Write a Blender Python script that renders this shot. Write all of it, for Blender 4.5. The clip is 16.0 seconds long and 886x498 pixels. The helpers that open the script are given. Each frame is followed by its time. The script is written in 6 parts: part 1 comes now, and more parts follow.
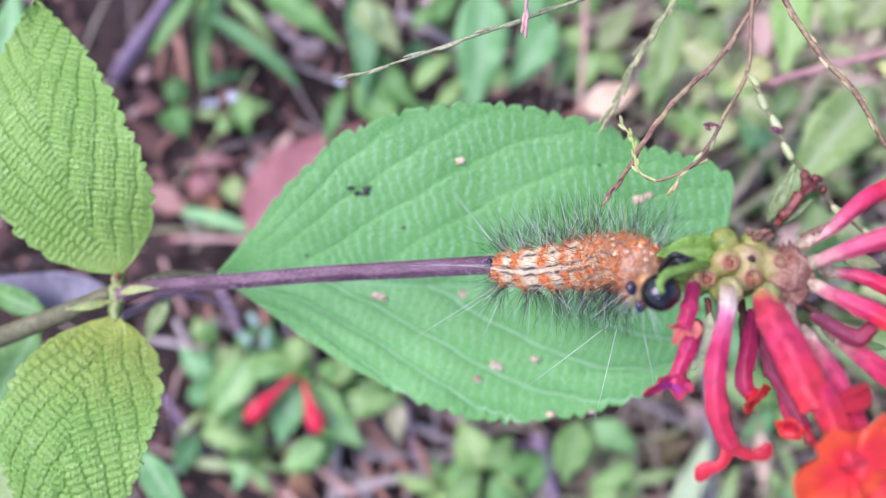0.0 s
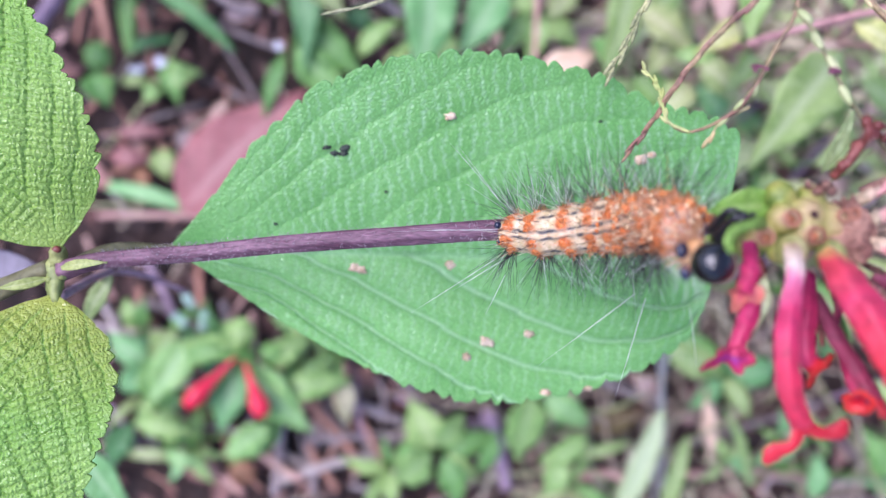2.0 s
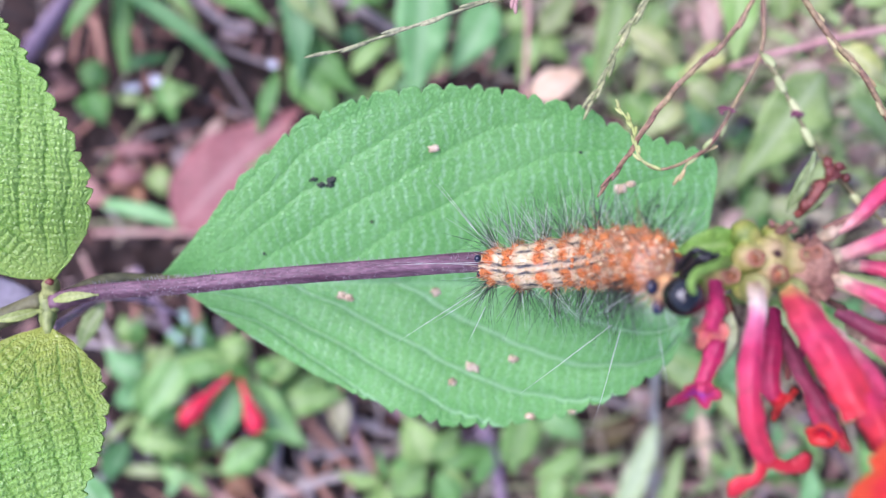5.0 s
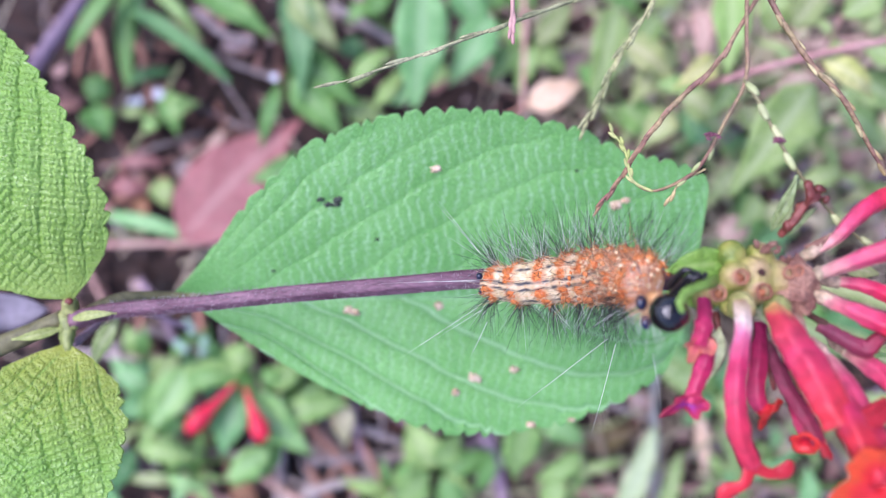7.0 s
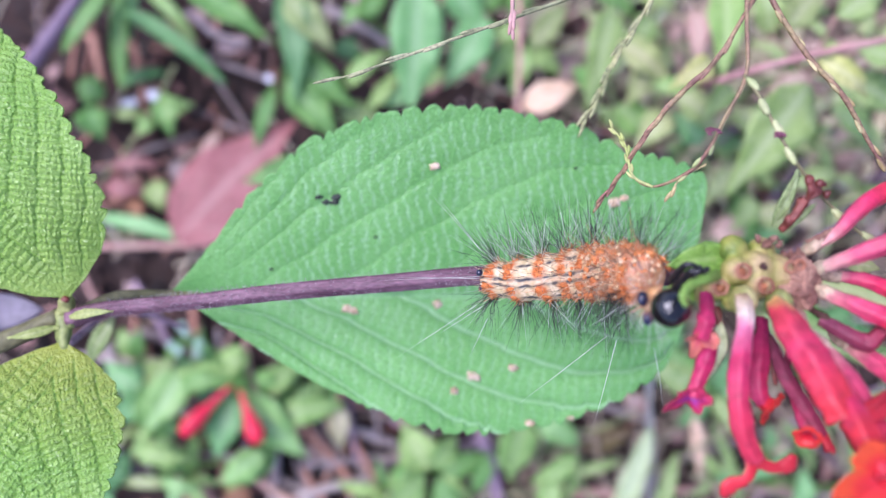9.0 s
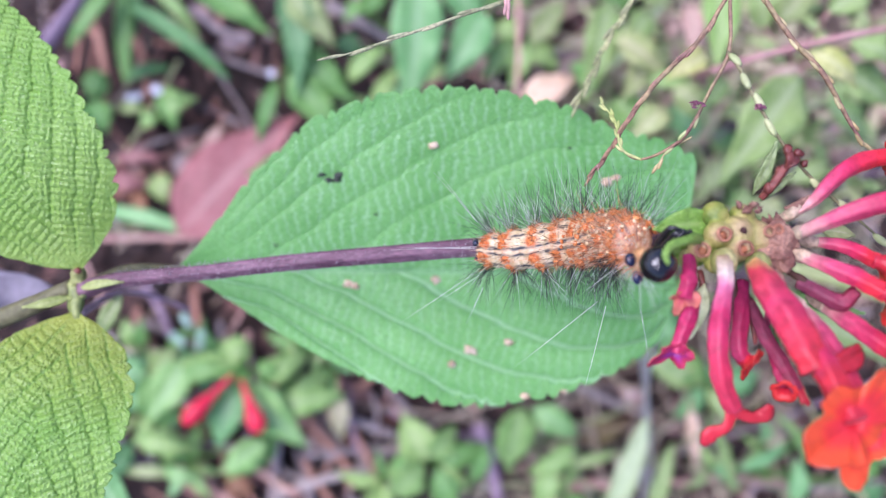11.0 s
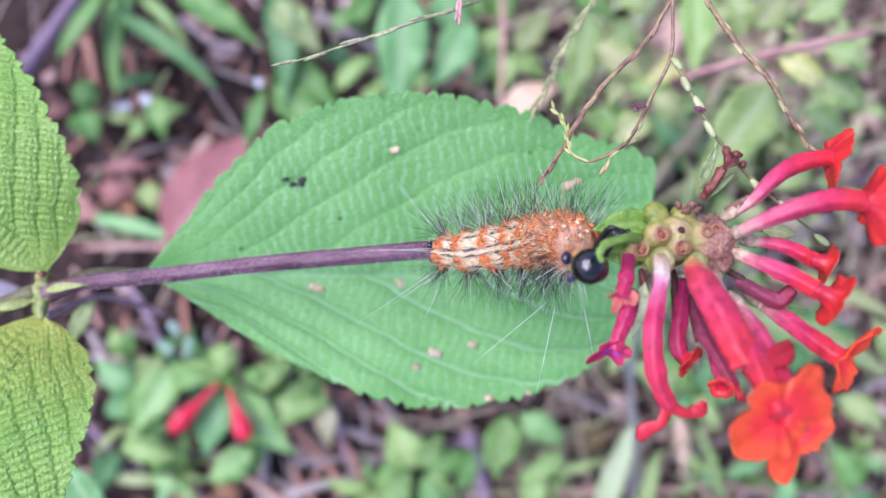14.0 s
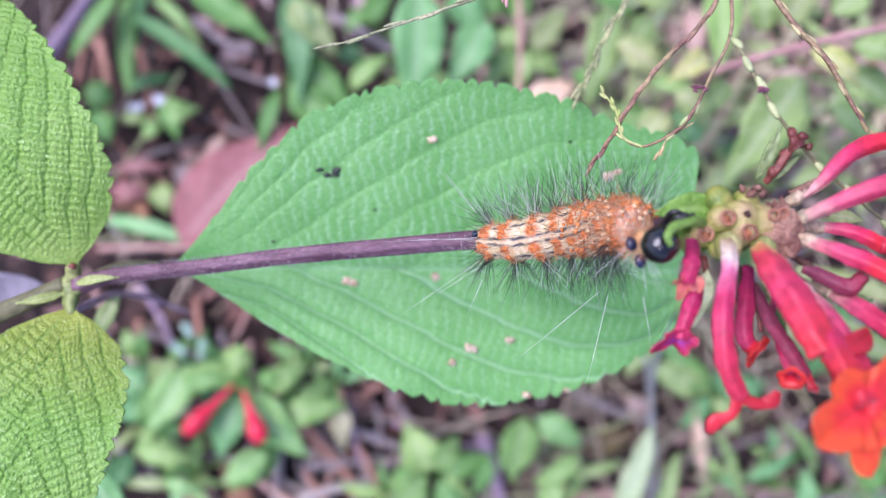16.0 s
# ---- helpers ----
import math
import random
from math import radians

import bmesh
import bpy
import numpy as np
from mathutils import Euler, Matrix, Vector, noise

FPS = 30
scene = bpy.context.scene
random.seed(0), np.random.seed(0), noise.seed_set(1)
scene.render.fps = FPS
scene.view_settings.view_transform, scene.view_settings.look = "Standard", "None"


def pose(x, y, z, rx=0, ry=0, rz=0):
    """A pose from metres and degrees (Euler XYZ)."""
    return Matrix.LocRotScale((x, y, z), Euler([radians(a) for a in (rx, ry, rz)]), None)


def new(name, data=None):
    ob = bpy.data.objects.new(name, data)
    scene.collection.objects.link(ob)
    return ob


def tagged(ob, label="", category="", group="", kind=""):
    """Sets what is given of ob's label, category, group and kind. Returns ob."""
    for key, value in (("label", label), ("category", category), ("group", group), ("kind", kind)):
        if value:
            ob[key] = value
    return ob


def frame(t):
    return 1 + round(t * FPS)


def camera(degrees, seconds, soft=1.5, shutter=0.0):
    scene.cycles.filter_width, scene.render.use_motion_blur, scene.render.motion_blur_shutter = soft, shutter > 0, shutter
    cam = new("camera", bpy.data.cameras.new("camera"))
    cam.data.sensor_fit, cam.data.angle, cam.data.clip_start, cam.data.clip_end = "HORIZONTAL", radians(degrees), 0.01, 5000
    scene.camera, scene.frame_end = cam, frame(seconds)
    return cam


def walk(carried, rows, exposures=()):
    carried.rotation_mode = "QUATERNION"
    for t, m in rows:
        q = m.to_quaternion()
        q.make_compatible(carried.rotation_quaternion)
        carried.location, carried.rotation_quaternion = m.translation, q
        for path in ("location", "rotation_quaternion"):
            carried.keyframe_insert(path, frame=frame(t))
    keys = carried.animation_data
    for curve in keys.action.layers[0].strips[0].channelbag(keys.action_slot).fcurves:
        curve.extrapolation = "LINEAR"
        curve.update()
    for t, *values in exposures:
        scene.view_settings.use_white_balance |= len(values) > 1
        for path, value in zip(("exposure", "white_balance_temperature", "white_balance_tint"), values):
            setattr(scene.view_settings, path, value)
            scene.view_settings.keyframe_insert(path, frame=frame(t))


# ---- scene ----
cam = camera(61.1, 16.0, soft=1.2)
PATH = [
    (0, 0.00746, -0.00302, 0.41640, 3.507, 1.525, 3.300),
    (0.2, 0.00587, -0.00134, 0.41359, 2.944, 0.280, 2.993),
    (0.5, 0.00556, -0.00032, 0.41144, 2.475, -1.041, 2.581),
    (0.8, 0.00353, -0.00128, 0.41430, 1.462, -1.995, 2.555),
    (1, 0.00309, -0.00045, 0.41333, 1.058, -2.821, 2.596),
    (1.2, 0.00273, -0.00268, 0.40957, 0.816, -3.188, 2.783),
    (1.5, 0.00168, -0.00350, 0.40474, 0.997, -3.493, 2.512),
    (1.7, -0.00008, -0.00436, 0.40349, 1.260, -3.702, 2.371),
    (2, -0.00265, -0.00480, 0.40348, 1.876, -4.000, 2.368),
    (2.2, -0.00226, -0.00357, 0.40319, 1.944, -4.077, 2.259),
    (2.5, -0.00130, -0.00059, 0.40302, 2.296, -4.039, 2.078),
    (2.7, -0.00145, 0.00066, 0.40583, 2.469, -4.006, 2.170),
    (3, 0.00156, -0.00074, 0.40726, 2.470, -3.581, 2.214),
    (3.2, 0.00092, -0.00022, 0.40913, 2.329, -3.744, 2.155),
    (3.5, 0.00078, 0.00025, 0.40881, 2.198, -3.698, 2.141),
    (3.7, 0.00126, -0.00078, 0.40850, 2.193, -3.852, 2.130),
    (4, 0.00000, -0.00198, 0.40763, 2.152, -3.855, 2.185),
    (4.2, 0.00047, -0.00132, 0.40645, 2.227, -3.781, 2.137),
    (6.3, -0.00310, -0.00180, 0.40915, 2.725, -4.731, 1.700),
    (6.5, -0.00305, -0.00007, 0.41070, 2.751, -4.603, 1.302),
    (6.8, -0.00326, 0.00032, 0.41176, 2.735, -4.293, 1.368),
    (7, -0.00163, 0.00033, 0.41165, 2.875, -4.108, 1.410),
    (7.2, -0.00233, 0.00012, 0.41112, 2.839, -4.130, 1.619),
    (7.5, -0.00337, 0.00002, 0.41152, 2.859, -4.402, 1.682),
    (7.7, -0.00188, -0.00049, 0.41035, 3.053, -4.333, 1.597),
    (8, -0.00249, -0.00009, 0.40982, 3.109, -4.350, 1.562),
    (8.2, -0.00109, 0.00044, 0.40955, 3.088, -4.331, 1.522),
    (8.5, -0.00066, -0.00064, 0.40990, 3.176, -4.270, 1.620),
    (8.7, -0.00089, -0.00127, 0.40935, 3.212, -4.277, 1.554),
    (9, -0.00247, -0.00068, 0.41118, 3.161, -4.595, 1.316),
    (9.2, -0.00145, -0.00216, 0.41185, 3.138, -4.554, 1.317),
    (11.3, -0.00284, -0.00702, 0.41581, 3.416, -4.594, 1.617),
    (11.5, -0.00503, -0.01166, 0.41458, 3.701, -4.736, 1.690),
    (11.8, -0.00365, -0.00835, 0.41520, 3.657, -4.453, 1.625),
    (12, -0.00145, -0.00424, 0.41563, 3.519, -4.450, 1.291),
    (12.2, -0.00010, -0.00257, 0.41570, 3.553, -4.392, 1.239),
    (12.5, 0.00031, -0.00335, 0.41468, 3.830, -4.476, 1.241),
    (12.7, 0.00043, -0.00339, 0.41451, 3.984, -4.632, 1.248),
    (13, -0.00107, -0.00452, 0.41438, 3.973, -4.649, 1.153),
    (13.2, -0.00075, -0.00446, 0.41480, 3.886, -4.830, 1.008),
    (13.5, 0.00176, -0.00585, 0.41570, 4.011, -4.561, 1.248),
    (13.7, 0.00279, -0.00569, 0.41700, 4.049, -4.520, 1.309),
    (14, 0.00445, -0.00662, 0.41781, 4.083, -4.513, 1.380),
    (14.2, 0.00264, -0.00713, 0.41856, 3.952, -4.338, 1.391),
    (14.5, 0.00245, -0.00715, 0.41778, 4.028, -4.217, 1.477),
    (14.7, 0.00117, -0.00729, 0.41744, 4.085, -4.350, 1.477),
    (15, 0.00021, -0.00852, 0.41614, 4.265, -4.271, 1.485),
    (15.2, -0.00136, -0.00834, 0.41568, 4.243, -4.252, 1.275),
    (15.5, -0.00248, -0.00939, 0.41553, 4.399, -4.225, 1.231),
    (15.7, -0.00229, -0.00952, 0.41474, 4.397, -4.376, 1.311),
    (16, -0.00135, -0.00883, 0.41370, 4.500, -4.274, 1.298),
]
walk(cam, [(t, pose(*row)) for t, *row in PATH], exposures=[(0, 0.8, 5700, 27), (16, 0.8, 5700, 27)])
cam.data.dof.use_dof, cam.data.dof.focus_distance, cam.data.dof.aperture_fstop = True, 0.103, 12.5

# ---- light: a bright, overcast sky ----
world = bpy.data.worlds.new("sky")
scene.world = world
world.use_nodes = True
sky = world.node_tree.nodes.new("ShaderNodeTexSky")
sky.sky_type, sky.sun_disc, sky.sun_elevation, sky.sun_rotation = "NISHITA", False, radians(60), radians(286)
sky.air_density, sky.dust_density, sky.ozone_density = 1.0, 2.0, 1.0
world.node_tree.links.new(sky.outputs[0], world.node_tree.nodes["Background"].inputs[0])
world.node_tree.nodes["Background"].inputs[1].default_value = 0.15
sun = new("sun", bpy.data.lights.new("sun", "SUN"))
sun.data.energy, sun.data.angle, sun.data.color = 2.05, radians(34), (1.0, 0.98, 0.96)
sun.rotation_euler = (radians(30), 0, radians(-106))

# ---- materials ----
def shader(name):
    m = bpy.data.materials.new(name)
    m.use_nodes = True
    nt = m.node_tree
    return m, nt, nt.nodes["Principled BSDF"]


def node(nt, kind, **sockets):
    n = nt.nodes.new(kind)
    for k, v in sockets.items():
        n.inputs[k.replace("_", " ")].default_value = v
    return n


def wire(nt, a, out, b, inp):
    nt.links.new(a.outputs[out], b.inputs[inp])


def noise_tex(nt, coords, scale, detail=3.0):
    n = node(nt, "ShaderNodeTexNoise", Scale=scale, Detail=detail)
    wire(nt, coords, "Object", n, "Vector")
    return n


def blend(nt, fac, a, b, mode="MIX"):
    """A colour mix; fac, a and b are numbers, colours or (node, output) pairs."""
    n = nt.nodes.new("ShaderNodeMix")
    n.data_type, n.blend_type = "RGBA", mode
    for slot, v in ((0, fac), (6, a), (7, b)):
        if isinstance(v, tuple) and isinstance(v[0], bpy.types.Node):
            nt.links.new(v[0].outputs[v[1]], n.inputs[slot])
        elif slot == 0:
            n.inputs[0].default_value = v
        else:
            n.inputs[slot].default_value = (*v, 1)
    return n


def steps(nt, source, out, lo, hi):
    n = node(nt, "ShaderNodeMapRange")
    n.inputs[1].default_value, n.inputs[2].default_value = lo, hi
    wire(nt, source, out, n, 0)
    return n


def plain(name, c1, c2, rough=0.6, scale=900, bump=0.15, metal=0.0, spec=0.5, vary=0.25, through_light=0.0, coat=0.0, stretch=None):
    """A surface of two colours in patches, with fine grain, bump and a little change from piece to piece."""
    m, nt, bsdf = shader(name)
    co = nt.nodes.new("ShaderNodeTexCoord")
    big, fine = noise_tex(nt, co, scale * 0.16, 4), noise_tex(nt, co, scale, 3)
    if stretch:
        for tex in (big, fine):
            m2 = node(nt, "ShaderNodeMapping", Scale=stretch)
            wire(nt, co, "Object", m2, "Vector"), wire(nt, m2, "Vector", tex, "Vector")
    base = blend(nt, (steps(nt, big, 0, 0.35, 0.65), 0), c1, c2)
    grain = blend(nt, (steps(nt, fine, 0, 0.3, 0.7), 0), (1 - vary,) * 3, (1 + vary,) * 3)
    col = blend(nt, 1.0, (base, 2), (grain, 2), "MULTIPLY")
    info = nt.nodes.new("ShaderNodeObjectInfo")
    each = blend(nt, (info, "Random"), (0.82, 0.85, 0.82), (1.15, 1.12, 1.1))
    col = blend(nt, 1.0, (col, 2), (each, 2), "MULTIPLY")
    wire(nt, col, 2, bsdf, "Base Color")
    b = node(nt, "ShaderNodeBump", Strength=bump, Distance=0.0004)
    wire(nt, fine, 0, b, "Height")
    wire(nt, b, 0, bsdf, "Normal")
    bsdf.inputs["Roughness"].default_value, bsdf.inputs["Metallic"].default_value = rough, metal
    bsdf.inputs["Specular IOR Level"].default_value = spec
    bsdf.inputs["Coat Weight"].default_value = coat
    if through_light:
        glow_through(nt, bsdf, (col, 2), through_light)
    return m


def glow_through(nt, bsdf, colour, share):
    """Lets part of the light pass through a thin leaf or petal."""
    t = nt.nodes.new("ShaderNodeBsdfTranslucent")
    nt.links.new(colour[0].outputs[colour[1]], t.inputs[0])
    mix = nt.nodes.new("ShaderNodeMixShader")
    mix.inputs[0].default_value = share
    wire(nt, bsdf, 0, mix, 1), wire(nt, t, 0, mix, 2)
    nt.links.new(mix.outputs[0], nt.nodes["Material Output"].inputs[0])


def leaf_skin(name, c1, c2, rib, cell=700, cell_bump=0.4, rough=0.5, tint=None, hairy=0.0, through_light=0.22, each_way=0.18, dip=0.78, grit=1.0):
    """A living leaf: patches of two greens, paler or darker veins, small raised cells."""
    m, nt, bsdf = shader(name)
    co = nt.nodes.new("ShaderNodeTexCoord")
    big, fine = noise_tex(nt, co, 90, 4), noise_tex(nt, co, 1500, 2)
    col = blend(nt, (steps(nt, big, 0, 0.35, 0.65), 0), c1, c2)
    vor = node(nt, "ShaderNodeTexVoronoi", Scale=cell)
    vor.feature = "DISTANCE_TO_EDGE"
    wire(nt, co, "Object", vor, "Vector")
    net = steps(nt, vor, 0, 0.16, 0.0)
    # cell centres lightened for glints, creases darkened by dip, all in the colour
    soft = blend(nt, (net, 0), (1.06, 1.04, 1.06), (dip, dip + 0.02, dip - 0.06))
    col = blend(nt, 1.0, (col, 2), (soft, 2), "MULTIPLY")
    vein = nt.nodes.new("ShaderNodeAttribute")
    vein.attribute_name = "vein"
    if tint:
        t = nt.nodes.new("ShaderNodeAttribute")
        t.attribute_name = "tint"
        col = blend(nt, (t, "Fac"), (col, 2), tint)
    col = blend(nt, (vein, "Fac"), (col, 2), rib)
    grain = blend(nt, (steps(nt, fine, 0, 0.35, 0.65), 0), (1 - 0.12 * grit, 1 - 0.1 * grit, 1 - 0.14 * grit), (1 + 0.1 * grit, 1 + 0.08 * grit, 1 + 0.1 * grit))
    col = blend(nt, 1.0, (col, 2), (grain, 2), "MULTIPLY")
    info = nt.nodes.new("ShaderNodeObjectInfo")
    each = blend(nt, (info, "Random"), (1 - each_way, 1 - each_way * 0.6, 1 - each_way * 0.8), (1 + each_way, 1 + each_way * 0.6, 1 + each_way * 0.7))
    col = blend(nt, 1.0, (col, 2), (each, 2), "MULTIPLY")
    wire(nt, col, 2, bsdf, "Base Color")
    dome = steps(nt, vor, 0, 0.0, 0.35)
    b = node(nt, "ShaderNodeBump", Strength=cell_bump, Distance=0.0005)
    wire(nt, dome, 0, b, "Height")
    b2 = node(nt, "ShaderNodeBump", Strength=0.15 * grit, Distance=0.0002)
    wire(nt, fine, 0, b2, "Height"), wire(nt, b, 0, b2, "Normal")
    wire(nt, b2, 0, bsdf, "Normal")
    bsdf.inputs["Roughness"].default_value = rough
    bsdf.inputs["Sheen Weight"].default_value = hairy
    glow_through(nt, bsdf, (col, 2), through_light)
    return m


def along_skin(name, stops, rough=0.4, grain=0.24, bump=0.35, through_light=0.0, scale=1100, coat=0.0, mottle=0.34, sheen=0.0):
    """A tube whose colour runs from its base to its mouth."""
    m, nt, bsdf = shader(name)
    a = nt.nodes.new("ShaderNodeAttribute")
    a.attribute_name = "along"
    co = nt.nodes.new("ShaderNodeTexCoord")
    fine, big = noise_tex(nt, co, scale, 3), noise_tex(nt, co, 260, 3)
    wob = node(nt, "ShaderNodeMath")
    wob.operation = "MULTIPLY_ADD"
    wire(nt, big, 0, wob, 0)
    wob.inputs[1].default_value = mottle
    wire(nt, a, "Fac", wob, 2)
    ramp = nt.nodes.new("ShaderNodeValToRGB")
    while len(ramp.color_ramp.elements) < len(stops):
        ramp.color_ramp.elements.new(0.5)
    for el, (p, c) in zip(ramp.color_ramp.elements, stops):
        el.position, el.color = p, (*c, 1)
    wire(nt, wob, 0, ramp, 0)
    g = blend(nt, (steps(nt, fine, 0, 0.3, 0.7), 0), (1 - grain,) * 3, (1 + grain,) * 3)
    col = blend(nt, 1.0, (ramp, 0), (g, 2), "MULTIPLY")
    info = nt.nodes.new("ShaderNodeObjectInfo")
    each = blend(nt, (info, "Random"), (0.86, 0.86, 0.86), (1.1, 1.1, 1.1))
    col = blend(nt, 1.0, (col, 2), (each, 2), "MULTIPLY")
    wire(nt, col, 2, bsdf, "Base Color")
    b = node(nt, "ShaderNodeBump", Strength=bump, Distance=0.0003)
    wire(nt, fine, 0, b, "Height"), wire(nt, b, 0, bsdf, "Normal")
    bsdf.inputs["Roughness"].default_value = rough
    bsdf.inputs["Coat Weight"].default_value = coat
    bsdf.inputs["Sheen Weight"].default_value, bsdf.inputs["Sheen Roughness"].default_value = sheen, 0.35
    bsdf.inputs["Sheen Tint"].default_value = (1.0, 0.75, 0.8, 1)
    if through_light:
        glow_through(nt, bsdf, (col, 2), through_light)
    return m


def island_skin(name, stops, rough=0.85):
    """Loose bits, each island of the mesh in a colour of its own."""
    m, nt, bsdf = shader(name)
    geo = nt.nodes.new("ShaderNodeNewGeometry")
    co = nt.nodes.new("ShaderNodeTexCoord")
    ramp = nt.nodes.new("ShaderNodeValToRGB")
    while len(ramp.color_ramp.elements) < len(stops):
        ramp.color_ramp.elements.new(0.5)
    for el, (p, c) in zip(ramp.color_ramp.elements, stops):
        el.position, el.color = p, (*c, 1)
    wire(nt, geo, "Random Per Island", ramp, 0)
    fine = noise_tex(nt, co, 700, 3)
    g = blend(nt, (steps(nt, fine, 0, 0.3, 0.7), 0), (0.7, 0.7, 0.7), (1.25, 1.25, 1.25))
    col = blend(nt, 1.0, (ramp, 0), (g, 2), "MULTIPLY")
    wire(nt, col, 2, bsdf, "Base Color")
    b = node(nt, "ShaderNodeBump", Strength=0.4, Distance=0.0006)
    wire(nt, fine, 0, b, "Height"), wire(nt, b, 0, bsdf, "Normal")
    bsdf.inputs["Roughness"].default_value = rough
    return m


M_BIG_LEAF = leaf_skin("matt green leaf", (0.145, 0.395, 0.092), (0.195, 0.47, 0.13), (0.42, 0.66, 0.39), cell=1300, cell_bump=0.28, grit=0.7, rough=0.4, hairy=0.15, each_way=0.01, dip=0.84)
# the darker vein colour holds the grooves' pigment and also their shade
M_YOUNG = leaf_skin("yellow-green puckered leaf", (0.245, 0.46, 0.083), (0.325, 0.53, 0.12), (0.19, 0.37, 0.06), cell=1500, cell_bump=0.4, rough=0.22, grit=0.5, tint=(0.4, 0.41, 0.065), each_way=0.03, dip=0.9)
M_BRACT = leaf_skin("yellowish green bract", (0.22, 0.4, 0.06), (0.3, 0.47, 0.09), (0.36, 0.5, 0.14), cell=900, cell_bump=0.15)
M_NODELEAF = leaf_skin("pale yellow-green leaflet", (0.3, 0.38, 0.09), (0.38, 0.44, 0.14), (0.4, 0.45, 0.18), cell=900, cell_bump=0.15)
M_YELLOW = leaf_skin("yellowing leaf", (0.46, 0.5, 0.12), (0.58, 0.58, 0.24), (0.6, 0.6, 0.3), cell=300, cell_bump=0.1)
M_DULL = leaf_skin("dull green bract", (0.17, 0.27, 0.08), (0.25, 0.34, 0.13), (0.26, 0.32, 0.17), cell=900, cell_bump=0.2)
M_WEED = leaf_skin("weed leaf", (0.1, 0.27, 0.05), (0.17, 0.36, 0.075), (0.24, 0.43, 0.15), cell=300, cell_bump=0.1)
M_DEEP = leaf_skin("dark green weed leaf", (0.06, 0.2, 0.055), (0.1, 0.26, 0.075), (0.16, 0.34, 0.13), cell=300, cell_bump=0.1)
M_TANPINK = leaf_skin("dry pinkish tan leaf", (0.4, 0.25, 0.19), (0.5, 0.34, 0.27), (0.5, 0.38, 0.3), cell=200, cell_bump=0.1, rough=0.6, through_light=0.1)
M_RUST = leaf_skin("rusty brown leaf", (0.2, 0.085, 0.04), (0.3, 0.14, 0.07), (0.3, 0.18, 0.1), cell=200, cell_bump=0.1, rough=0.7, through_light=0.05)
M_MOSS = leaf_skin("mossy brown leaf", (0.11, 0.075, 0.03), (0.16, 0.13, 0.045), (0.14, 0.1, 0.05), cell=200, cell_bump=0.1, rough=0.8, through_light=0.05)
M_LIME = leaf_skin("lime leaf", (0.23, 0.41, 0.095), (0.3, 0.47, 0.135), (0.37, 0.51, 0.2), cell=300, cell_bump=0.1)
M_GREY = leaf_skin("greyish green leaf", (0.25, 0.38, 0.1), (0.34, 0.46, 0.155), (0.43, 0.52, 0.25), cell=300, cell_bump=0.1)
M_SOFT = leaf_skin("soft light green leaf", (0.23, 0.47, 0.12), (0.32, 0.54, 0.18), (0.4, 0.6, 0.27), cell=300, cell_bump=0.1)
M_PALE = leaf_skin("pale variegated leaf", (0.29, 0.39, 0.12), (0.42, 0.47, 0.2), (0.5, 0.52, 0.28), cell=300, cell_bump=0.1)
M_STRAWLEAF = leaf_skin("straw-yellow leaf", (0.44, 0.38, 0.2), (0.52, 0.47, 0.28), (0.56, 0.5, 0.36), cell=300, cell_bump=0.1)
M_TEAL = leaf_skin("bluish green leaf", (0.145, 0.37, 0.115), (0.215, 0.46, 0.165), (0.3, 0.5, 0.24), cell=300, cell_bump=0.1)
M_BLADE = leaf_skin("pale green grass blade", (0.48, 0.58, 0.28), (0.58, 0.66, 0.37), (0.62, 0.7, 0.44), cell=300, cell_bump=0.1)
M_DEADPINK = leaf_skin("dry reddish leaf", (0.26, 0.085, 0.085), (0.34, 0.13, 0.125), (0.38, 0.2, 0.18), cell=200, cell_bump=0.1, rough=0.6, through_light=0.1)
M_TAN = leaf_skin("dry tan leaf", (0.66, 0.43, 0.26), (0.75, 0.55, 0.39), (0.7, 0.54, 0.4), cell=200, cell_bump=0.1, rough=0.6, through_light=0.1)
M_PEDUNCLE = plain("purple hairy stalk", (0.09, 0.035, 0.055), (0.185, 0.095, 0.125), 0.55, 2600, 0.6, vary=0.4, stretch=(0.3, 1.0, 1.0))
M_FUZZ = plain("pale mauve fuzz", (0.4, 0.34, 0.37), (0.52, 0.46, 0.48), 0.5, 300, 0.0)
M_OLIVE = plain("olive woody stem", (0.13, 0.12, 0.05), (0.2, 0.18, 0.09), 0.65, 900, 0.4, vary=0.3)
M_GREYMAUVE = plain("greyish mauve leaf", (0.11, 0.095, 0.13), (0.17, 0.15, 0.19), 0.6, 500, 0.2)
M_NODE = plain("pale green stem", (0.2, 0.25, 0.065), (0.29, 0.3, 0.1), 0.55, 900, 0.2)
M_MAROON = plain("dark red bud", (0.12, 0.02, 0.016), (0.2, 0.05, 0.035), 0.5, 1200, 0.3)
M_TUBE = along_skin("crimson floret tube", [(0.13, (0.28, 0.13, 0.05)), (0.2, (0.44, 0.32, 0.2)), (0.34, (0.6, 0.48, 0.4)), (0.46, (0.58, 0.14, 0.24)), (0.6, (0.47, 0.025, 0.09)), (1.0, (0.5, 0.026, 0.06))], 0.5, grain=0.24, bump=0.6, scale=800, through_light=0.12, mottle=0.36, sheen=0.15)
M_TUBE2 = along_skin("yellow-based floret tube", [(0.0, (0.45, 0.42, 0.08)), (0.14, (0.62, 0.45, 0.12)), (0.3, (0.5, 0.04, 0.06)), (0.6, (0.47, 0.024, 0.075)), (1.0, (0.53, 0.023, 0.035))], 0.5, grain=0.24, bump=0.6, scale=800, through_light=0.12, mottle=0.36, sheen=0.15)
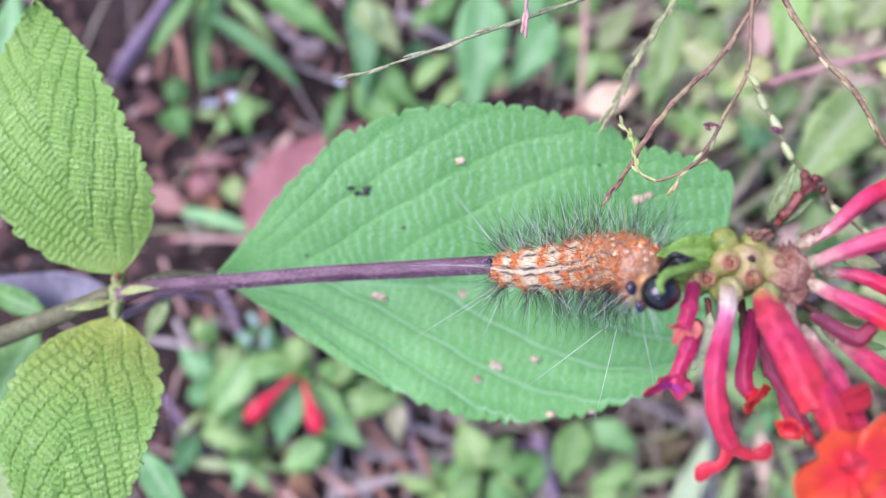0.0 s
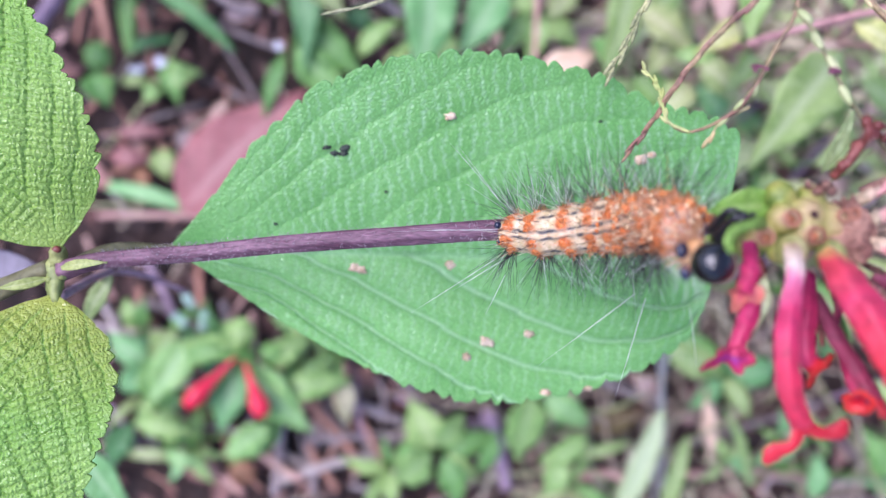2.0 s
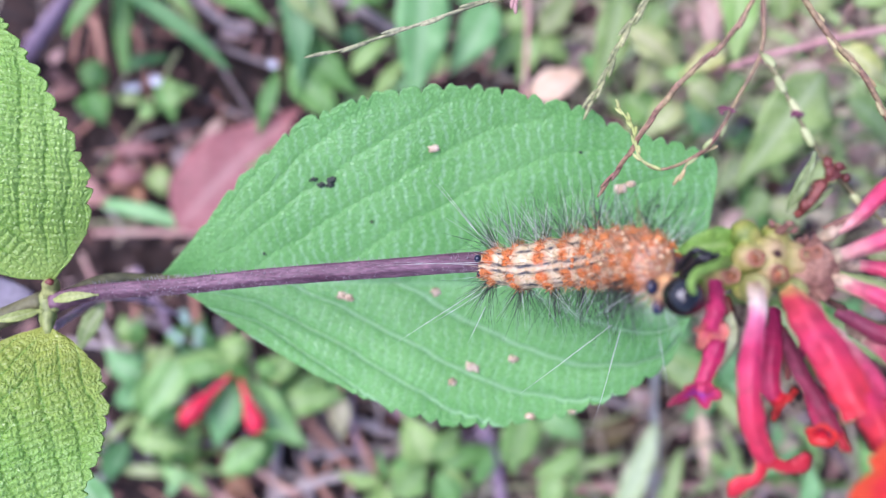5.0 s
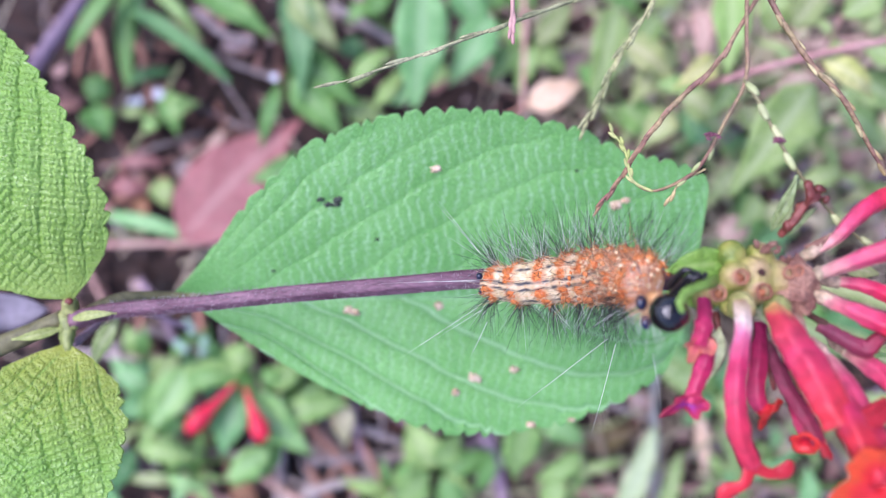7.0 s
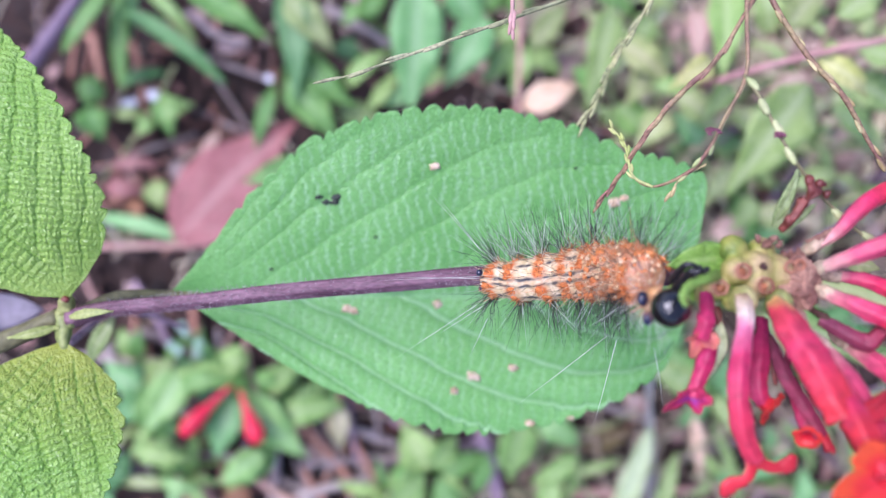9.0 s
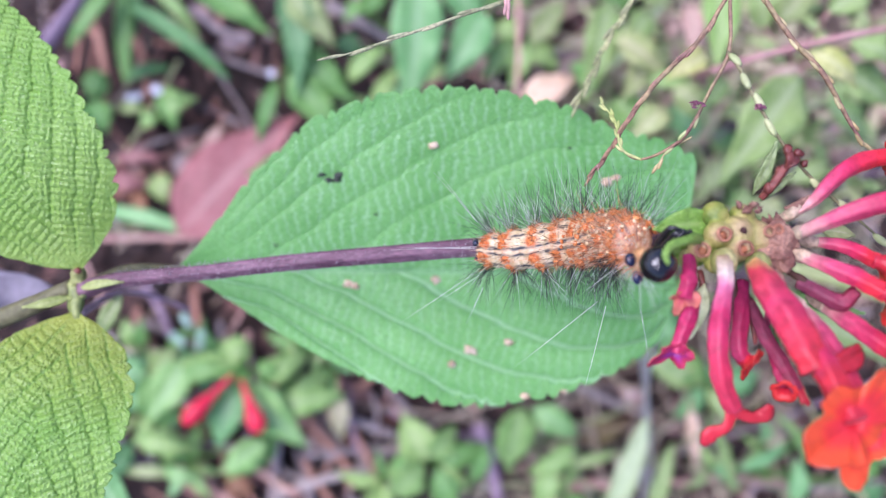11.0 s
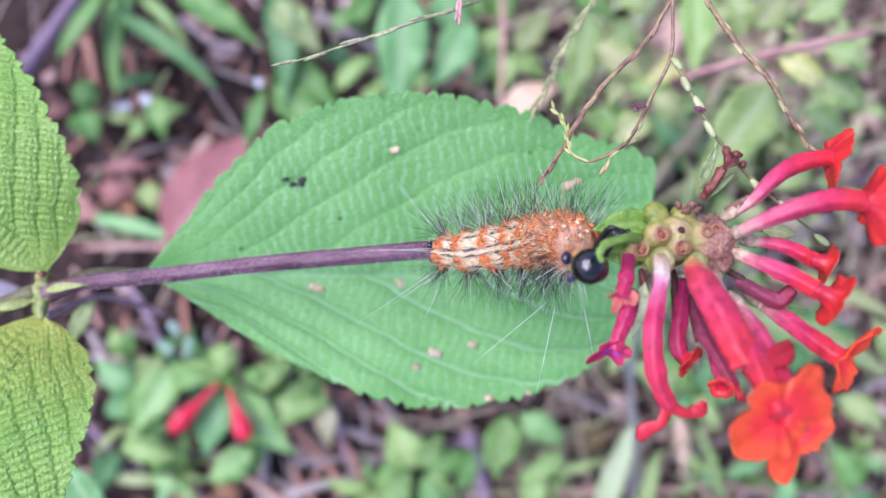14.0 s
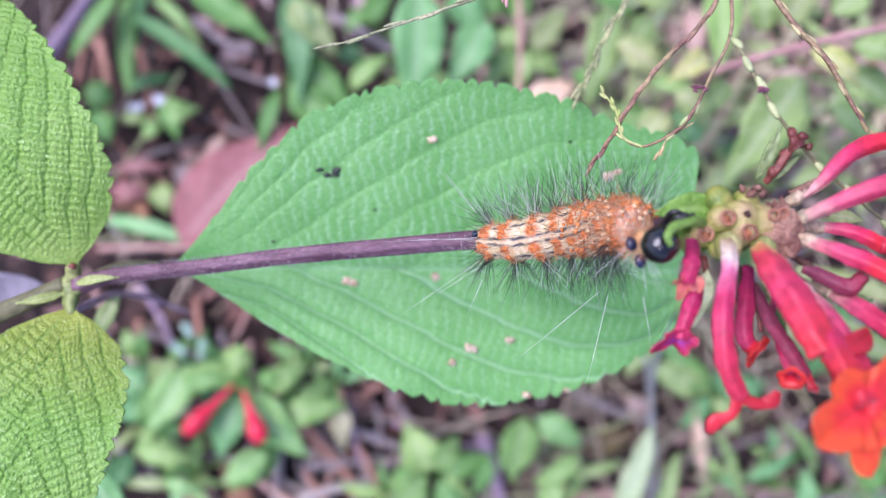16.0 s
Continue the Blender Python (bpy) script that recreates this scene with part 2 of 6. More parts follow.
M_TUBE3 = along_skin("pink floret tube", [(0.0, (0.46, 0.27, 0.16)), (0.26, (0.62, 0.36, 0.3)), (0.5, (0.58, 0.07, 0.145)), (0.8, (0.53, 0.022, 0.08)), (1.0, (0.58, 0.02, 0.035))], 0.5, grain=0.24, bump=0.6, scale=800, through_light=0.12, mottle=0.36, sheen=0.15)
M_WITHER = along_skin("withered maroon floret", [(0.0, (0.2, 0.08, 0.06)), (0.3, (0.16, 0.03, 0.06)), (0.7, (0.2, 0.02, 0.05)), (1.0, (0.24, 0.02, 0.05))], 0.6, bump=0.5)
M_MAGENTA = along_skin("magenta floret", [(0.0, (0.4, 0.03, 0.14)), (0.4, (0.34, 0.015, 0.08)), (0.7, (0.42, 0.02, 0.08)), (1.0, (0.5, 0.03, 0.1))], 0.5, bump=0.3, through_light=0.1)
M_RED = plain("scarlet petal", (0.54, 0.018, 0.035), (0.62, 0.03, 0.045), 0.45, 700, 0.1, vary=0.1, through_light=0.25)
M_PURPLE = along_skin("purple floret mouth", [(0.0, (0.4, 0.02, 0.12)), (0.45, (0.34, 0.035, 0.28)), (0.8, (0.48, 0.025, 0.12)), (1.0, (0.52, 0.03, 0.09))], 0.45, grain=0.15, bump=0.25, through_light=0.2)
M_ORANGE = along_skin("orange-red petal", [(0.1, (0.62, 0.02, 0.05)), (0.4, (0.82, 0.032, 0.05)), (0.8, (0.88, 0.045, 0.032)), (1.0, (0.9, 0.1, 0.025))], 0.5, grain=0.1, bump=0.15, through_light=0.3, mottle=0.6)
M_REDLIP = along_skin("scarlet floret mouth", [(0.0, (0.52, 0.024, 0.06)), (0.5, (0.6, 0.022, 0.04)), (1.0, (0.72, 0.04, 0.03))], 0.42, grain=0.15, bump=0.25, through_light=0.25)
M_CRUMPLE = along_skin("withered orange-red lobe", [(0.0, (0.3, 0.03, 0.06)), (0.5, (0.36, 0.04, 0.07)), (1.0, (0.48, 0.12, 0.08))], 0.6, bump=0.5)
M_STIGMA = plain("pink stigma", (0.6, 0.16, 0.12), (0.66, 0.24, 0.2), 0.5, 900, 0.2)
M_PALESTEM = plain("pale mauve-green stem", (0.4, 0.4, 0.34), (0.46, 0.42, 0.43), 0.6, 500, 0.2)
M_RECEPT = along_skin("greenish yellow flower base", [(0.1, (0.08, 0.14, 0.02)), (0.4, (0.22, 0.24, 0.04)), (0.64, (0.34, 0.28, 0.095)), (0.85, (0.4, 0.27, 0.14)), (1.0, (0.36, 0.19, 0.11))], 0.5, grain=0.16, bump=0.4, scale=1700)
M_KNOBCALYX = plain("yellowish green calyx", (0.2, 0.23, 0.05), (0.36, 0.32, 0.13), 0.5, 1500, 0.3)
M_SCARCORE = plain("orange-brown scar pit", (0.26, 0.07, 0.03), (0.44, 0.17, 0.07), 0.7, 2400, 0.5, vary=0.35)
M_CALYX = plain("papery tan calyx", (0.4, 0.3, 0.19), (0.52, 0.36, 0.28), 0.65, 1600, 0.4, vary=0.35)
M_SCAR = plain("brown flower scar", (0.28, 0.1, 0.055), (0.42, 0.19, 0.11), 0.7, 1200, 0.5)
M_SCARDARK = plain("dark scar", (0.05, 0.015, 0.012), (0.08, 0.03, 0.02), 0.8, 1200, 0.3)
M_BROWNCLUSTER = plain("dry brown calyx", (0.15, 0.055, 0.042), (0.4, 0.22, 0.15), 0.8, 2600, 0.6, vary=0.35)
M_STRAND = plain("purple-brown grass stalk", (0.24, 0.11, 0.085), (0.34, 0.25, 0.12), 0.55, 1500, 0.4, vary=0.4)
M_STRAWSTRAND = plain("straw grass stalk", (0.24, 0.25, 0.12), (0.44, 0.42, 0.24), 0.55, 1500, 0.4, vary=0.4)
M_TIP = plain("yellow-green grass tip", (0.34, 0.38, 0.1), (0.44, 0.44, 0.19), 0.55, 1200, 0.3, vary=0.3)
M_HUSK = plain("tan husk", (0.32, 0.22, 0.09), (0.46, 0.4, 0.2), 0.6, 1000, 0.3, vary=0.25)
M_SEED = plain("pale green seed", (0.27, 0.33, 0.12), (0.42, 0.44, 0.22), 0.5, 900, 0.2, vary=0.15)
M_PINKSTEM = plain("pinkish stem", (0.42, 0.22, 0.19), (0.52, 0.34, 0.27), 0.6, 500, 0.2)
M_ROSESTEM = plain("rose-pink stem", (0.42, 0.19, 0.18), (0.5, 0.29, 0.26), 0.6, 500, 0.2)
M_OLIVESPIKE = plain("olive grass stalk", (0.2, 0.22, 0.09), (0.34, 0.34, 0.16), 0.55, 1500, 0.4, vary=0.4)
M_FLORET = plain("dark reddish purple floret", (0.16, 0.04, 0.07), (0.26, 0.1, 0.14), 0.6, 900, 0.3)
M_MAUVE = plain("mauve stem", (0.25, 0.16, 0.22), (0.34, 0.24, 0.3), 0.6, 500, 0.2)
M_TWIG = plain("weathered twig", (0.24, 0.18, 0.17), (0.36, 0.3, 0.3), 0.8, 600, 0.5, vary=0.3)
M_REDTWIG = plain("reddish dry twig", (0.34, 0.16, 0.11), (0.42, 0.22, 0.16), 0.8, 600, 0.5, vary=0.3)
M_RUSTSTICK = plain("rusty bark", (0.16, 0.07, 0.05), (0.27, 0.13, 0.1), 0.85, 500, 0.5, vary=0.3)
M_BUD = plain("scarlet bud", (0.64, 0.012, 0.045), (0.74, 0.02, 0.06), 0.45, 500, 0.1, vary=0.08, through_light=0.15)
M_DARKMAUVE = plain("dark mauve stem", (0.13, 0.085, 0.13), (0.2, 0.14, 0.19), 0.6, 500, 0.2)
M_TANTWIG = plain("pale bark", (0.4, 0.32, 0.29), (0.5, 0.42, 0.4), 0.8, 500, 0.4, vary=0.2)
M_WHITE = plain("white floret", (0.55, 0.57, 0.62), (0.62, 0.62, 0.68), 0.6, 500, 0.1, vary=0.05)
M_MINT = plain("pale mint bud", (0.3, 0.46, 0.36), (0.38, 0.52, 0.44), 0.6, 500, 0.1, vary=0.08)
M_LITTER = island_skin("leaf litter", [(0.0, (0.02, 0.014, 0.012)), (0.4, (0.06, 0.032, 0.026)), (0.66, (0.13, 0.058, 0.046)), (0.86, (0.32, 0.17, 0.14)), (1.0, (0.52, 0.4, 0.38))])
M_STRAW = island_skin("dry grass stems", [(0.0, (0.2, 0.14, 0.1)), (0.3, (0.42, 0.31, 0.22)), (0.6, (0.54, 0.44, 0.32)), (0.85, (0.62, 0.55, 0.38)), (1.0, (0.42, 0.45, 0.2))], 0.7)
M_SPECK = plain("tan blemish", (0.42, 0.29, 0.17), (0.66, 0.52, 0.38), 0.8, 5000, 0.4)
M_FRASS = plain("dark grey speck", (0.03, 0.04, 0.03), (0.06, 0.07, 0.05), 0.8, 1500, 0.5)
M_HEAD = plain("glossy black head", (0.004, 0.004, 0.005), (0.008, 0.007, 0.007), 0.06, 800, 0.9, spec=0.6, coat=0.2)
M_LEG = plain("black leg", (0.006, 0.006, 0.008), (0.014, 0.014, 0.018), 0.38, 1600, 0.5)
M_COLLAR = plain("orange collar", (0.5, 0.24, 0.08), (0.62, 0.42, 0.22), 0.5, 1500, 0.3)
M_WART = plain("orange wart", (0.56, 0.15, 0.03), (0.68, 0.27, 0.085), 0.4, 1500, 0.3, vary=0.15)
M_KNOB = plain("cream knob", (0.56, 0.36, 0.19), (0.68, 0.52, 0.33), 0.5, 1500, 0.3, vary=0.15)
M_BLUEDOT = plain("blue-black spot", (0.006, 0.009, 0.025), (0.012, 0.018, 0.06), 0.28, 900, 0.1)
M_DARKHAIR = plain("black hair", (0.012, 0.013, 0.012), (0.03, 0.03, 0.026), 0.5, 300, 0.0)
M_PALEHAIR = plain("white hair", (0.72, 0.74, 0.68), (0.8, 0.8, 0.76), 0.4, 300, 0.0, through_light=0.3)
M_CREAMHAIR = plain("cream hair", (0.8, 0.6, 0.38), (0.88, 0.76, 0.56), 0.45, 300, 0.0, through_light=0.2)
M_RUSTHAIR = plain("rusty hair", (0.66, 0.24, 0.11), (0.76, 0.4, 0.22), 0.5, 300, 0.0)


def body_skin():
    """Cream skin with black dashes along the back, rusty towards the head."""
    m, nt, bsdf = shader("cream and black banded skin")
    co = nt.nodes.new("ShaderNodeTexCoord")
    fine, mid = noise_tex(nt, co, 1800, 3), noise_tex(nt, co, 1100, 3)
    cream = blend(nt, (steps(nt, mid, 0, 0.35, 0.65), 0), (0.58, 0.47, 0.25), (0.78, 0.67, 0.45))
    rust = nt.nodes.new("ShaderNodeAttribute")
    rust.attribute_name = "rust"
    col = blend(nt, (rust, "Fac"), (cream, 2), (0.42, 0.135, 0.055))
    gold = nt.nodes.new("ShaderNodeAttribute")
    gold.attribute_name = "gold"
    col = blend(nt, (gold, "Fac"), (col, 2), (0.52, 0.125, 0.022))
    dash = nt.nodes.new("ShaderNodeAttribute")
    dash.attribute_name = "dash"
    col = blend(nt, (dash, "Fac"), (col, 2), (0.03, 0.03, 0.04))
    g = blend(nt, (steps(nt, fine, 0, 0.3, 0.7), 0), (0.85, 0.83, 0.8), (1.1, 1.1, 1.1))
    col = blend(nt, 1.0, (col, 2), (g, 2), "MULTIPLY")
    wire(nt, col, 2, bsdf, "Base Color")
    b = node(nt, "ShaderNodeBump", Strength=0.4, Distance=0.0002)
    wire(nt, fine, 0, b, "Height"), wire(nt, b, 0, bsdf, "Normal")
    bsdf.inputs["Roughness"].default_value = 0.45
    bsdf.inputs["Subsurface Weight"].default_value = 0.1
    bsdf.inputs["Subsurface Radius"].default_value = (0.001, 0.0006, 0.0004)
    return m


M_BODY = body_skin()


def soil_skin():
    m, nt, bsdf = shader("damp brown soil")
    co = nt.nodes.new("ShaderNodeTexCoord")
    a, b, c = noise_tex(nt, co, 14, 4), noise_tex(nt, co, 160, 5), noise_tex(nt, co, 900, 3)
    col = blend(nt, (steps(nt, b, 0, 0.35, 0.65), 0), (0.011, 0.007, 0.006), (0.045, 0.024, 0.018))
    patch = blend(nt, (steps(nt, a, 0, 0.4, 0.6), 0), (0.8, 0.75, 0.72), (1.3, 1.15, 1.1))
    col = blend(nt, 1.0, (col, 2), (patch, 2), "MULTIPLY")
    wire(nt, col, 2, bsdf, "Base Color")
    bump = node(nt, "ShaderNodeBump", Strength=0.9, Distance=0.004)
    wire(nt, b, 0, bump, "Height")
    bump2 = node(nt, "ShaderNodeBump", Strength=0.5, Distance=0.001)
    wire(nt, c, 0, bump2, "Height"), wire(nt, bump, 0, bump2, "Normal"), wire(nt, bump2, 0, bsdf, "Normal")
    bsdf.inputs["Roughness"].default_value = 0.9
    return m


# ---- building helpers; all shapes are given in millimetres ----
MM = 0.001
BASE = {}
rng = np.random.default_rng(7)


def thing(name, base, label, category, group="", kind=""):
    ob = new(name)
    ob.empty_display_size = 0.005
    ob.location = Vector(base) * MM
    BASE[ob.name] = np.array(base, float)
    return tagged(ob, label, category, group, kind)


def mesh_of(name, verts, faces, mat, attrs=None, smooth=True):
    me = bpy.data.meshes.new(name)
    me.from_pydata([tuple(v) for v in np.asarray(verts, float) * MM], [], faces)
    for key, values in (attrs or {}).items():
        me.attributes.new(key, "FLOAT", "POINT").data.foreach_set("value", np.asarray(values, np.float32))
    me.materials.append(mat)
    if smooth:
        me.polygons.foreach_set("use_smooth", [True] * len(me.polygons))
    me.update()
    return me


def part(name, shape, mat, parent, label="", pivot=None, thick=0.0, smooth=True):
    """Links a shape (verts, faces, attributes) in world millimetres as one mesh under a thing or a part."""
    verts, faces, attrs = shape
    at = np.array(pivot if pivot is not None else BASE[parent.name], float)
    ob = new(name, mesh_of(name, np.asarray(verts, float) - at, faces, mat, attrs, smooth))
    ob.parent = parent
    ob.location = Vector(at - BASE[parent.name]) * MM
    BASE[ob.name] = at
    if thick:
        s = ob.modifiers.new("thickness", "SOLIDIFY")
        s.thickness, s.offset = thick * MM, -1
    return tagged(ob, label)


def lone(name, shape, mat, base, label, category, group="", kind="", thick=0.0, smooth=True):
    """A thing of one mesh."""
    verts, faces, attrs = shape
    at = np.array(base, float)
    ob = new(name, mesh_of(name, np.asarray(verts, float) - at, faces, mat, attrs, smooth))
    ob.location = Vector(at) * MM
    BASE[ob.name] = at
    if thick:
        s = ob.modifiers.new("thickness", "SOLIDIFY")
        s.thickness, s.offset = thick * MM, -1
    return tagged(ob, label, category, group, kind)


def curve(points, n):
    """A smooth line of n places through the points."""
    p = np.asarray(points, float)
    if len(p) == 2:
        return p[0] + (p[1] - p[0]) * np.linspace(0, 1, n)[:, None]
    p = np.vstack([2 * p[0] - p[1], p, 2 * p[-1] - p[-2]])
    u = np.linspace(0, len(p) - 3 - 1e-6, n)
    i, f = u.astype(int), (u % 1)[:, None]
    a, b, c, d = p[i], p[i + 1], p[i + 2], p[i + 3]
    return 0.5 * (2 * b + (c - a) * f + (2 * a - 5 * b + 4 * c - d) * f ** 2 + (3 * b - a - 3 * c + d) * f ** 3)


def frames_along(c, up=(0, 0, 1)):
    t = np.gradient(c, axis=0)
    t /= np.linalg.norm(t, axis=1)[:, None] + 1e-12
    side = np.cross(t, np.asarray(up, float))
    bad = np.linalg.norm(side, axis=1) < 1e-3
    side[bad] = np.cross(t[bad], (0, 1, 0.01))
    side /= np.linalg.norm(side, axis=1)[:, None]
    return t, side, np.cross(side, t)


def sweep(points, radii, n=24, sides=10, rough=0.0, flat=1.0, flutes=0, wave=0.0):
    """A round stalk or tube along a line, closed at both ends."""
    c = curve(points, n)
    r = np.interp(np.linspace(0, 1, n), np.linspace(0, 1, len(radii)), radii)
    _, side, top = frames_along(c)
    ang = np.linspace(0, 2 * np.pi, sides, endpoint=False)
    ring = (np.cos(ang)[None, :, None] * side[:, None] + flat * np.sin(ang)[None, :, None] * top[:, None]) * r[:, None, None]
    if flutes:
        ring *= (1 + 0.07 * np.cos(ang * flutes))[None, :, None]
    if wave:
        lift = [[noise.noise((i * 0.17, math.cos(a) * 0.9, math.sin(a) * 0.9 + c[0][0])) for a in ang] for i in range(n)]
        ring *= 1 + wave * np.array(lift)[:, :, None]
    if rough:
        ring *= 1 + rough * rng.standard_normal((n, sides))[:, :, None]
    v = (c[:, None] + ring).reshape(-1, 3)
    v = np.vstack([v, c[0], c[-1]])
    faces = [(i * sides + j, i * sides + (j + 1) % sides, (i + 1) * sides + (j + 1) % sides, (i + 1) * sides + j) for i in range(n - 1) for j in range(sides)]
    faces += [(len(v) - 2, (j + 1) % sides, j) for j in range(sides)]
    faces += [(len(v) - 1, (n - 1) * sides + j, (n - 1) * sides + (j + 1) % sides) for j in range(sides)]
    along = np.concatenate([np.repeat(np.linspace(0, 1, n), sides), [0, 1]])
    return v, faces, {"along": along}


def lump(centre, radii, rings=8, sides=12, rough=0.0, turn=None):
    """A rounded body with its own three radii."""
    th = np.linspace(0, np.pi, rings + 1)[1:-1]
    ph = np.linspace(0, 2 * np.pi, sides, endpoint=False)
    v = np.array([[np.sin(a) * np.cos(b), np.sin(a) * np.sin(b), np.cos(a)] for a in th for b in ph] + [[0, 0, 1], [0, 0, -1]])
    v *= (1 + rough * rng.standard_normal(len(v)))[:, None]
    v = v * np.asarray(radii, float)
    if turn is not None:
        v = v @ np.array(turn.to_3x3()).T
    n = len(th)
    f = [(i * sides + j, (i + 1) * sides + j, (i + 1) * sides + (j + 1) % sides, i * sides + (j + 1) % sides) for i in range(n - 1) for j in range(sides)]
    f += [(len(v) - 2, j, (j + 1) % sides) for j in range(sides)]
    f += [(len(v) - 1, (n - 1) * sides + (j + 1) % sides, (n - 1) * sides + j) for j in range(sides)]
    return v + np.asarray(centre, float), f, {}


def join(shapes):
    vs, fs, off, attrs = [], [], 0, {}
    for v, f, a in shapes:
        vs.append(np.asarray(v, float))
        fs += [tuple(i + off for i in face) for face in f]
        for k, x in a.items():
            attrs.setdefault(k, []).append((off, np.asarray(x)))
        off += len(v)
    out = {}
    for k, items in attrs.items():
        out[k] = np.zeros(off)
        for o, x in items:
            out[k][o:o + len(x)] = x
    return np.vstack(vs), fs, out


def grid_faces(n, m):
    return [(i * m + j, (i + 1) * m + j, (i + 1) * m + j + 1, i * m + j + 1) for i in range(n - 1) for j in range(m - 1)]


OUTLINE = {
    "lance": [(0, 0.04), (0.08, 0.35), (0.25, 0.85), (0.42, 1.0), (0.65, 0.78), (0.85, 0.38), (1, 0.02)],
    "ovate": [(0, 0.05), (0.06, 0.36), (0.18, 0.8), (0.34, 1.0), (0.52, 0.86), (0.7, 0.55), (0.86, 0.22), (1, 0.01)],
    "grass": [(0, 0.6), (0.2, 0.9), (0.45, 1.0), (0.75, 0.75), (0.92, 0.35), (1, 0.03)],
}


def smooth_profile(table, s):
    x, y = np.array(table).T
    fine = np.linspace(0, 1, 200)
    k = np.exp(-np.linspace(-2, 2, 7) ** 2)
    y2 = np.convolve(np.pad(np.interp(fine, x, y), 3, mode="edge"), k / k.sum(), "valid")
    return np.interp(s, fine, y2)


def simple_leaf(base, tip, width, kind="lance", arch=3.0, fold=0.18, n=22, m=9, curl=0.0, wavy=0.06, ribs=6, roll=0.0):
    """A small leaf from its base to its tip, arched, folded along its rib and a little wavy."""
    base, tip = np.asarray(base, float), np.asarray(tip, float)
    length = np.linalg.norm(tip - base)
    s = np.linspace(0, 1, n)
    c = base + (tip - base) * s[:, None]
    c[:, 2] += arch * np.sin(np.pi * s) - curl * s ** 3
    bend = rng.uniform(-0.05, 0.05) * length
    _, side, top = frames_along(c)
    c = c + side * (bend * np.sin(np.pi * s))[:, None]
    ca, sa = math.cos(roll), math.sin(roll)
    side, top = side * ca + top * sa, top * ca - side * sa
    w = np.linspace(-1, 1, m)
    h = smooth_profile(OUTLINE[kind], s) * width / 2
    lift = fold * np.abs(w)[None] * h[:, None] + wavy * width * np.sin(s * 17 + rng.uniform(0, 6))[:, None] * (w ** 2)[None]
    v = c[:, None] + side[:, None] * (h[:, None] * w[None])[:, :, None] + top[:, None] * lift[:, :, None]
    q = (s[:, None] - 0.25 * np.abs(w)[None]) * ribs
    vein = np.maximum(np.exp(-(w[None] / 0.1) ** 2) * np.ones((n, 1)), (0.35 * np.exp(-((q % 1 - 0.5) / 0.12) ** 2) if kind != "grass" else 0 * q))
    return v.reshape(-1, 3), grid_faces(n, m), {"vein": vein.ravel()}


def strand_hair(root, tip, r, bend=0.0):
    """One hair: a three-sided taper."""
    root, tip = np.asarray(root, float), np.asarray(tip, float)
    d = tip - root
    side = np.cross(d, (0.3, 0.2, 1.0))
    side /= np.linalg.norm(side) + 1e-9
    other = np.cross(d / (np.linalg.norm(d) + 1e-9), side)
    mid = root + d * 0.55 + (0, 0, bend)
    v = []
    for c, k in ((root, 1.0), (mid, 0.75)):
        for a in (0, 2.1, 4.2):
            v.append(c + (side * math.cos(a) + other * math.sin(a)) * r * k)
    v.append(tip)
    return np.array(v), [(0, 1, 4, 3), (1, 2, 5, 4), (2, 0, 3, 5), (3, 4, 6), (4, 5, 6), (5, 3, 6)], {}


# ---- ground ----
def ground():
    k = np.linspace(-1, 1, 181)
    axis = np.sign(k) * (np.abs(k) * 420 + 120000 * np.abs(k) ** 14)
    gx, gy = np.meshgrid(axis, axis, indexing="ij")
    near = np.exp(-((gx / 600) ** 2 + (gy / 600) ** 2))
    z = np.array([[noise.noise((x * 0.02, y * 0.02, 0.3)) * 7 + noise.noise((x * 0.09, y * 0.09, 4.0)) * 3 for y in axis] for x in axis]) * near
    v = np.stack([gx, gy, z - 6], -1).reshape(-1, 3)
    ob = new("ground", mesh_of("ground", v, grid_faces(181, 181), soil_skin()))
    tagged(ob, "damp dark brown soil under weeds and litter", "ground", kind="structure")


ground()


def litter():
    shapes = []
    for _ in range(2600):
        x, y = rng.uniform(-330, 330), rng.uniform(-240, 240)
        a, size = rng.uniform(0, 6.28), rng.gamma(3.0, 2.3)
        slim = rng.uniform(0.12, 0.6)
        b = np.array([x, y, rng.uniform(-4, 4)])
        t = b + np.array([math.cos(a), math.sin(a), rng.uniform(-0.25, 0.35)]) * size * 1.6
        v, f, _a = simple_leaf(b, t, size * slim * 1.6, "ovate" if slim > 0.3 else "grass", arch=rng.uniform(0, 2), n=5, m=4, wavy=0.15)
        low = v - (0, 0, 0.5)
        shapes.append((np.vstack([v, low]), f + [tuple(i + len(v) for i in face[::-1]) for face in f], {}))
    lone("leaf_litter", join(shapes), M_LITTER, (0, 0, 0), "scattered brown dry leaf scraps and bark bits on soil", "litter", kind="stuff")


litter()

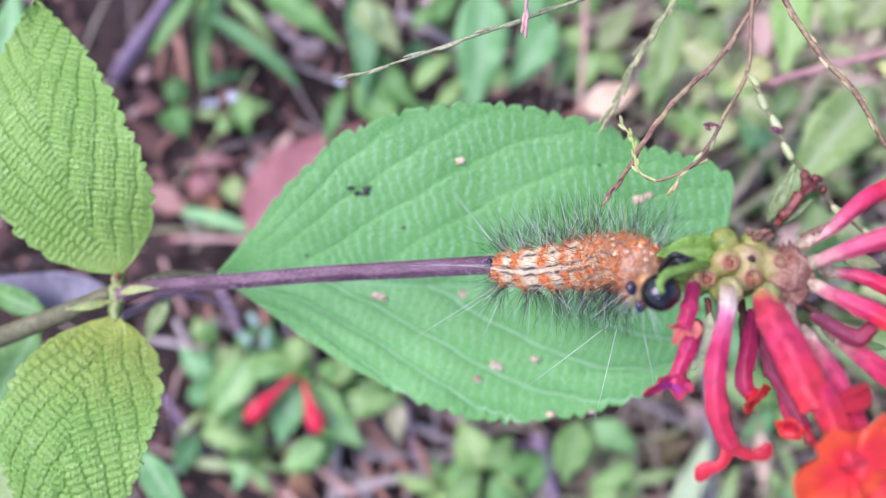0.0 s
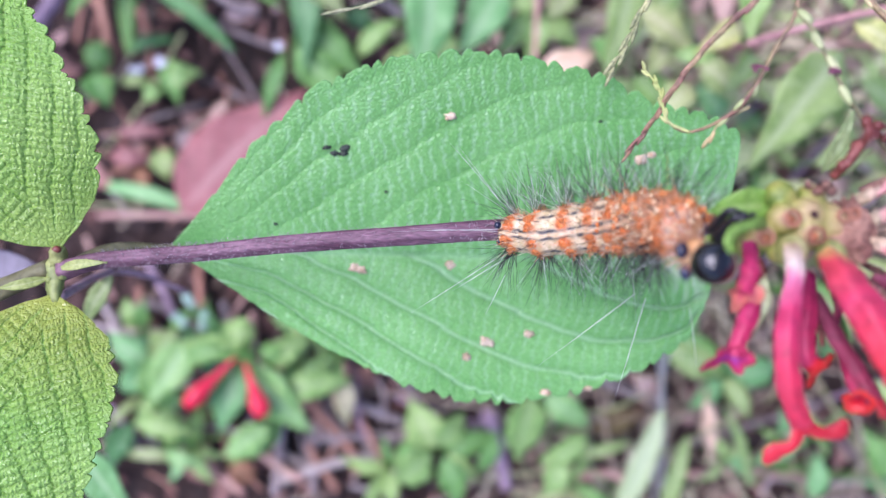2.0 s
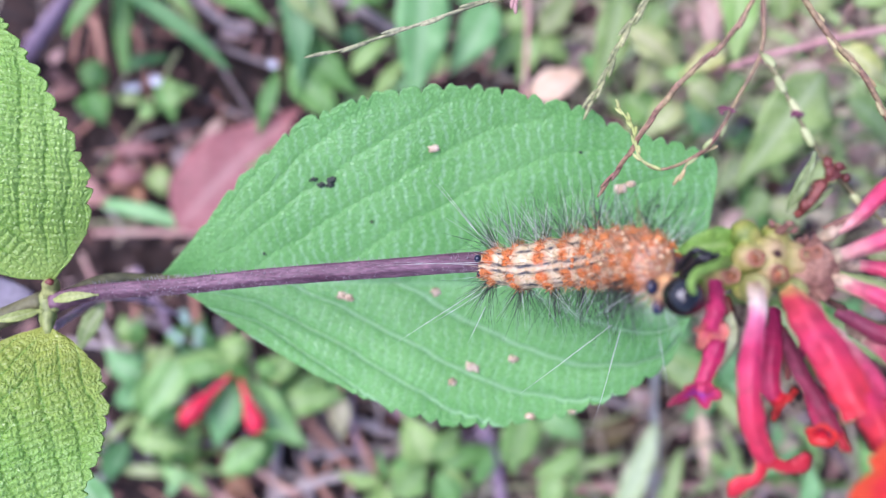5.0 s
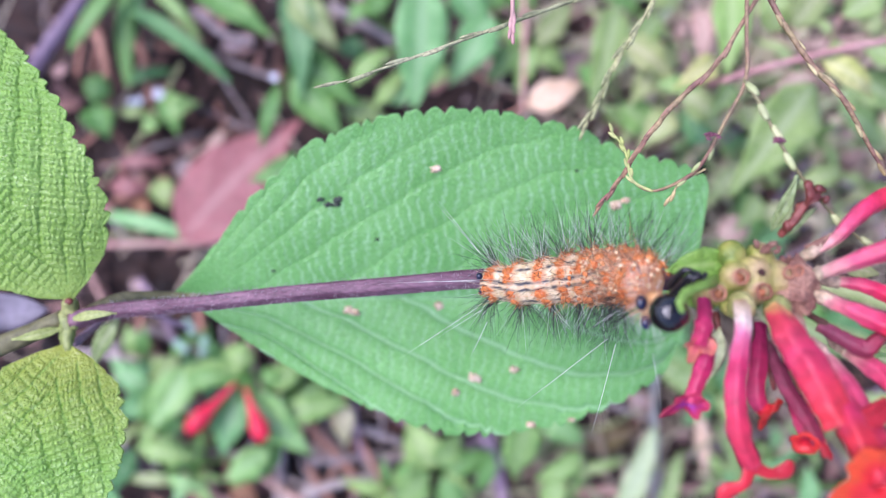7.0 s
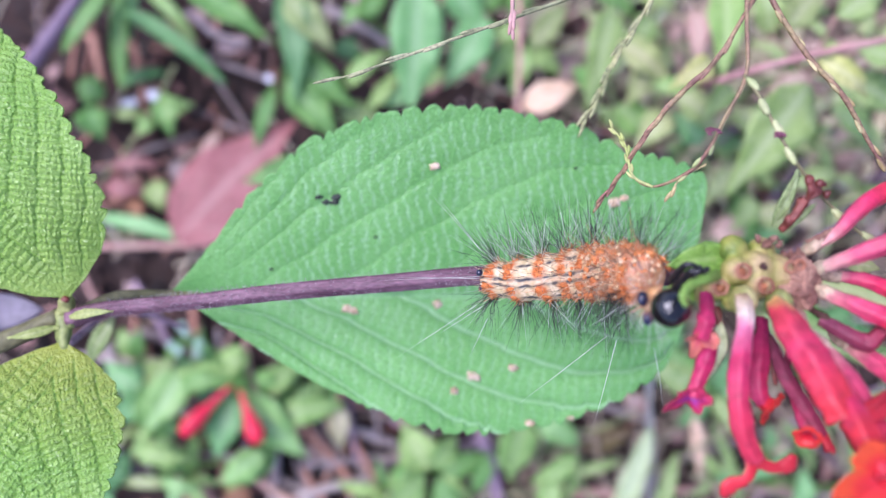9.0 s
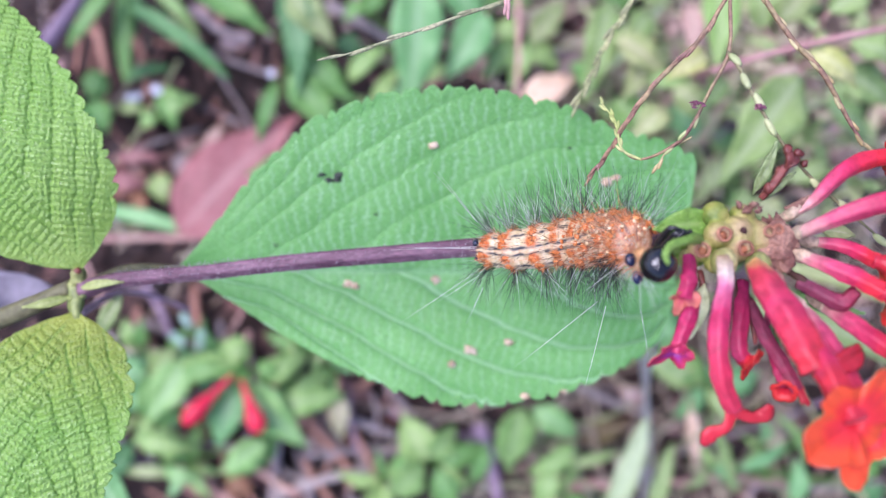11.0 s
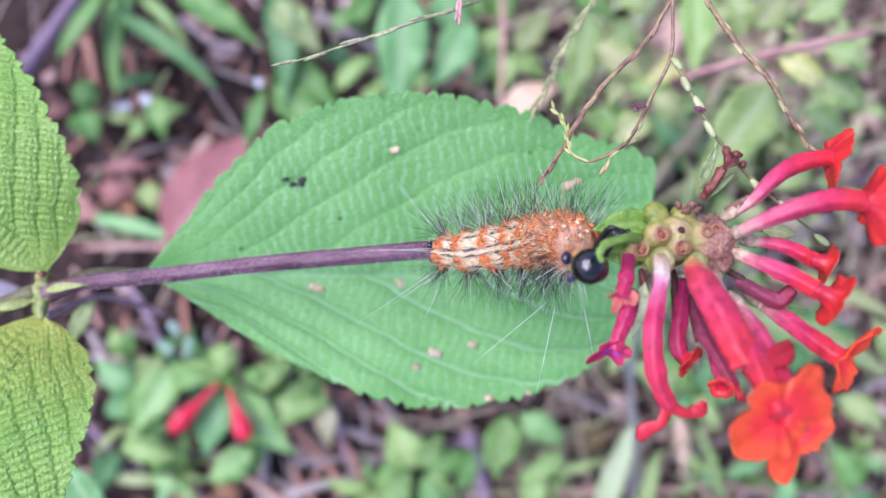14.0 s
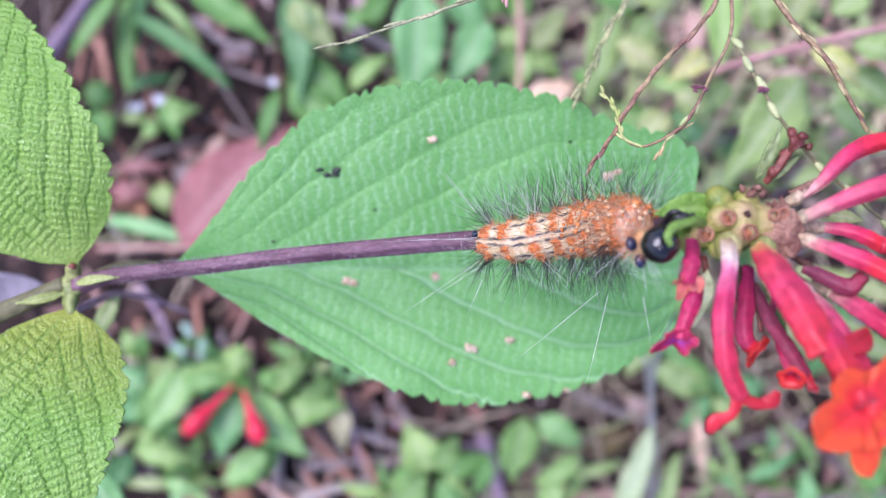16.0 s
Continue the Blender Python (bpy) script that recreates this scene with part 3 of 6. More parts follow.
# ---- the plant: stem, leaf pair, big leaf ----
def broad_leaf(base, tip, half_up, half_low, n=260, m=75, ribs=8, slant=0.3, relief=0.5, teeth=30, tooth=0.05, tilt_up=0.0, tilt_low=0.0,
               arch=0.0, droop=0.0, cell=1.0, cells=0.0, rows=2, sweep_on=0.4, up_veins=0.75, low_veins=0.75, net=0.3, veer=45, row_weight=0.6, rib=0.8, tinted=0.75, vein_width=0.9, ribs_low=None, net_low=None, pull=0.0, smooth_low=0.0, rung=0.3, bare=0.0, low_relief=1.0):
    """A large toothed leaf: its rib from base to tip, the outline on each side as a table of half widths in millimetres.
    Side veins sweep forward to the margin; cross veins divide the bands between them into raised cells."""
    base, tip = np.asarray(base, float), np.asarray(tip, float)
    s, w = np.linspace(0, 1, n), np.linspace(-1, 1, m)
    c = base + (tip - base) * s[:, None]
    c[:, 2] += arch * np.sin(np.pi * s) - droop * s ** 3
    d = tip - base
    span = np.linalg.norm(d)
    side = np.array([-d[1], d[0], 0.0]) / math.hypot(d[0], d[1])
    up, low = smooth_profile(half_up, s), smooth_profile(half_low, s)
    v, vein = np.zeros((n, m, 3)), np.zeros((n, m))
    grid = np.linspace(0, 1, 60)
    wobble = np.array([noise.noise((g * 9, 3.0, base[0])) for g in grid])
    jitter = np.array([noise.noise((g * 31, 8.0, base[1])) for g in grid])
    start = np.interp(s, [0, 0.05, 0.12, 1], [0, 0, 1, 1])
    for j, k in enumerate(w):
        h, slope, strength, bands, rungs = (up, tilt_up, up_veins, ribs, net) if k > 0 else (low, tilt_low, low_veins, ribs_low or ribs, net if net_low is None else net_low)
        ak, sgn = abs(k), (1.0 if k > 0 else -1.0)
        phase = s * teeth + 0.8 * np.interp(s, grid, jitter) + (0.37 if k > 0 else 0)
        bite = tooth * (np.abs(np.sin(np.pi * phase)) ** 0.6 - 0.6) * (start if k > 0 else start * np.clip((s - smooth_low) * 5 + 0.15, 0.15, 1)) * (1 + 0.8 * np.interp((s * 3.1 + 0.2 * sgn) % 1, grid, jitter))
        off = h * ak + bite * ak ** 10
        q = (s - slant * ak * ((1 - sweep_on) + sweep_on * ak) * np.minimum(1, h / 10) + 0.02 * np.interp((ak + s) % 1, grid, wobble)) * bands + (0.3 if k > 0 else 0)
        band = np.floor(q)
        dist = np.abs(q % 1 - 0.5) * 2
        quilt = np.sqrt(np.clip(1 - dist ** 2.2, 0, 1))
        run = (span * s * math.cos(radians(veer)) + off * math.sin(radians(veer))) / cell + 0.37 * band + 0.3 * np.sin(q * 2.1 + off * 0.7) + 0.45 * np.interp((s * 2.3 + ak * 1.7) % 1, grid, jitter)
        cross = np.abs(np.sin(np.pi * run))
        sub_row = np.ones(n) if rows == 1 else np.abs(np.sin(np.pi * (q * rows + 0.25 * np.sin(off * 1.1 + band) + 0.4 * np.interp((s * 3.7 + ak * 2.9) % 1, grid, wobble))))
        dome = np.sqrt(cross) * (0.45 + 0.55 * np.sqrt(sub_row))
        fade = (1 - ak ** 14) * np.clip(s * (5 if bare == 0 else 11) - 0.25, 0, 1)
        lift = -relief * (0.65 if k > 0 else low_relief) * (1 - quilt) * fade - 0.5 * relief * np.exp(-(off / 1.2) ** 2) + cells * (dome - 0.6) * fade
        v[:, j] = c + side * (off * sgn)[:, None]
        v[:, j, 2] += off * slope + lift + 0.35 * np.sin(s * 11 + k * 3) * ak ** 2
        v[:, j, 0] -= pull * np.clip(1 - off * max(sgn, 0) / 20, 0, 1) * s ** 16
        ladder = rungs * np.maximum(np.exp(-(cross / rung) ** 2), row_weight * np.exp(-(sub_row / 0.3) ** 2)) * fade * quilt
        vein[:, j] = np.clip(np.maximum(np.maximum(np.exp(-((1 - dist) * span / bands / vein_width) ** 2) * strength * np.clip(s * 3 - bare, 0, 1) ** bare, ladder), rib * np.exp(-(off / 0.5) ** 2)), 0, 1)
    return v.reshape(-1, 3), grid_faces(n, m), {"vein": vein.ravel(), "tint": np.repeat(np.clip(1 - s * 2.6, 0, 1) * tinted, m)}


def leafy_stem():
    plant = thing("leafy_shrub", (-351.5, -98.9, 0.0), "leafy shrub stem with puckered toothed green leaves and purple flower stalk", "shrub")
    node_at = np.array((-53.4, -6.3, 286.0))
    part("stem", sweep([(-351.5, -98.9, 0.0), (-208.6, -55.5, 150.0), (-104.2, -24.5, 262.0), (-75.0, -14.8, 280.0), (-61.2, -9.5, 285.0), (-53.9, -6.1, 286.0)], [2.6, 2.4, 2.1, 1.9, 1.6, 1.5], 40, 14, 0.02), M_OLIVE, plant, "olive brown woody stem")
    part("node", sweep([(-52.2, -11.3, 287.5), (-52.9, -8.7, 286.8), (-53.1, -6.3, 286.3), (-52.7, -4.3, 286.8), (-52.4, -3.0, 287.8)], [0.8, 1.2, 1.5, 1.3, 0.8], 24, 14, 0.03, wave=0.5), M_NODE, plant, "pale green swollen joint")
    for p, r in (((-53.3, -7.8, 287.1), 0.8), ((-51.7, -7.2, 287.0), 0.75), ((-53.2, -5.5, 286.9), 0.7), ((-52.0, -5.0, 287.0), 0.65)):
        part("knob", lump(p, (r, r * 0.85, 0.8), 9, 14, 0.1), M_NODE, plant, "pale green leaf-scar knob")
    part("bud", lump((-52.4, -3.3, 288.0), (0.7, 0.6, 0.6), rough=0.08), M_MAROON, plant, "tiny dark red bud")
    part("flower_stalk", sweep([(-52.1, -6.4, 286.5), (-45.9, -4.6, 288.0), (-31.2, -3.0, 292.3), (-17.7, -1.2, 296.0), (-0.7, 0.6, 299.0), (12.6, 2.0, 300.5), (26, 2.2, 310.5), (34, 2.4, 317), (40, 2, 322.5)],
                               [1.5, 1.25, 1.2, 1.25, 1.35, 1.45, 1.5, 1.6, 1.9], 90, 30, 0.012, flutes=5), M_PEDUNCLE, plant, "purple hairy flower stalk")
    # fuzz of short hairs on the stalk
    line = curve([(-45.9, -4.6, 288.0), (-17.7, -1.2, 296.0), (12.6, 2.0, 300.5)], 400)
    fuzz = []
    for _ in range(1300):
        p = line[rng.integers(0, 400)]
        a = rng.uniform(0, 6.28)
        out = np.array([rng.uniform(-0.7, 0.7), math.cos(a), math.sin(a)])
        fuzz.append(strand_hair(p + out * 1.1, p + out * rng.uniform(1.5, 1.9), 0.035))
    part("stalk_fuzz", join(fuzz), M_FUZZ, plant, "short pale purple fuzz")
    # the large leaf below the stalk
    big_up = [(0, 0.4), (0.04, 4.5), (0.15, 16.6), (0.25, 25), (0.35, 28.6), (0.45, 30.6), (0.55, 31), (0.65, 29.8), (0.735, 28.3), (0.81, 25.2), (0.91, 23.4), (0.965, 21.6), (0.98, 20), (0.99, 12), (1, 1.5)]
    big_low = [(0, 0.4), (0.05, 2.8), (0.145, 8.8), (0.26, 15.5), (0.41, 22), (0.52, 24.6), (0.6, 25), (0.74, 23), (0.86, 18.4), (0.94, 13.5), (0.98, 8), (1, 1.5)]
    # low_veins paints pale veins together with the highlight beside them
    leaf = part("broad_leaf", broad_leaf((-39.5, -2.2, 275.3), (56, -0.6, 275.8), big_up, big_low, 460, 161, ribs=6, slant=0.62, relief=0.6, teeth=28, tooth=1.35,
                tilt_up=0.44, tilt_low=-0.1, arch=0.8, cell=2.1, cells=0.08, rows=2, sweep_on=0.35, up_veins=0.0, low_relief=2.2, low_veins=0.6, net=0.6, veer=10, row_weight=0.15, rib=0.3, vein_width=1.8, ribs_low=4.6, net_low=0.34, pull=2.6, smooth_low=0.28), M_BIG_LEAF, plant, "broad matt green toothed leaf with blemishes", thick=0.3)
    part("leaf_stem", sweep([(-52.4, -6.2, 286.0), (-47, -2.6, 281), (-40, -2.2, 275.6), (-34, -2.1, 274.9)], [0.9, 0.8, 0.75, 0.5], 40, 8), M_OLIVE, plant, "olive green leaf stalk")
    skin = np.array([v.co for v in leaf.data.vertices]) / MM + BASE[leaf.name]
    on_leaf = lambda x, y: (x, y, skin[np.argmin((skin[:, 0] - x) ** 2 + (skin[:, 1] - y) ** 2), 2] + 0.12)
    for x, y, r in ((5.7, 20.4, 0.95), (-7.4, -4.4, 0.8), (-8.8, -4.1, 0.9), (7.4, -2.8, 0.9), (14.7, -15.9, 1.2), (13.9, -15.5, 0.7), (21.6, -14.2, 0.9),
                    (10.9, -18.6, 0.8), (25.2, -24.3, 0.8), (32.7, -23.4, 0.7), (37.6, 15.6, 1.1), (39.2, 16.4, 0.9)):
        part("blemish", lump(on_leaf(x, y), (r, r * rng.uniform(0.6, 0.9), 0.22), 5, 13, 0.24), M_SPECK, leaf, "tan dried blemish")
    for x, y in ((-11, 14.1), (-12.4, 14.2), (-13.6, 14.9), (-10.6, 15.1), (-10.9, 14.7), (44.5, 13.0), (-22, 2.6), (-4, 8.5), (30, 21)):
        r = 0.7 if x < -10 and y > 10 else 0.35
        part("dark_speck", lump(on_leaf(x, y), (r, r * 0.6, 0.35), 5, 8, 0.3), M_FRASS, leaf, "dark grey dropping")
    # the pair of young leaves
    prof = lambda a: [(0, 0.1), (0.03, 0.3 * a), (0.1, 0.68 * a), (0.22, 0.95 * a), (0.36, a), (0.55, 0.9 * a), (0.72, 0.66 * a), (0.86, 0.36 * a), (0.95, 0.14 * a), (1, 0.02)]
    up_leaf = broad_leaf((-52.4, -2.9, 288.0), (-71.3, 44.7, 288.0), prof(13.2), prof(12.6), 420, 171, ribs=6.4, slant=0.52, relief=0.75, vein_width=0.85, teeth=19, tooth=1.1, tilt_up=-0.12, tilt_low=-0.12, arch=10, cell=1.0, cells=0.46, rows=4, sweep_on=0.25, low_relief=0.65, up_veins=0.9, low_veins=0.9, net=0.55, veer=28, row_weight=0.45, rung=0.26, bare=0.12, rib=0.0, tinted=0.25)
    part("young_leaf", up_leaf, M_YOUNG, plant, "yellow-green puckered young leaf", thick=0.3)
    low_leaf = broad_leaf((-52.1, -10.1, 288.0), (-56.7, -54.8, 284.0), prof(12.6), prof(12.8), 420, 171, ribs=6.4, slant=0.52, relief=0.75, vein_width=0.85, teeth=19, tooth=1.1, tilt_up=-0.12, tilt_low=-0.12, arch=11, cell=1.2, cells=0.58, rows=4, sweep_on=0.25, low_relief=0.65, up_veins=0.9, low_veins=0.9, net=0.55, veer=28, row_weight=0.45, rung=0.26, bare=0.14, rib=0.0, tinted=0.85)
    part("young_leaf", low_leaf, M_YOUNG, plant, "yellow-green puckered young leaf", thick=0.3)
    part("leaflet", simple_leaf((-53.3, -7.5, 287.0), (-60.4, -9.4, 288.6), 1.7, "lance", 0.8, wavy=0.04), M_NODELEAF, plant, "tiny yellowish leaflet", thick=0.25)
    part("leaflet", simple_leaf((-52.0, -6.2, 287.5), (-44.3, -4.9, 289.6), 1.6, "lance", 0.8, wavy=0.04), M_NODELEAF, plant, "tiny yellowish leaflet", thick=0.25)
    # older leaves further down the stem
    for b, t, wd, mt in (((-84.0, -14.7, 255.0), (-97.3, -40.8, 250.0), 12, M_WEED), ((-73.9, -6.4, 245.0), (-110.5, -5.3, 235.0), 9, M_GREYMAUVE), ((-95.4, -21.7, 225.0), (-113.6, -52.1, 215.0), 9, M_TEAL), ((-85.1, -12.5, 250.0), (-105.2, -6.6, 245.0), 6, M_WEED),
                         ((-135.8, 20.8, 200.0), (-131.8, 87.8, 200.0), 18, M_TEAL), ((-81.5, -53.2, 200.0), (-66.8, -74.5, 195.0), 10, M_TEAL), ((-127.7, -58.2, 190.0), (-117.1, -79.3, 190.0), 12, M_GREY), ((-57.9, -7.7, 250.0), (-64.5, -18.8, 245.0), 4, M_PALE)):
        part("old_leaf", simple_leaf(b, t, wd, "ovate", 2), mt, plant, "bluish or mauve older leaf", thick=0.3)
    part("side_twig", sweep([(-52.9, -10.3, 284.0), (-62.0, -7.0, 240.0), (-59.0, -7.7, 225.0), (-52.2, -11.4, 215.0)], [0.7, 0.7, 0.6, 0.4], 20, 8), M_MAUVE, plant, "thin mauve side twig")


leafy_stem()


# ---- flower head ----
def floret(head, points, radii, mat, label, lobes=(), lobe_mat=None, n=30, flare=None, lips=(), face=None):
    """A tubular floret; lobes: (tip, width) of the petals round its mouth; flare: (reach, length, direction) of a trumpet mouth."""
    tube = part("floret", sweep(points, radii, n + 14, 30, 0.016, 0.85, flutes=5, wave=0.18), mat, head, label)
    mouth = np.asarray(points[-1], float)
    for tip, width in lobes:
        part("petal", petal(mouth, tip, width, lobe_mat is None and width < 2.35), lobe_mat or M_RED, tube, thick=0.5)
    for pts in lips:
        part("lip", sweep(pts, [0.95, 0.68, 0.6, 0.75, 0.85, 0.4], 22, 14, 0.03, 0.34, wave=0.4), M_RED, tube, "curled scarlet lip")
    if flare:
        part("corolla", corolla(mouth, flare[2], radii[-1] * 0.9, flare[0], flare[1], 5, turn=rng.uniform(0, 6)), lobe_mat or M_REDLIP, tube, "ruffled flaring mouth", thick=0.14)
    if face:
        way, open_lobes, throat = face
        part("corolla", limb(mouth, way, open_lobes, throat), lobe_mat or M_REDLIP, tube, "open lobed flower face", thick=0.16)
        part("stigma", lump(mouth + np.asarray(way, float) * -1.4 * throat, (0.2, 0.2, 0.25), 6, 9), M_STIGMA, tube, "tiny pink stigma")
    return tube


def petal(mouth, tip, width, pointed=False):
    """A rounded, cupped and ruffled lobe."""
    mouth, tip = np.asarray(mouth, float), np.asarray(tip, float)
    n, m = 14, 17
    s, w = np.linspace(0, 1, n), np.linspace(-1, 1, m)
    c = mouth + (tip - mouth) * s[:, None]
    c[:, 2] += 0.5 * np.sin(np.pi * s) + (0.7 * s ** 3 if pointed else -0.5 * s ** 3 * rng.uniform(-0.4, 1.6))
    _, side, top = frames_along(c)
    h = width / 2 * smooth_profile([(0, 0.95), (0.3, 0.75), (0.6, 0.72), (0.8, 0.85), (0.93, 0.7), (1, 0.3)] if pointed else [(0, 0.62), (0.2, 0.72), (0.5, 0.92), (0.72, 1.0), (0.88, 0.85), (0.96, 0.6), (1, 0.25)], s)
    lift = 0.22 * (w ** 2)[None] * h[:, None] * rng.uniform(0.3, 1.6) + 0.085 * width * np.sin(w * 4.5 + rng.uniform(0, 6))[None] * s[:, None] ** 2 + 0.025 * width * np.sin(w * 11 + rng.uniform(0, 6))[None] * s[:, None] ** 3
    v = c[:, None] + side[:, None] * (h[:, None] * w[None])[:, :, None] + top[:, None] * lift[:, :, None]
    return v.reshape(-1, 3), grid_faces(n, m), {"along": np.repeat(s, m)}


def limb(mouth, direction, lobes, throat=0.9, ruffle=0.12):
    """An open, lobed flower face with a sunken throat; lobes: (tip, half width in degrees)."""
    mouth, d = np.asarray(mouth, float), np.asarray(direction, float)
    d = d / np.linalg.norm(d)
    side = np.cross((0, 1.0, 0), d)
    side /= np.linalg.norm(side)
    top = np.cross(d, side)
    n, m = 20, 144
    s, a = np.linspace(0, 1, n), np.linspace(-np.pi, np.pi, m, endpoint=False)
    reach, lift = np.full(m, 0.0), np.zeros(m)
    for tip, half in lobes:
        q = np.asarray(tip, float) - mouth
        x, y, z = q @ side, q @ top, q @ d
        off = np.abs((a - math.atan2(y, x) + np.pi) % (2 * np.pi) - np.pi) / radians(half)
        reach = np.maximum(reach, math.hypot(x, y) * np.clip(1 - off ** 2.4, 0, 1) ** 0.55)
        lift += z * np.exp(-(off * 1.1) ** 2)
    reach = np.maximum(reach, 0.5 * reach.max())
    reach = np.convolve(np.concatenate([reach[-3:], reach, reach[:3]]), np.ones(7) / 7, "valid")
    reach *= 1 + 0.05 * np.array([noise.noise((math.cos(t) * 5, math.sin(t) * 5, mouth[0])) + 0.8 * noise.noise((math.cos(t) * 13, math.sin(t) * 13, mouth[0])) for t in a])
    wave_ = np.array([noise.noise((math.cos(t) * 2.1, math.sin(t) * 2.1, mouth[1])) + 0.4 * noise.noise((math.cos(t) * 6, math.sin(t) * 6, mouth[1])) for t in a])
    r = reach[None] * (0.03 + 0.97 * s)[:, None]
    crease = -0.35 * np.clip(1 - reach / reach.max(), 0, 1)[None] * s[:, None]
    x = -1.9 * throat * np.exp(-(r / throat) ** 2) + lift[None] * (s ** 1.6)[:, None] + ruffle * reach.max() * (s ** 2)[:, None] * wave_[None] + crease
    v = mouth + d * x[:, :, None] + (side * np.cos(a)[:, None] + top * np.sin(a)[:, None])[None] * r[:, :, None]
    faces = [(i * m + j, (i + 1) * m + j, (i + 1) * m + (j + 1) % m, i * m + (j + 1) % m) for i in range(n - 1) for j in range(m)]
    return v.reshape(-1, 3), faces, {"along": np.repeat(s, m)}


def corolla(mouth, direction, r0, reach, length, lobes=5, notch=0.2, ruffle=0.1, turn=0.0):
    """The flaring, ruffled mouth of a floret round its axis."""
    mouth, d = np.asarray(mouth, float), np.asarray(direction, float)
    d = d / np.linalg.norm(d)
    side = np.cross(d, (0, 0, 1.0))
    side /= np.linalg.norm(side)
    top = np.cross(side, d)
    n, m = 12, 60
    s, a = np.linspace(0, 1, n), np.linspace(0, 2 * np.pi, m, endpoint=False)
    lobe = 1 - notch + notch * np.sqrt(np.abs(np.cos((a + turn) * lobes / 2))) * 1.4
    r = r0 + (reach * lobe[None] - r0) * (s ** 2.2)[:, None]
    wave_ = np.sin(a * lobes * 2 + rng.uniform(0, 6)) * 0.22 + np.sin(a * 3 + rng.uniform(0, 6))
    x = length * np.sin(s * 1.75)[:, None] + ruffle * reach * (s ** 3)[:, None] * wave_[None]
    x = x + 0.09 * reach * (s ** 3)[:, None] * np.array([noise.noise((math.cos(t) * 2.3, math.sin(t) * 2.3, mouth[0])) for t in a])[None]
    v = mouth + d * (x - 0.35 * length)[:, :, None] + (side * np.cos(a)[:, None] + top * np.sin(a)[:, None])[None] * r[:, :, None]
    faces = [(i * m + j, (i + 1) * m + j, (i + 1) * m + (j + 1) % m, i * m + (j + 1) % m) for i in range(n - 1) for j in range(m)]
    return v.reshape(-1, 3), faces, {"along": np.repeat(s, m)}


def flower_head():
    at = np.array((41.0, 2.0, 324.0))
    head = thing("flower_head", at, "red tubular flower head with spent brown centre on purple stalk", "flower")
    heart = np.array((40.0, 2.0, 325.4))
    knobs = (((37.7, 5.2, 327.4), 1.75, -0.3), ((37.4, 2.5, 328.8), 1.75, 0.0), ((35.2, 0.5, 328.3), 1.5, 0.0), ((40.1, 0.9, 328.7), 1.7, 0.12), ((40.1, 3.1, 328.4), 1.9, 0.1), ((37.3, -0.9, 328.6), 1.5, -0.1), ((43.0, 2.4, 327.6), 2.3, 0.2), ((41.4, 5.2, 327.2), 1.6, 0.05))
    dome, dome_faces, _none = lump((0, 0, 0), (1, 1, 1), 110, 150)
    swell, shade = np.exp(2.0 * np.full(len(dome), 3.75)), np.zeros(len(dome))
    for q, r, tone in knobs:
        d = np.array(q) - heart
        b = dome @ d
        reach = np.where(b * b - d @ d + r * r > 0, b + np.sqrt(np.clip(b * b - d @ d + r * r, 0, None)), 0)
        swell += np.exp(2.0 * reach)
        apex = np.clip(1 - np.linalg.norm(np.cross(dome, d), axis=1) / r, 0, 1)
        shade = np.maximum(shade, np.where(apex > 0, np.sqrt(apex) * 0.6 + tone, 0))
    dome = heart + dome * (np.log(swell) / 2.0 - 0.32)[:, None]
    out = (dome - heart) / np.linalg.norm(dome - heart, axis=1)[:, None]
    scars = (((37.4, 2.4, 330.75), 0.8), ((35.1, 0.5, 330.0), 0.8), ((40.1, 0.8, 330.6), 0.85))
    for q, r in scars:
        away = np.linalg.norm(dome - np.array(q), axis=1)
        dome = dome + out * (0.22 * np.exp(-((away - r) / 0.25) ** 2) - 0.5 * np.exp(-(away / (0.75 * r)) ** 4))[:, None]
        shade = np.maximum(shade, 0.7 * (away < r * 1.5))
    dome = dome + out * np.array([0.1 * noise.noise(Vector(p) * 1.4) + 0.05 * noise.noise(Vector(p) * 4) for p in dome])[:, None]
    part("receptacle", (dome, dome_faces, {"along": shade}), M_RECEPT, head, "greenish yellow knobbed flower base")
    for p, r in scars:
        p = np.array(p)
        ring = np.array([p + (math.cos(a) * r * rng.uniform(0.9, 1.08), math.sin(a) * r * rng.uniform(0.9, 1.08), 0.08) for a in np.linspace(0, 2 * np.pi, 17)[:-1]])
        ring = np.vstack([ring, ring[:1]])
        scar = part("scar", sweep(ring, [0.2, 0.13, 0.22, 0.15, 0.2], 60, 8, 0.1), M_SCAR, head, "ring scar of a fallen floret")
        part("scar_core", lump(p + (rng.uniform(-0.15, 0.15), -0.1, -0.42), (0.6, 0.5, 0.36), 6, 11, 0.16), M_SCARCORE, scar)
    part("hole", lump((40.0, 2.95, 330.25), (0.45, 0.42, 0.22), 5, 9, 0.1), M_SCARDARK, head, "small dark hole")
    mound = np.array((45.0, 1.2, 327.4))
    heap, heap_faces, _none = lump(mound, (2.5, 3.5, 2.3), 54, 80)
    out = (heap - mound) / 3.0
    heap = heap + out * np.array([0.9 * noise.noise(Vector(p) * 0.7) + 0.75 * abs(noise.noise(Vector(p) * 1.3)) + 0.16 * noise.noise(Vector(p) * 5) for p in heap])[:, None]
    part("dry_calyx", (heap, heap_faces, {}), M_BROWNCLUSTER, head, "dry brown calyx cluster")
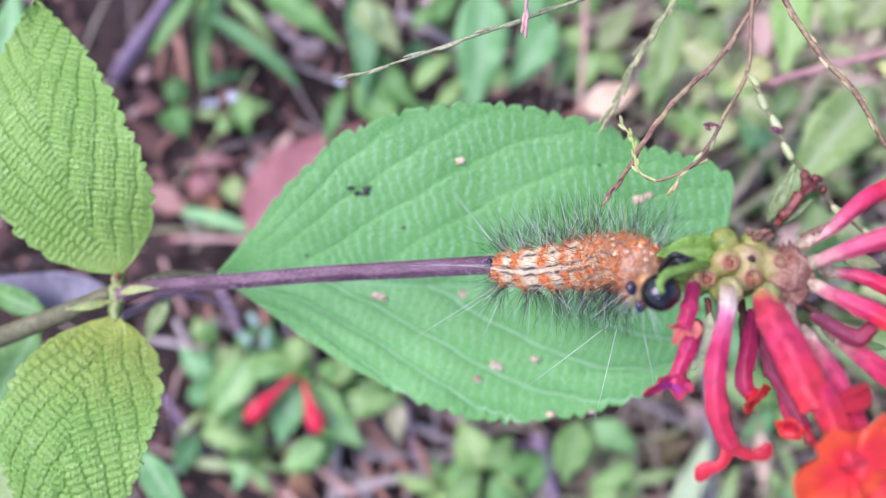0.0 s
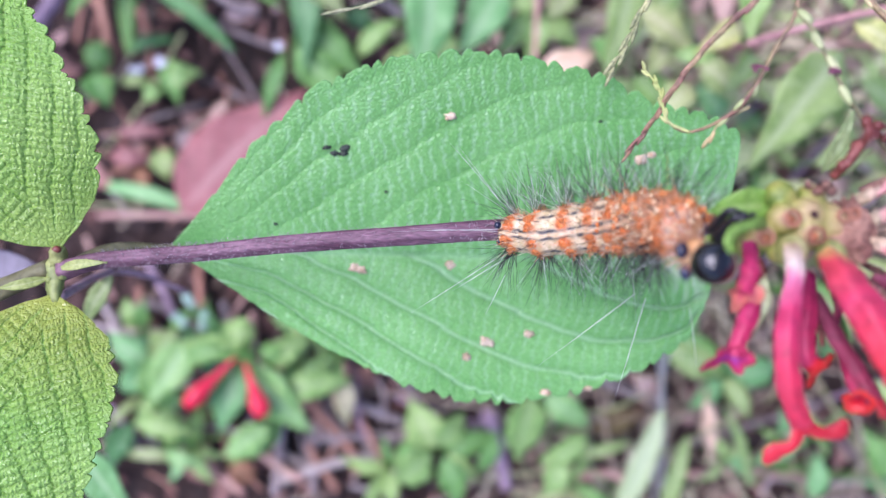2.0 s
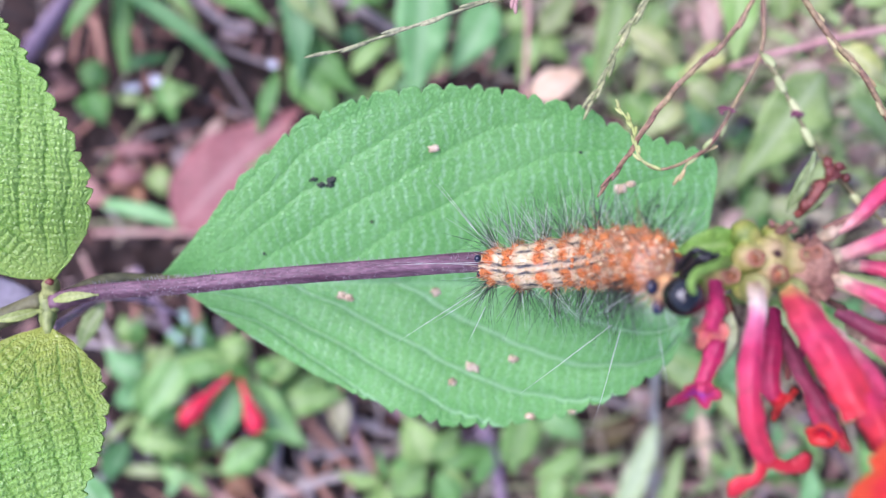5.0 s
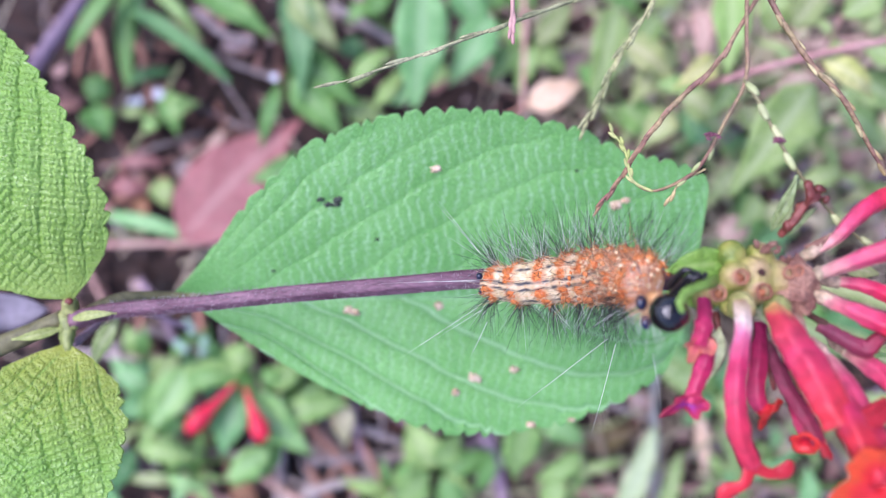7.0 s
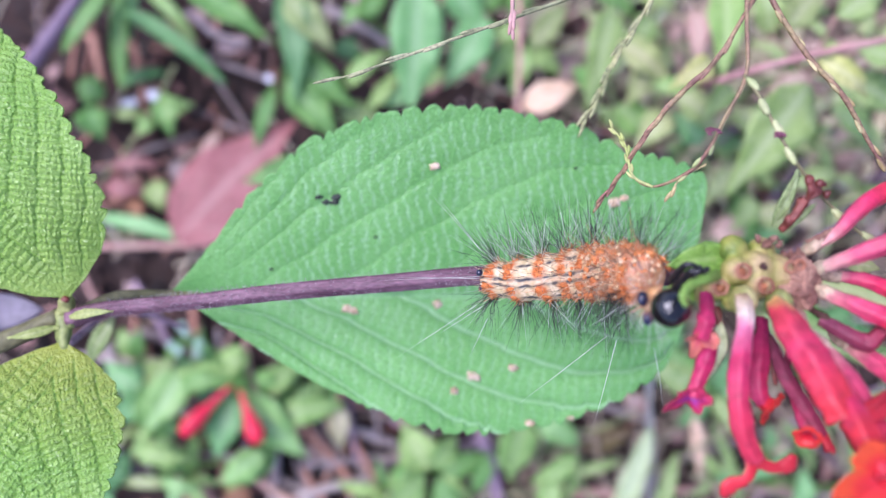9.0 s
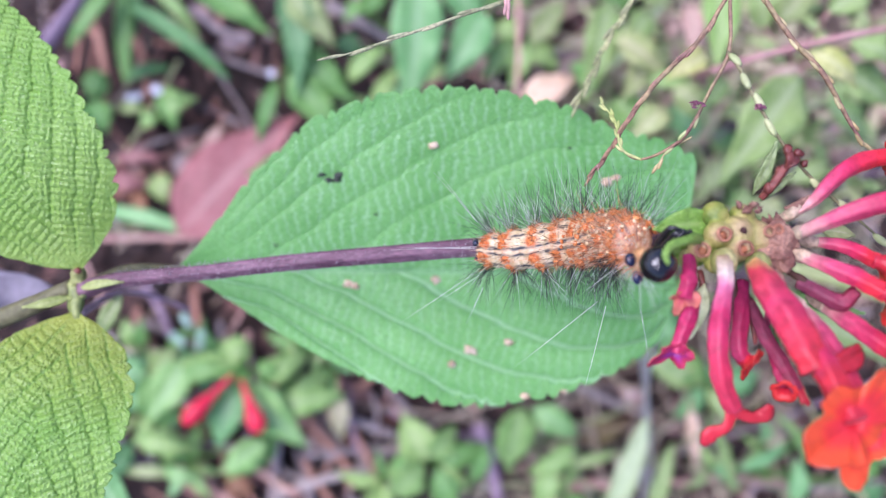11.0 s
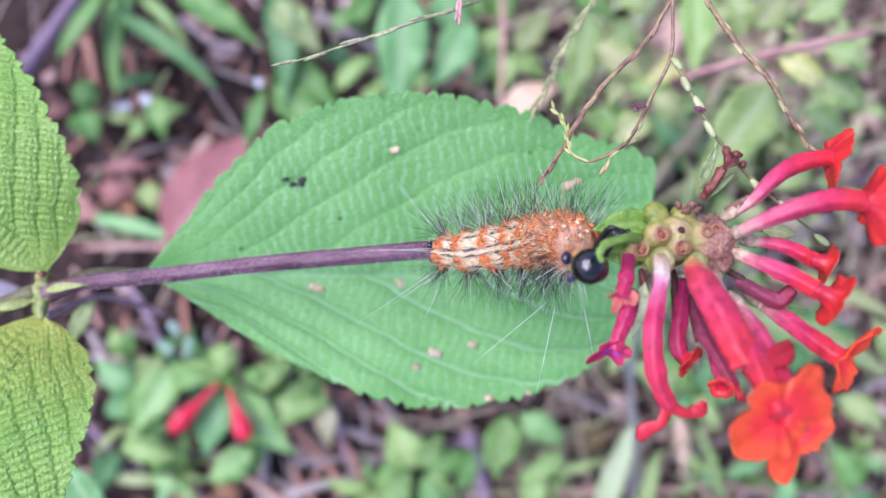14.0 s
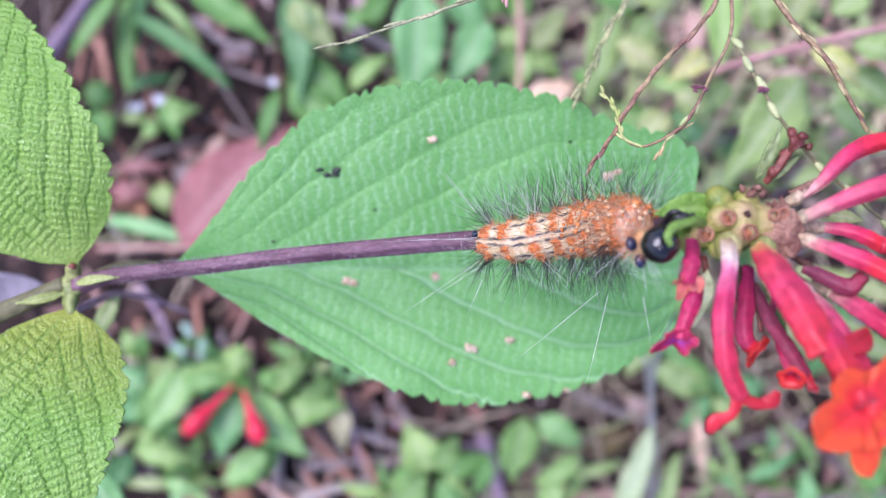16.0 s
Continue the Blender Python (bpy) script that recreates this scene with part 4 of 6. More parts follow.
    for p, r in (((43.3, 3.0, 329.9), 0.6), ((44.6, 3.3, 329.6), 0.55)):
        p = np.array(p)
        ring = np.array([p + (math.cos(a) * r, math.sin(a) * r, 0.1) for a in np.linspace(0, 2 * np.pi, 17)])
        part("dry_scar", sweep(ring, [0.2], 34, 7, 0.1), M_SCAR, head, "dry ring scar")
    for _ in range(12):
        a = rng.uniform(0, 6.28)
        p = mound + np.array((math.cos(a) * 2.3, math.sin(a) * 3.1, rng.uniform(0.3, 1.4)))
        part("flake", simple_leaf(p, p + np.array((math.cos(a), math.sin(a), rng.uniform(0, 0.8))) * rng.uniform(0.7, 1.6), rng.uniform(0.5, 0.9), "ovate", 0.3, n=8, m=5), M_BROWNCLUSTER, head, "dry papery flake", thick=0.12)
    part("dry_calyx", join([lump(np.array((41.9, 5.8, 329.0)) + rng.normal(0, 1, 3) * (0.7, 0.35, 0.4), rng.uniform(0.2, 0.5, 3), 6, 9, 0.3) for _ in range(16)]), M_BROWNCLUSTER, head, "dry brown calyx cluster")
    for p, r in (((37.5, -0.9, 330.5), 1.6), ((41.9, -1.2, 330.0), 1.6), ((34.7, -0.4, 327.0), 1.3)):
        part("calyx", lump(p, (r * 0.9, r * 1.1, 1.8), 12, 20, 0.02), M_KNOBCALYX, head, "yellowish green calyx")
    for b, t, r in (((46.6, 2.6, 327.6), (48.5, 3.5, 329.6), 0.75), ((46.6, 4.8, 326.6), (48.6, 6.4, 327.6), 0.7), ((47.3, 0.8, 327.6), (48.8, -0.1, 329.4), 0.75), ((50.0, 2.5, 324.8), (51.9, 2.1, 325.8), 0.7),
                    ((46.4, -4.5, 328.6), (47.1, -6.7, 331.0), 0.8), ((50.3, -4.3, 326.6), (51.2, -5.9, 328.6), 0.85), ((44.1, -2.3, 329.5), (44.0, -4.8, 331.8), 0.85)):
        part("calyx", sweep([b, (np.array(b) + np.array(t)) / 2, t], [r * 0.8, r * 1.05, r * 1.1, r], 14, 14, 0.05, wave=0.4), M_CALYX, head, "papery tan calyx round a floret base")
    F = lambda *a, **k: floret(head, *a, **k)
    F([(37.1, -0.5, 331.5), (36.2, -4.0, 333.5), (34.8, -9.2, 335.0), (35.1, -13.6, 335.0), (36.8, -17.5, 334.5)], [0.95, 0.9, 1.12, 1.15, 1.0], M_TUBE, "crimson floret with pale base",
      lips=([(36.8, -17.1, 334.5), (35.9, -19.2, 334.6), (34.5, -20.1, 334.2), (33.8, -21.5, 333.6)], [(36.8, -17.3, 334.6), (38.4, -18.2, 334.8), (39.9, -17.9, 335.0), (40.5, -16.7, 335.4)]))
    F([(41.1, -1.0, 331.0), (41.2, -3.9, 334.0), (42.1, -6.8, 336.0), (42.9, -10.1, 338.0), (43.7, -12.5, 339.0)], [1.15, 1.75, 1.9, 1.75, 1.6], M_TUBE2, "crimson floret with yellow base",
      [((49.3, -10.6, 338.0), 2.4), ((46.7, -15.6, 338.0), 2.6)])
    F([(44.1, -3.0, 330.0), (44.2, -7.7, 334.0), (44.2, -11.3, 339.0), (45.6, -17.2, 342.6)], [0.8, 1.1, 1.3, 1.2], M_TUBE3, "crimson floret ending in orange petals",
      (), M_ORANGE, face=((-0.05, -0.15, 1), [((39.7, -20.4, 343.4), 40), ((42.3, -14.2, 343.9), 46), ((50.0, -12.4, 342.4), 32), ((51.6, -15.9, 342.2), 30), ((44.5, -21.4, 344.2), 36)], 0.75))
    F([(46.7, -5.0, 329.0), (47.6, -8.9, 334.0), (48.0, -13.6, 338.0), (47.8, -19.1, 341.4)], [0.7, 0.9, 1.1, 1.2], M_TUBE3, "crimson floret ending in orange petals",
      (), M_ORANGE, face=((0.12, -0.25, 1), [((45.6, -24.0, 341.6), 44), ((51.8, -18.2, 341.6), 40), ((47.4, -14.8, 340.6), 34), ((43.9, -18.4, 340.8), 34), ((49.4, -20.2, 342.0), 24)], 0.75))
    F([(47.6, 0.6, 328.0), (50.0, -1.0, 331.0), (52.3, -2.4, 333.0), (54.9, -4.2, 334.5)], [0.55, 0.95, 1.1, 0.95], M_TUBE3, "crimson floret with red mouth", flare=(3.1, 2.6, (0.85, -0.45, 0.1)))
    F([(50.7, -4.9, 327.0), (52.7, -7.6, 331.0), (54.4, -9.8, 334.0), (56.4, -11.8, 336.0)], [0.8, 1.1, 1.15, 1.1], M_TUBE3, "crimson floret with orange petals",
      (), M_ORANGE, face=((0.75, -0.35, 0.55), [((58.7, -8.0, 338.8), 52), ((54.9, -15.4, 337.2), 52), ((58.6, -15.0, 334.2), 50), ((60.2, -9.8, 334.6), 50)], 0.7))
    F([(46.9, 2.6, 328.0), (49.6, 4.2, 331.0), (53.1, 5.9, 333.0), (57.3, 6.8, 334.0), (60.8, 6.4, 334.5)], [0.6, 0.95, 1.2, 1.3, 1.2], M_TUBE3, "pink-red floret",
      face=((1, -0.1, 0.15), [((61.8, 10.6, 336.0), 46), ((61.2, 1.4, 336.4), 46), ((62.6, 5.4, 338.4), 48), ((62.6, 7.4, 330.6), 48)], 0.8))
    F([(46.9, 5.1, 327.0), (50.2, 7.4, 328.0), (52.8, 10.2, 328.0), (56.4, 12.3, 327.5), (60.9, 13.3, 327.0)], [0.5, 0.75, 1.05, 1.15, 1.0], M_TUBE3, "pink-red floret with scarlet mouth",
      face=((1, 0.1, 0.2), [((62.2, 16.6, 328.8), 38), ((60.4, 8.8, 328.4), 46), ((61.8, 14.2, 330.8), 46), ((62.4, 12.6, 323.4), 48)], 0.7))
    F([(50.6, 2.4, 325.0), (54.4, 1.8, 327.0), (58.2, -0.1, 328.0)], [0.5, 0.85, 0.95], M_TUBE3, "short red floret",
      flare=(2.4, 2.2, (0.9, -0.25, 0.2)))
    F([(33.9, -0.3, 329.0), (32.8, -3.1, 331.5), (32.4, -5.1, 331.0)], [0.7, 0.95, 0.8], M_MAGENTA, "shrivelled magenta floret", (), M_CRUMPLE,
      face=((-0.5, -0.6, 0.6), [((30.5, -5.4, 332.0), 48), ((31.2, -7.3, 331.4), 44), ((33.6, -6.4, 332.4), 52), ((33.6, -4.4, 330.6), 50)], 0.3))
    F([(34.6, -4.6, 328.6), (33.4, -7.0, 330.6), (32.2, -9.6, 331.0), (31.6, -11.6, 331.0)], [0.7, 1.0, 0.85, 0.9], M_MAGENTA, "magenta floret with purple mouth",
      (), M_PURPLE, face=((-0.25, -0.7, 0.65), [((28.1, -13.2, 331.4), 32), ((29.6, -11.0, 332.2), 28), ((32.4, -13.6, 330.6), 36), ((33.7, -12.1, 331.4), 32)], 0.35))
    F([(42.0, -3.0, 326.0), (40.8, -6.9, 328.0), (40.0, -10.6, 329.0), (40.7, -12.3, 329.0)], [0.7, 0.95, 1.0, 0.9], M_MAGENTA, "crimson floret behind", flare=(2.0, 1.5, (0.7, -0.6, 0.6)))
    F([(42.7, -5.1, 326.0), (43.2, -9.2, 329.0), (44.3, -12.4, 331.0), (45.7, -15.5, 332.0)], [0.6, 0.85, 0.8, 0.75], M_WITHER, "withered dark floret", [((45.9, -16.9, 332.0), 1.3)])
    F([(44.3, -10.6, 328.0), (44.4, -13.2, 330.0), (44.7, -15.2, 331.0)], [0.5, 0.7, 0.7], M_MAGENTA, "small crimson floret behind", flare=(1.5, 1.3, (-0.5, -0.6, 0.7)))
    for pts, r, mt in (([(40.5, -1.6, 326.0), (40.6, -4.8, 327.0), (40.3, -7.9, 327.0)], 0.5, M_SCARDARK), ([(45.2, -2.8, 325.0), (45.0, -6.4, 326.5), (44.2, -9.9, 327.0)], 0.55, M_WITHER), ([(47.2, -3.5, 325.0), (48.0, -6.4, 326.5), (48.5, -9.8, 327.5)], 0.5, M_MAROON),
                       ([(47.0, -1.4, 327.0), (48.1, -2.5, 328.5), (49.0, -3.2, 329.0)], 0.45, M_SCARDARK), ([(36.5, -1.7, 326.0), (36.8, -4.5, 326.5), (36.5, -7.4, 326.0)], 0.45, M_MAROON), ([(48.1, 3.2, 327.0), (49.6, 3.7, 328.0), (51.3, 3.4, 328.0)], 0.4, M_BROWNCLUSTER),
                       ([(46.9, 6.0, 327.0), (48.4, 6.9, 328.0), (49.8, 7.8, 328.0)], 0.45, M_BROWNCLUSTER), ([(43.0, -3.6, 324.5), (43.5, -7.2, 325.5), (43.7, -10.7, 326.0)], 0.5, M_MAROON), ([(48.8, 0.0, 327.0), (50.5, -0.1, 328.0), (52.1, -0.7, 328.5)], 0.45, M_BROWNCLUSTER)):
        part("withered_scrap", sweep(pts, [r * 0.8, r, r * 0.9, r * 0.4], 16, 9, 0.14, 0.7, wave=0.6), mt, head, "shrivelled dark remnant of a floret")
    F([(48.0, -2.9, 328.0), (49.8, -4.3, 330.0), (51.7, -5.2, 331.0), (53.2, -3.8, 331.5)], [0.7, 0.9, 1.0, 0.7], M_WITHER, "withered maroon floret")
    F([(44.4, 7.5, 326.0), (45.3, 9.3, 327.5), (46.4, 11.2, 328.0)], [0.45, 0.55, 0.5], M_MAROON, "dark red spent bud", [((47.7, 12.2, 328.6), 1.1), ((46.4, 12.7, 328.6), 1.1)], M_MAROON)
    for p, r in zip([(47.8, 12.8, 328.4), (46.4, 13.1, 328.6), (48.8, 11.7, 328.0), (46.0, 10.6, 327.6), (44.8, 8.6, 327.0)], [(0.75, 0.6, 0.6), (0.6, 0.7, 0.5), (0.5, 0.5, 0.5), (0.65, 0.75, 0.6), (0.6, 0.7, 0.6)]):
        part("spent_bud", lump(p, r, 7, 9, 0.14), M_MAROON, head, "dark red shrivelled bud")
    for pts, wd, mt in (([(43.7, 8.1, 325.0), (45.9, 14.6, 327.0)], 1.6, M_DULL), ([(44.7, 7.3, 325.0), (48.7, 10.9, 326.0)], 1.1, M_DULL), ([(36.6, -3.4, 327.0), (35.2, -10.2, 326.0)], 2.4, M_BLADE),
                        ([(38.3, 3.9, 326.0), (29.7, 2.9, 328.0)], 4.2, M_BRACT), ([(38.6, 0.6, 324.6), (30.6, 0.4, 325.6)], 4.0, M_BRACT), ([(37.9, 5.1, 326.0), (32.2, 3.6, 327.0)], 2.6, M_BRACT), ([(53.1, 4.0, 324.0), (57.1, 3.3, 325.0)], 2.0, M_PALE), ([(52.0, -5.5, 323.0), (59.1, -6.5, 324.0)], 1.8, M_LIME),
                        ([(41.3, -3.7, 325.0), (42.8, -10.1, 325.0)], 1.6, M_PALE), ([(46.2, -6.4, 324.0), (47.2, -13.5, 325.0)], 1.6, M_WEED)):
        part("bract", simple_leaf(pts[0], pts[1], wd, "lance", 0.6), mt, head, "narrow pale green bract", thick=0.25)
    part("bitten_bract", sweep([(35.7, 2.0, 328.0), (32.1, 1.4, 334.0), (29.3, 0.6, 335.8), (28.1, -0.5, 336.6), (28.5, -1.6, 336.4)], [0.7, 0.62, 0.5, 0.42, 0.26], 28, 12, 0.05, 0.6, wave=0.4), M_BRACT, head, "half-eaten green bract")


flower_head()


# ---- caterpillar ----
SPINE = [(12.0, 1.4, 303.8), (14.9, 1.2, 306.0), (17.6, 1.3, 308.6), (22.6, 2.1, 312.6), (25.9, 2.4, 317.0), (27.8, 2.1, 321.5), (28.7, 1.1, 325.5)]
GIRTH = [2.1, 2.7, 3.05, 3.3, 3.5, 3.4, 2.9]


LEAN_SIDE = 8.0
WARTS = (-104, -78, -50, -23, 23, 50, 78, 104)


def caterpillar():
    base = (12.0, 1.5, 301.5)
    bug = thing("caterpillar", base, "hairy cream and orange caterpillar with glossy black head", "caterpillar")
    count = 8
    fine = curve(SPINE, 361)
    girth = np.interp(np.linspace(0, 1, 361), np.linspace(0, 1, len(GIRTH)), GIRTH)
    _, side, top = frames_along(fine)
    joints = [int(np.argmin(np.abs(fine[:, 0] - x))) for x in (12.0, 15.2, 18.4, 21.4, 24.0, 26.0, 27.3, 28.2)] + [360]
    moving = []
    for k in range(count):
        a, b = joints[k], joints[k + 1]
        lo, hi = max(0, a - 5), min(360, b + 5)
        rows = 21
        ids = np.linspace(lo, hi, rows).astype(int)
        u = np.linspace(-1, 1, rows)
        sides = 120
        ang = np.linspace(0, 2 * np.pi, sides, endpoint=False)
        bulge = np.sqrt(np.clip(1 - 0.16 * u ** 2, 0, 1)) * (0.55 + 0.45 * np.clip((u + 1.0) * 3.5, 0, 1) if k == 0 else np.sqrt(1 - 0.97 * np.clip((u + 0.5) / 1.5, 0, 1) ** 2.4) if k == count - 1 else 1.0)
        r = girth[ids] * bulge
        v = fine[ids][:, None] + (np.cos(ang)[None, :, None] * side[ids][:, None] + np.sin(ang)[None, :, None] * top[ids][:, None]) * r[:, None, None]
        v += 0.1 * np.array([[noise.noise(Vector(p) * 1.3) + 0.5 * noise.noise(Vector(p) * 3.1) for p in row] for row in v])[:, :, None] * np.array((0.5, 0.5, 1.0))
        from_top = np.degrees(np.arctan2(np.cos(ang), np.sin(ang))) - LEAN_SIDE
        gold = np.zeros((rows, sides))
        dash = np.zeros((rows, sides))
        waver = np.array([[3.5 * noise.noise(Vector(p) * 0.8) for p in row] for row in v])
        # unbroken fine lines beside the midline, short dashes in line with the warts
        for line, wide, between in ((-9, 4.4, 0.1), (9, 4.4, 0.1), (-47, 5.0, 0.9), (47, 5.0, 0.9), (-78, 4.0, 1.0), (78, 4.0, 1.0)):
            gap = np.clip(1 - between + between * np.clip(np.abs(u - 0.05) * 3.2 - 0.9, 0, 1.15), 0, 1)
            dash = np.maximum(dash, np.exp(-((from_top[None] + waver - line) / wide) ** 2) * gap[:, None])
        rust_amount = np.interp(fine[ids, 0], [12, 22, 24.5, 26.5, 28, 29], [0.04, 0.1, 0.22, 0.4, 0.62, 0.75])
        dash *= np.interp(fine[ids, 0], [12, 21, 26, 28], [1.15, 1.15, 1.0, 0.7])[:, None]
        for line in WARTS:
            across, back = (10.0, 0.36) if k > 3 else (17.0, 0.38) if abs(line) < 30 else (14.0, 0.34)
            gold = np.maximum(gold, np.exp(-((from_top[None] + waver - line) / across) ** 2 - ((u[:, None] - 0.05) / back) ** 2) * 1.5)
        gold = np.maximum(gold, 0.3 * np.exp(-((from_top[None] + waver) / 5.0) ** 2))
        gold *= 0.8 + 0.9 * np.array([[noise.noise(Vector(p) * 2.1) for p in row] for row in v])
        dash = dash * (1 - np.clip(gold, 0, 1)) * np.clip([[1.15 + 1.3 * noise.noise(Vector(p) * 1.0) for p in row] for row in v], 0, 1.2)
        dash = np.clip(dash, 0, 1)
        patchy = np.array([[noise.noise(Vector(p) * 1.7) for p in row] for row in v])
        if k == 0:
            dash[:2] = 1.0
        verts = np.vstack([v.reshape(-1, 3), fine[ids[0]], fine[ids[-1]]])
        faces = [(i * sides + j, i * sides + (j + 1) % sides, (i + 1) * sides + (j + 1) % sides, (i + 1) * sides + j) for i in range(rows - 1) for j in range(sides)]
        faces += [(len(verts) - 2, (j + 1) % sides, j) for j in range(sides)] + [(len(verts) - 1, (rows - 1) * sides + j, (rows - 1) * sides + (j + 1) % sides) for j in range(sides)]
        centre = fine[(a + b) // 2]
        seg = part("body_segment", (verts, faces, {"dash": np.concatenate([dash.ravel(), [0, 0]]), "rust": np.concatenate([np.clip(rust_amount[:, None] * (1.0 + (0.9 if k < 5 else 0.4) * patchy), 0, 1).ravel(), [0, 0]]), "gold": np.concatenate([np.clip(gold.ravel(), 0, 1), [0, 0]])}),
                   M_BODY, bug, "cream segment with black dashes" if k < 4 else "rusty hairy segment", pivot=centre)
        if k >= count - 2:
            moving.append(seg)
        mid = (a + b) // 2
        c, s_, t_, g = fine[mid], side[mid], top[mid], girth[mid]
        dark, pale, rust, straw = [], [], [], []
        for deg in WARTS:
            d = math.radians(deg + LEAN_SIDE + rng.uniform(-4, 4))
            out = s_ * math.sin(d) + t_ * math.cos(d)
            spot = c + out * g * (1.03 if k > 3 else 0.98) + (fine[b] - fine[a]) * rng.uniform(-0.12, 0.12)
            size = rng.uniform(0.6, 0.76) * (0.95 if k > 3 else 1.0) * (1.0 if abs(deg) < 60 else 0.85)
            turn = Vector(out).to_track_quat("Z", "Y").to_matrix()
            beads = [lump(spot, (size * 0.95, size * rng.uniform(0.75, 0.95), size * 0.3), 8, 18, 0.05, turn)]
            for _ in range(11):
                a_, f_ = rng.uniform(0, 6.28), size * math.sqrt(rng.uniform(0, 1)) * 0.95
                spread = np.array(turn) @ np.array((math.cos(a_) * f_, math.sin(a_) * f_, 0.26 * size * (1 - (f_ / size) ** 2)))
                beads.append(lump(spot + spread, (0.17, 0.17, 0.15), 5, 8, 0.1, turn))
            part("wart", join(beads), M_WART, seg, "beaded orange wart")
            ahead = (fine[b] - fine[a]) / np.linalg.norm(fine[b] - fine[a])
            tuft = []
            for _ in range(26):
                root = spot + rng.normal(0, 0.42, 3) * size
                tuft.append(strand_hair(root, root + (out * 0.5 + rng.normal(0, 0.7, 3)) * rng.uniform(0.3, 0.75), 0.05, 0.0))
            part("wart_tuft", join(tuft), M_WART, seg, "short orange hairs round a wart")
            for _ in range((28 if k > 4 else 34) if abs(deg) > 60 else 6):
                flare = out + rng.normal(0, 0.4, 3) + ahead * (rng.normal(-0.05, 0.3) - (0.8 if k == 0 else 0))
                flare /= np.linalg.norm(flare)
                length = rng.uniform(2.6, 7.0) * (1.25 if abs(deg) > 60 else 0.85)
                root = spot + out * size * 0.1 + rng.normal(0, 0.42, 3)
                if k > 4 and abs(deg) < 60 and rng.uniform() < 0.6:
                    continue
                hair = strand_hair(root, root + flare * length, 0.027, rng.uniform(-0.4, 0.2))
                pick = rng.uniform()
                (rust if pick < (0.25 if k > 3 and abs(deg) < 60 else 0) else pale if pick < (0.36 if deg < -60 else 0.07) else dark).append(hair)
        if k > 3:
            # rows of small orange and cream knobs between the larger warts
            for mat, label in ((M_WART, "small orange knobs in a band"), (M_KNOB, "small cream knobs in a band")):
                dots = []
                for deg in range(-84, 85, 11):
                    for w_ in ((-0.55, 0.55) if mat is M_WART else (-0.1, 0.75)):
                        if rng.uniform() < (0.55 if mat is M_WART else 0.3):
                            continue
                        d = math.radians(deg + LEAN_SIDE + rng.uniform(-5, 5))
                        w_ = float(np.clip(w_ + rng.uniform(-0.45, 0.45), -0.95, 0.9 if k == count - 1 else 0.95))
                        at_ = int(np.clip(lo + (w_ + 1) / 2 * (hi - lo), lo, hi))
                        out = side[at_] * math.sin(d) + top[at_] * math.cos(d)
                        turn = Vector(out).to_track_quat("Z", "Y").to_matrix()
                        r_ = rng.uniform(0.17, 0.34)
                        dots.append(lump(fine[at_] + out * (girth[at_] * np.interp(w_, u, bulge) + 0.14), (r_, r_ * rng.uniform(0.7, 1.2), r_ * 0.7), 5, 9, 0.2, turn))
                tagged(part("knobbed_band", join(dots), mat, seg, label), label, kind="stuff")
        # a mat of short hairs combed back from the head
        for _ in range((34, 36, 40, 50, 70, 130, 240, 620)[k]):
            d, w_ = math.radians(rng.uniform(-88, 88) + LEAN_SIDE), rng.uniform(-1, 1)
            at_ = int(np.clip(lo + (w_ + 1) / 2 * (hi - lo), lo, hi))
            out = side[at_] * math.sin(d) + top[at_] * math.cos(d)
            root = fine[at_] + out * (girth[at_] * np.interp(w_, u, bulge) - 0.05)
            lie = -ahead + out * rng.uniform(0.3, 0.75) + rng.normal(0, 0.22, 3)
            if k == count - 1 and w_ > 0.2:
                lie += ahead * 0.5
            hair = strand_hair(root, root + lie * rng.uniform(0.8, 2.0), 0.034, 0.08)
            pick = rng.uniform()
            (dark if pick < (0.14 if k > 3 else 0.3) else rust if pick < (0.62 if k > 3 else 0.4) else straw).append(hair)
        part("dark_hairs", join(dark), M_DARKHAIR, seg, "fine black hairs")
        part("pale_hairs", join(pale), M_PALEHAIR, seg, "fine white hairs")
        if straw:
            part("cream_hairs", join(straw), M_CREAMHAIR, seg, "fine cream hairs lying along the back")
        if rust:
            part("rusty_hairs", join(rust), M_RUSTHAIR, seg, "fine rusty hairs")
        if 1 <= k <= 5 and k % 2 == 0:
            for sgn in (-1, 1):
                foot = c + s_ * sgn * 1.3 - t_ * g
                part("proleg", sweep([foot + t_ * 0.8, foot - t_ * 0.5 - s_ * sgn * 0.3], [0.7, 0.5], 6, 8), M_COLLAR, bug, "stubby pale proleg")
        if k == 0:
            for p in ((11.1, 2.1, 305.9), (11.5, -0.0, 305.5)):
                part("rump_spot", lump(p, (0.5, 0.55, 0.42), 6, 9, 0.05), M_BLUEDOT, seg, "blue-black spot")
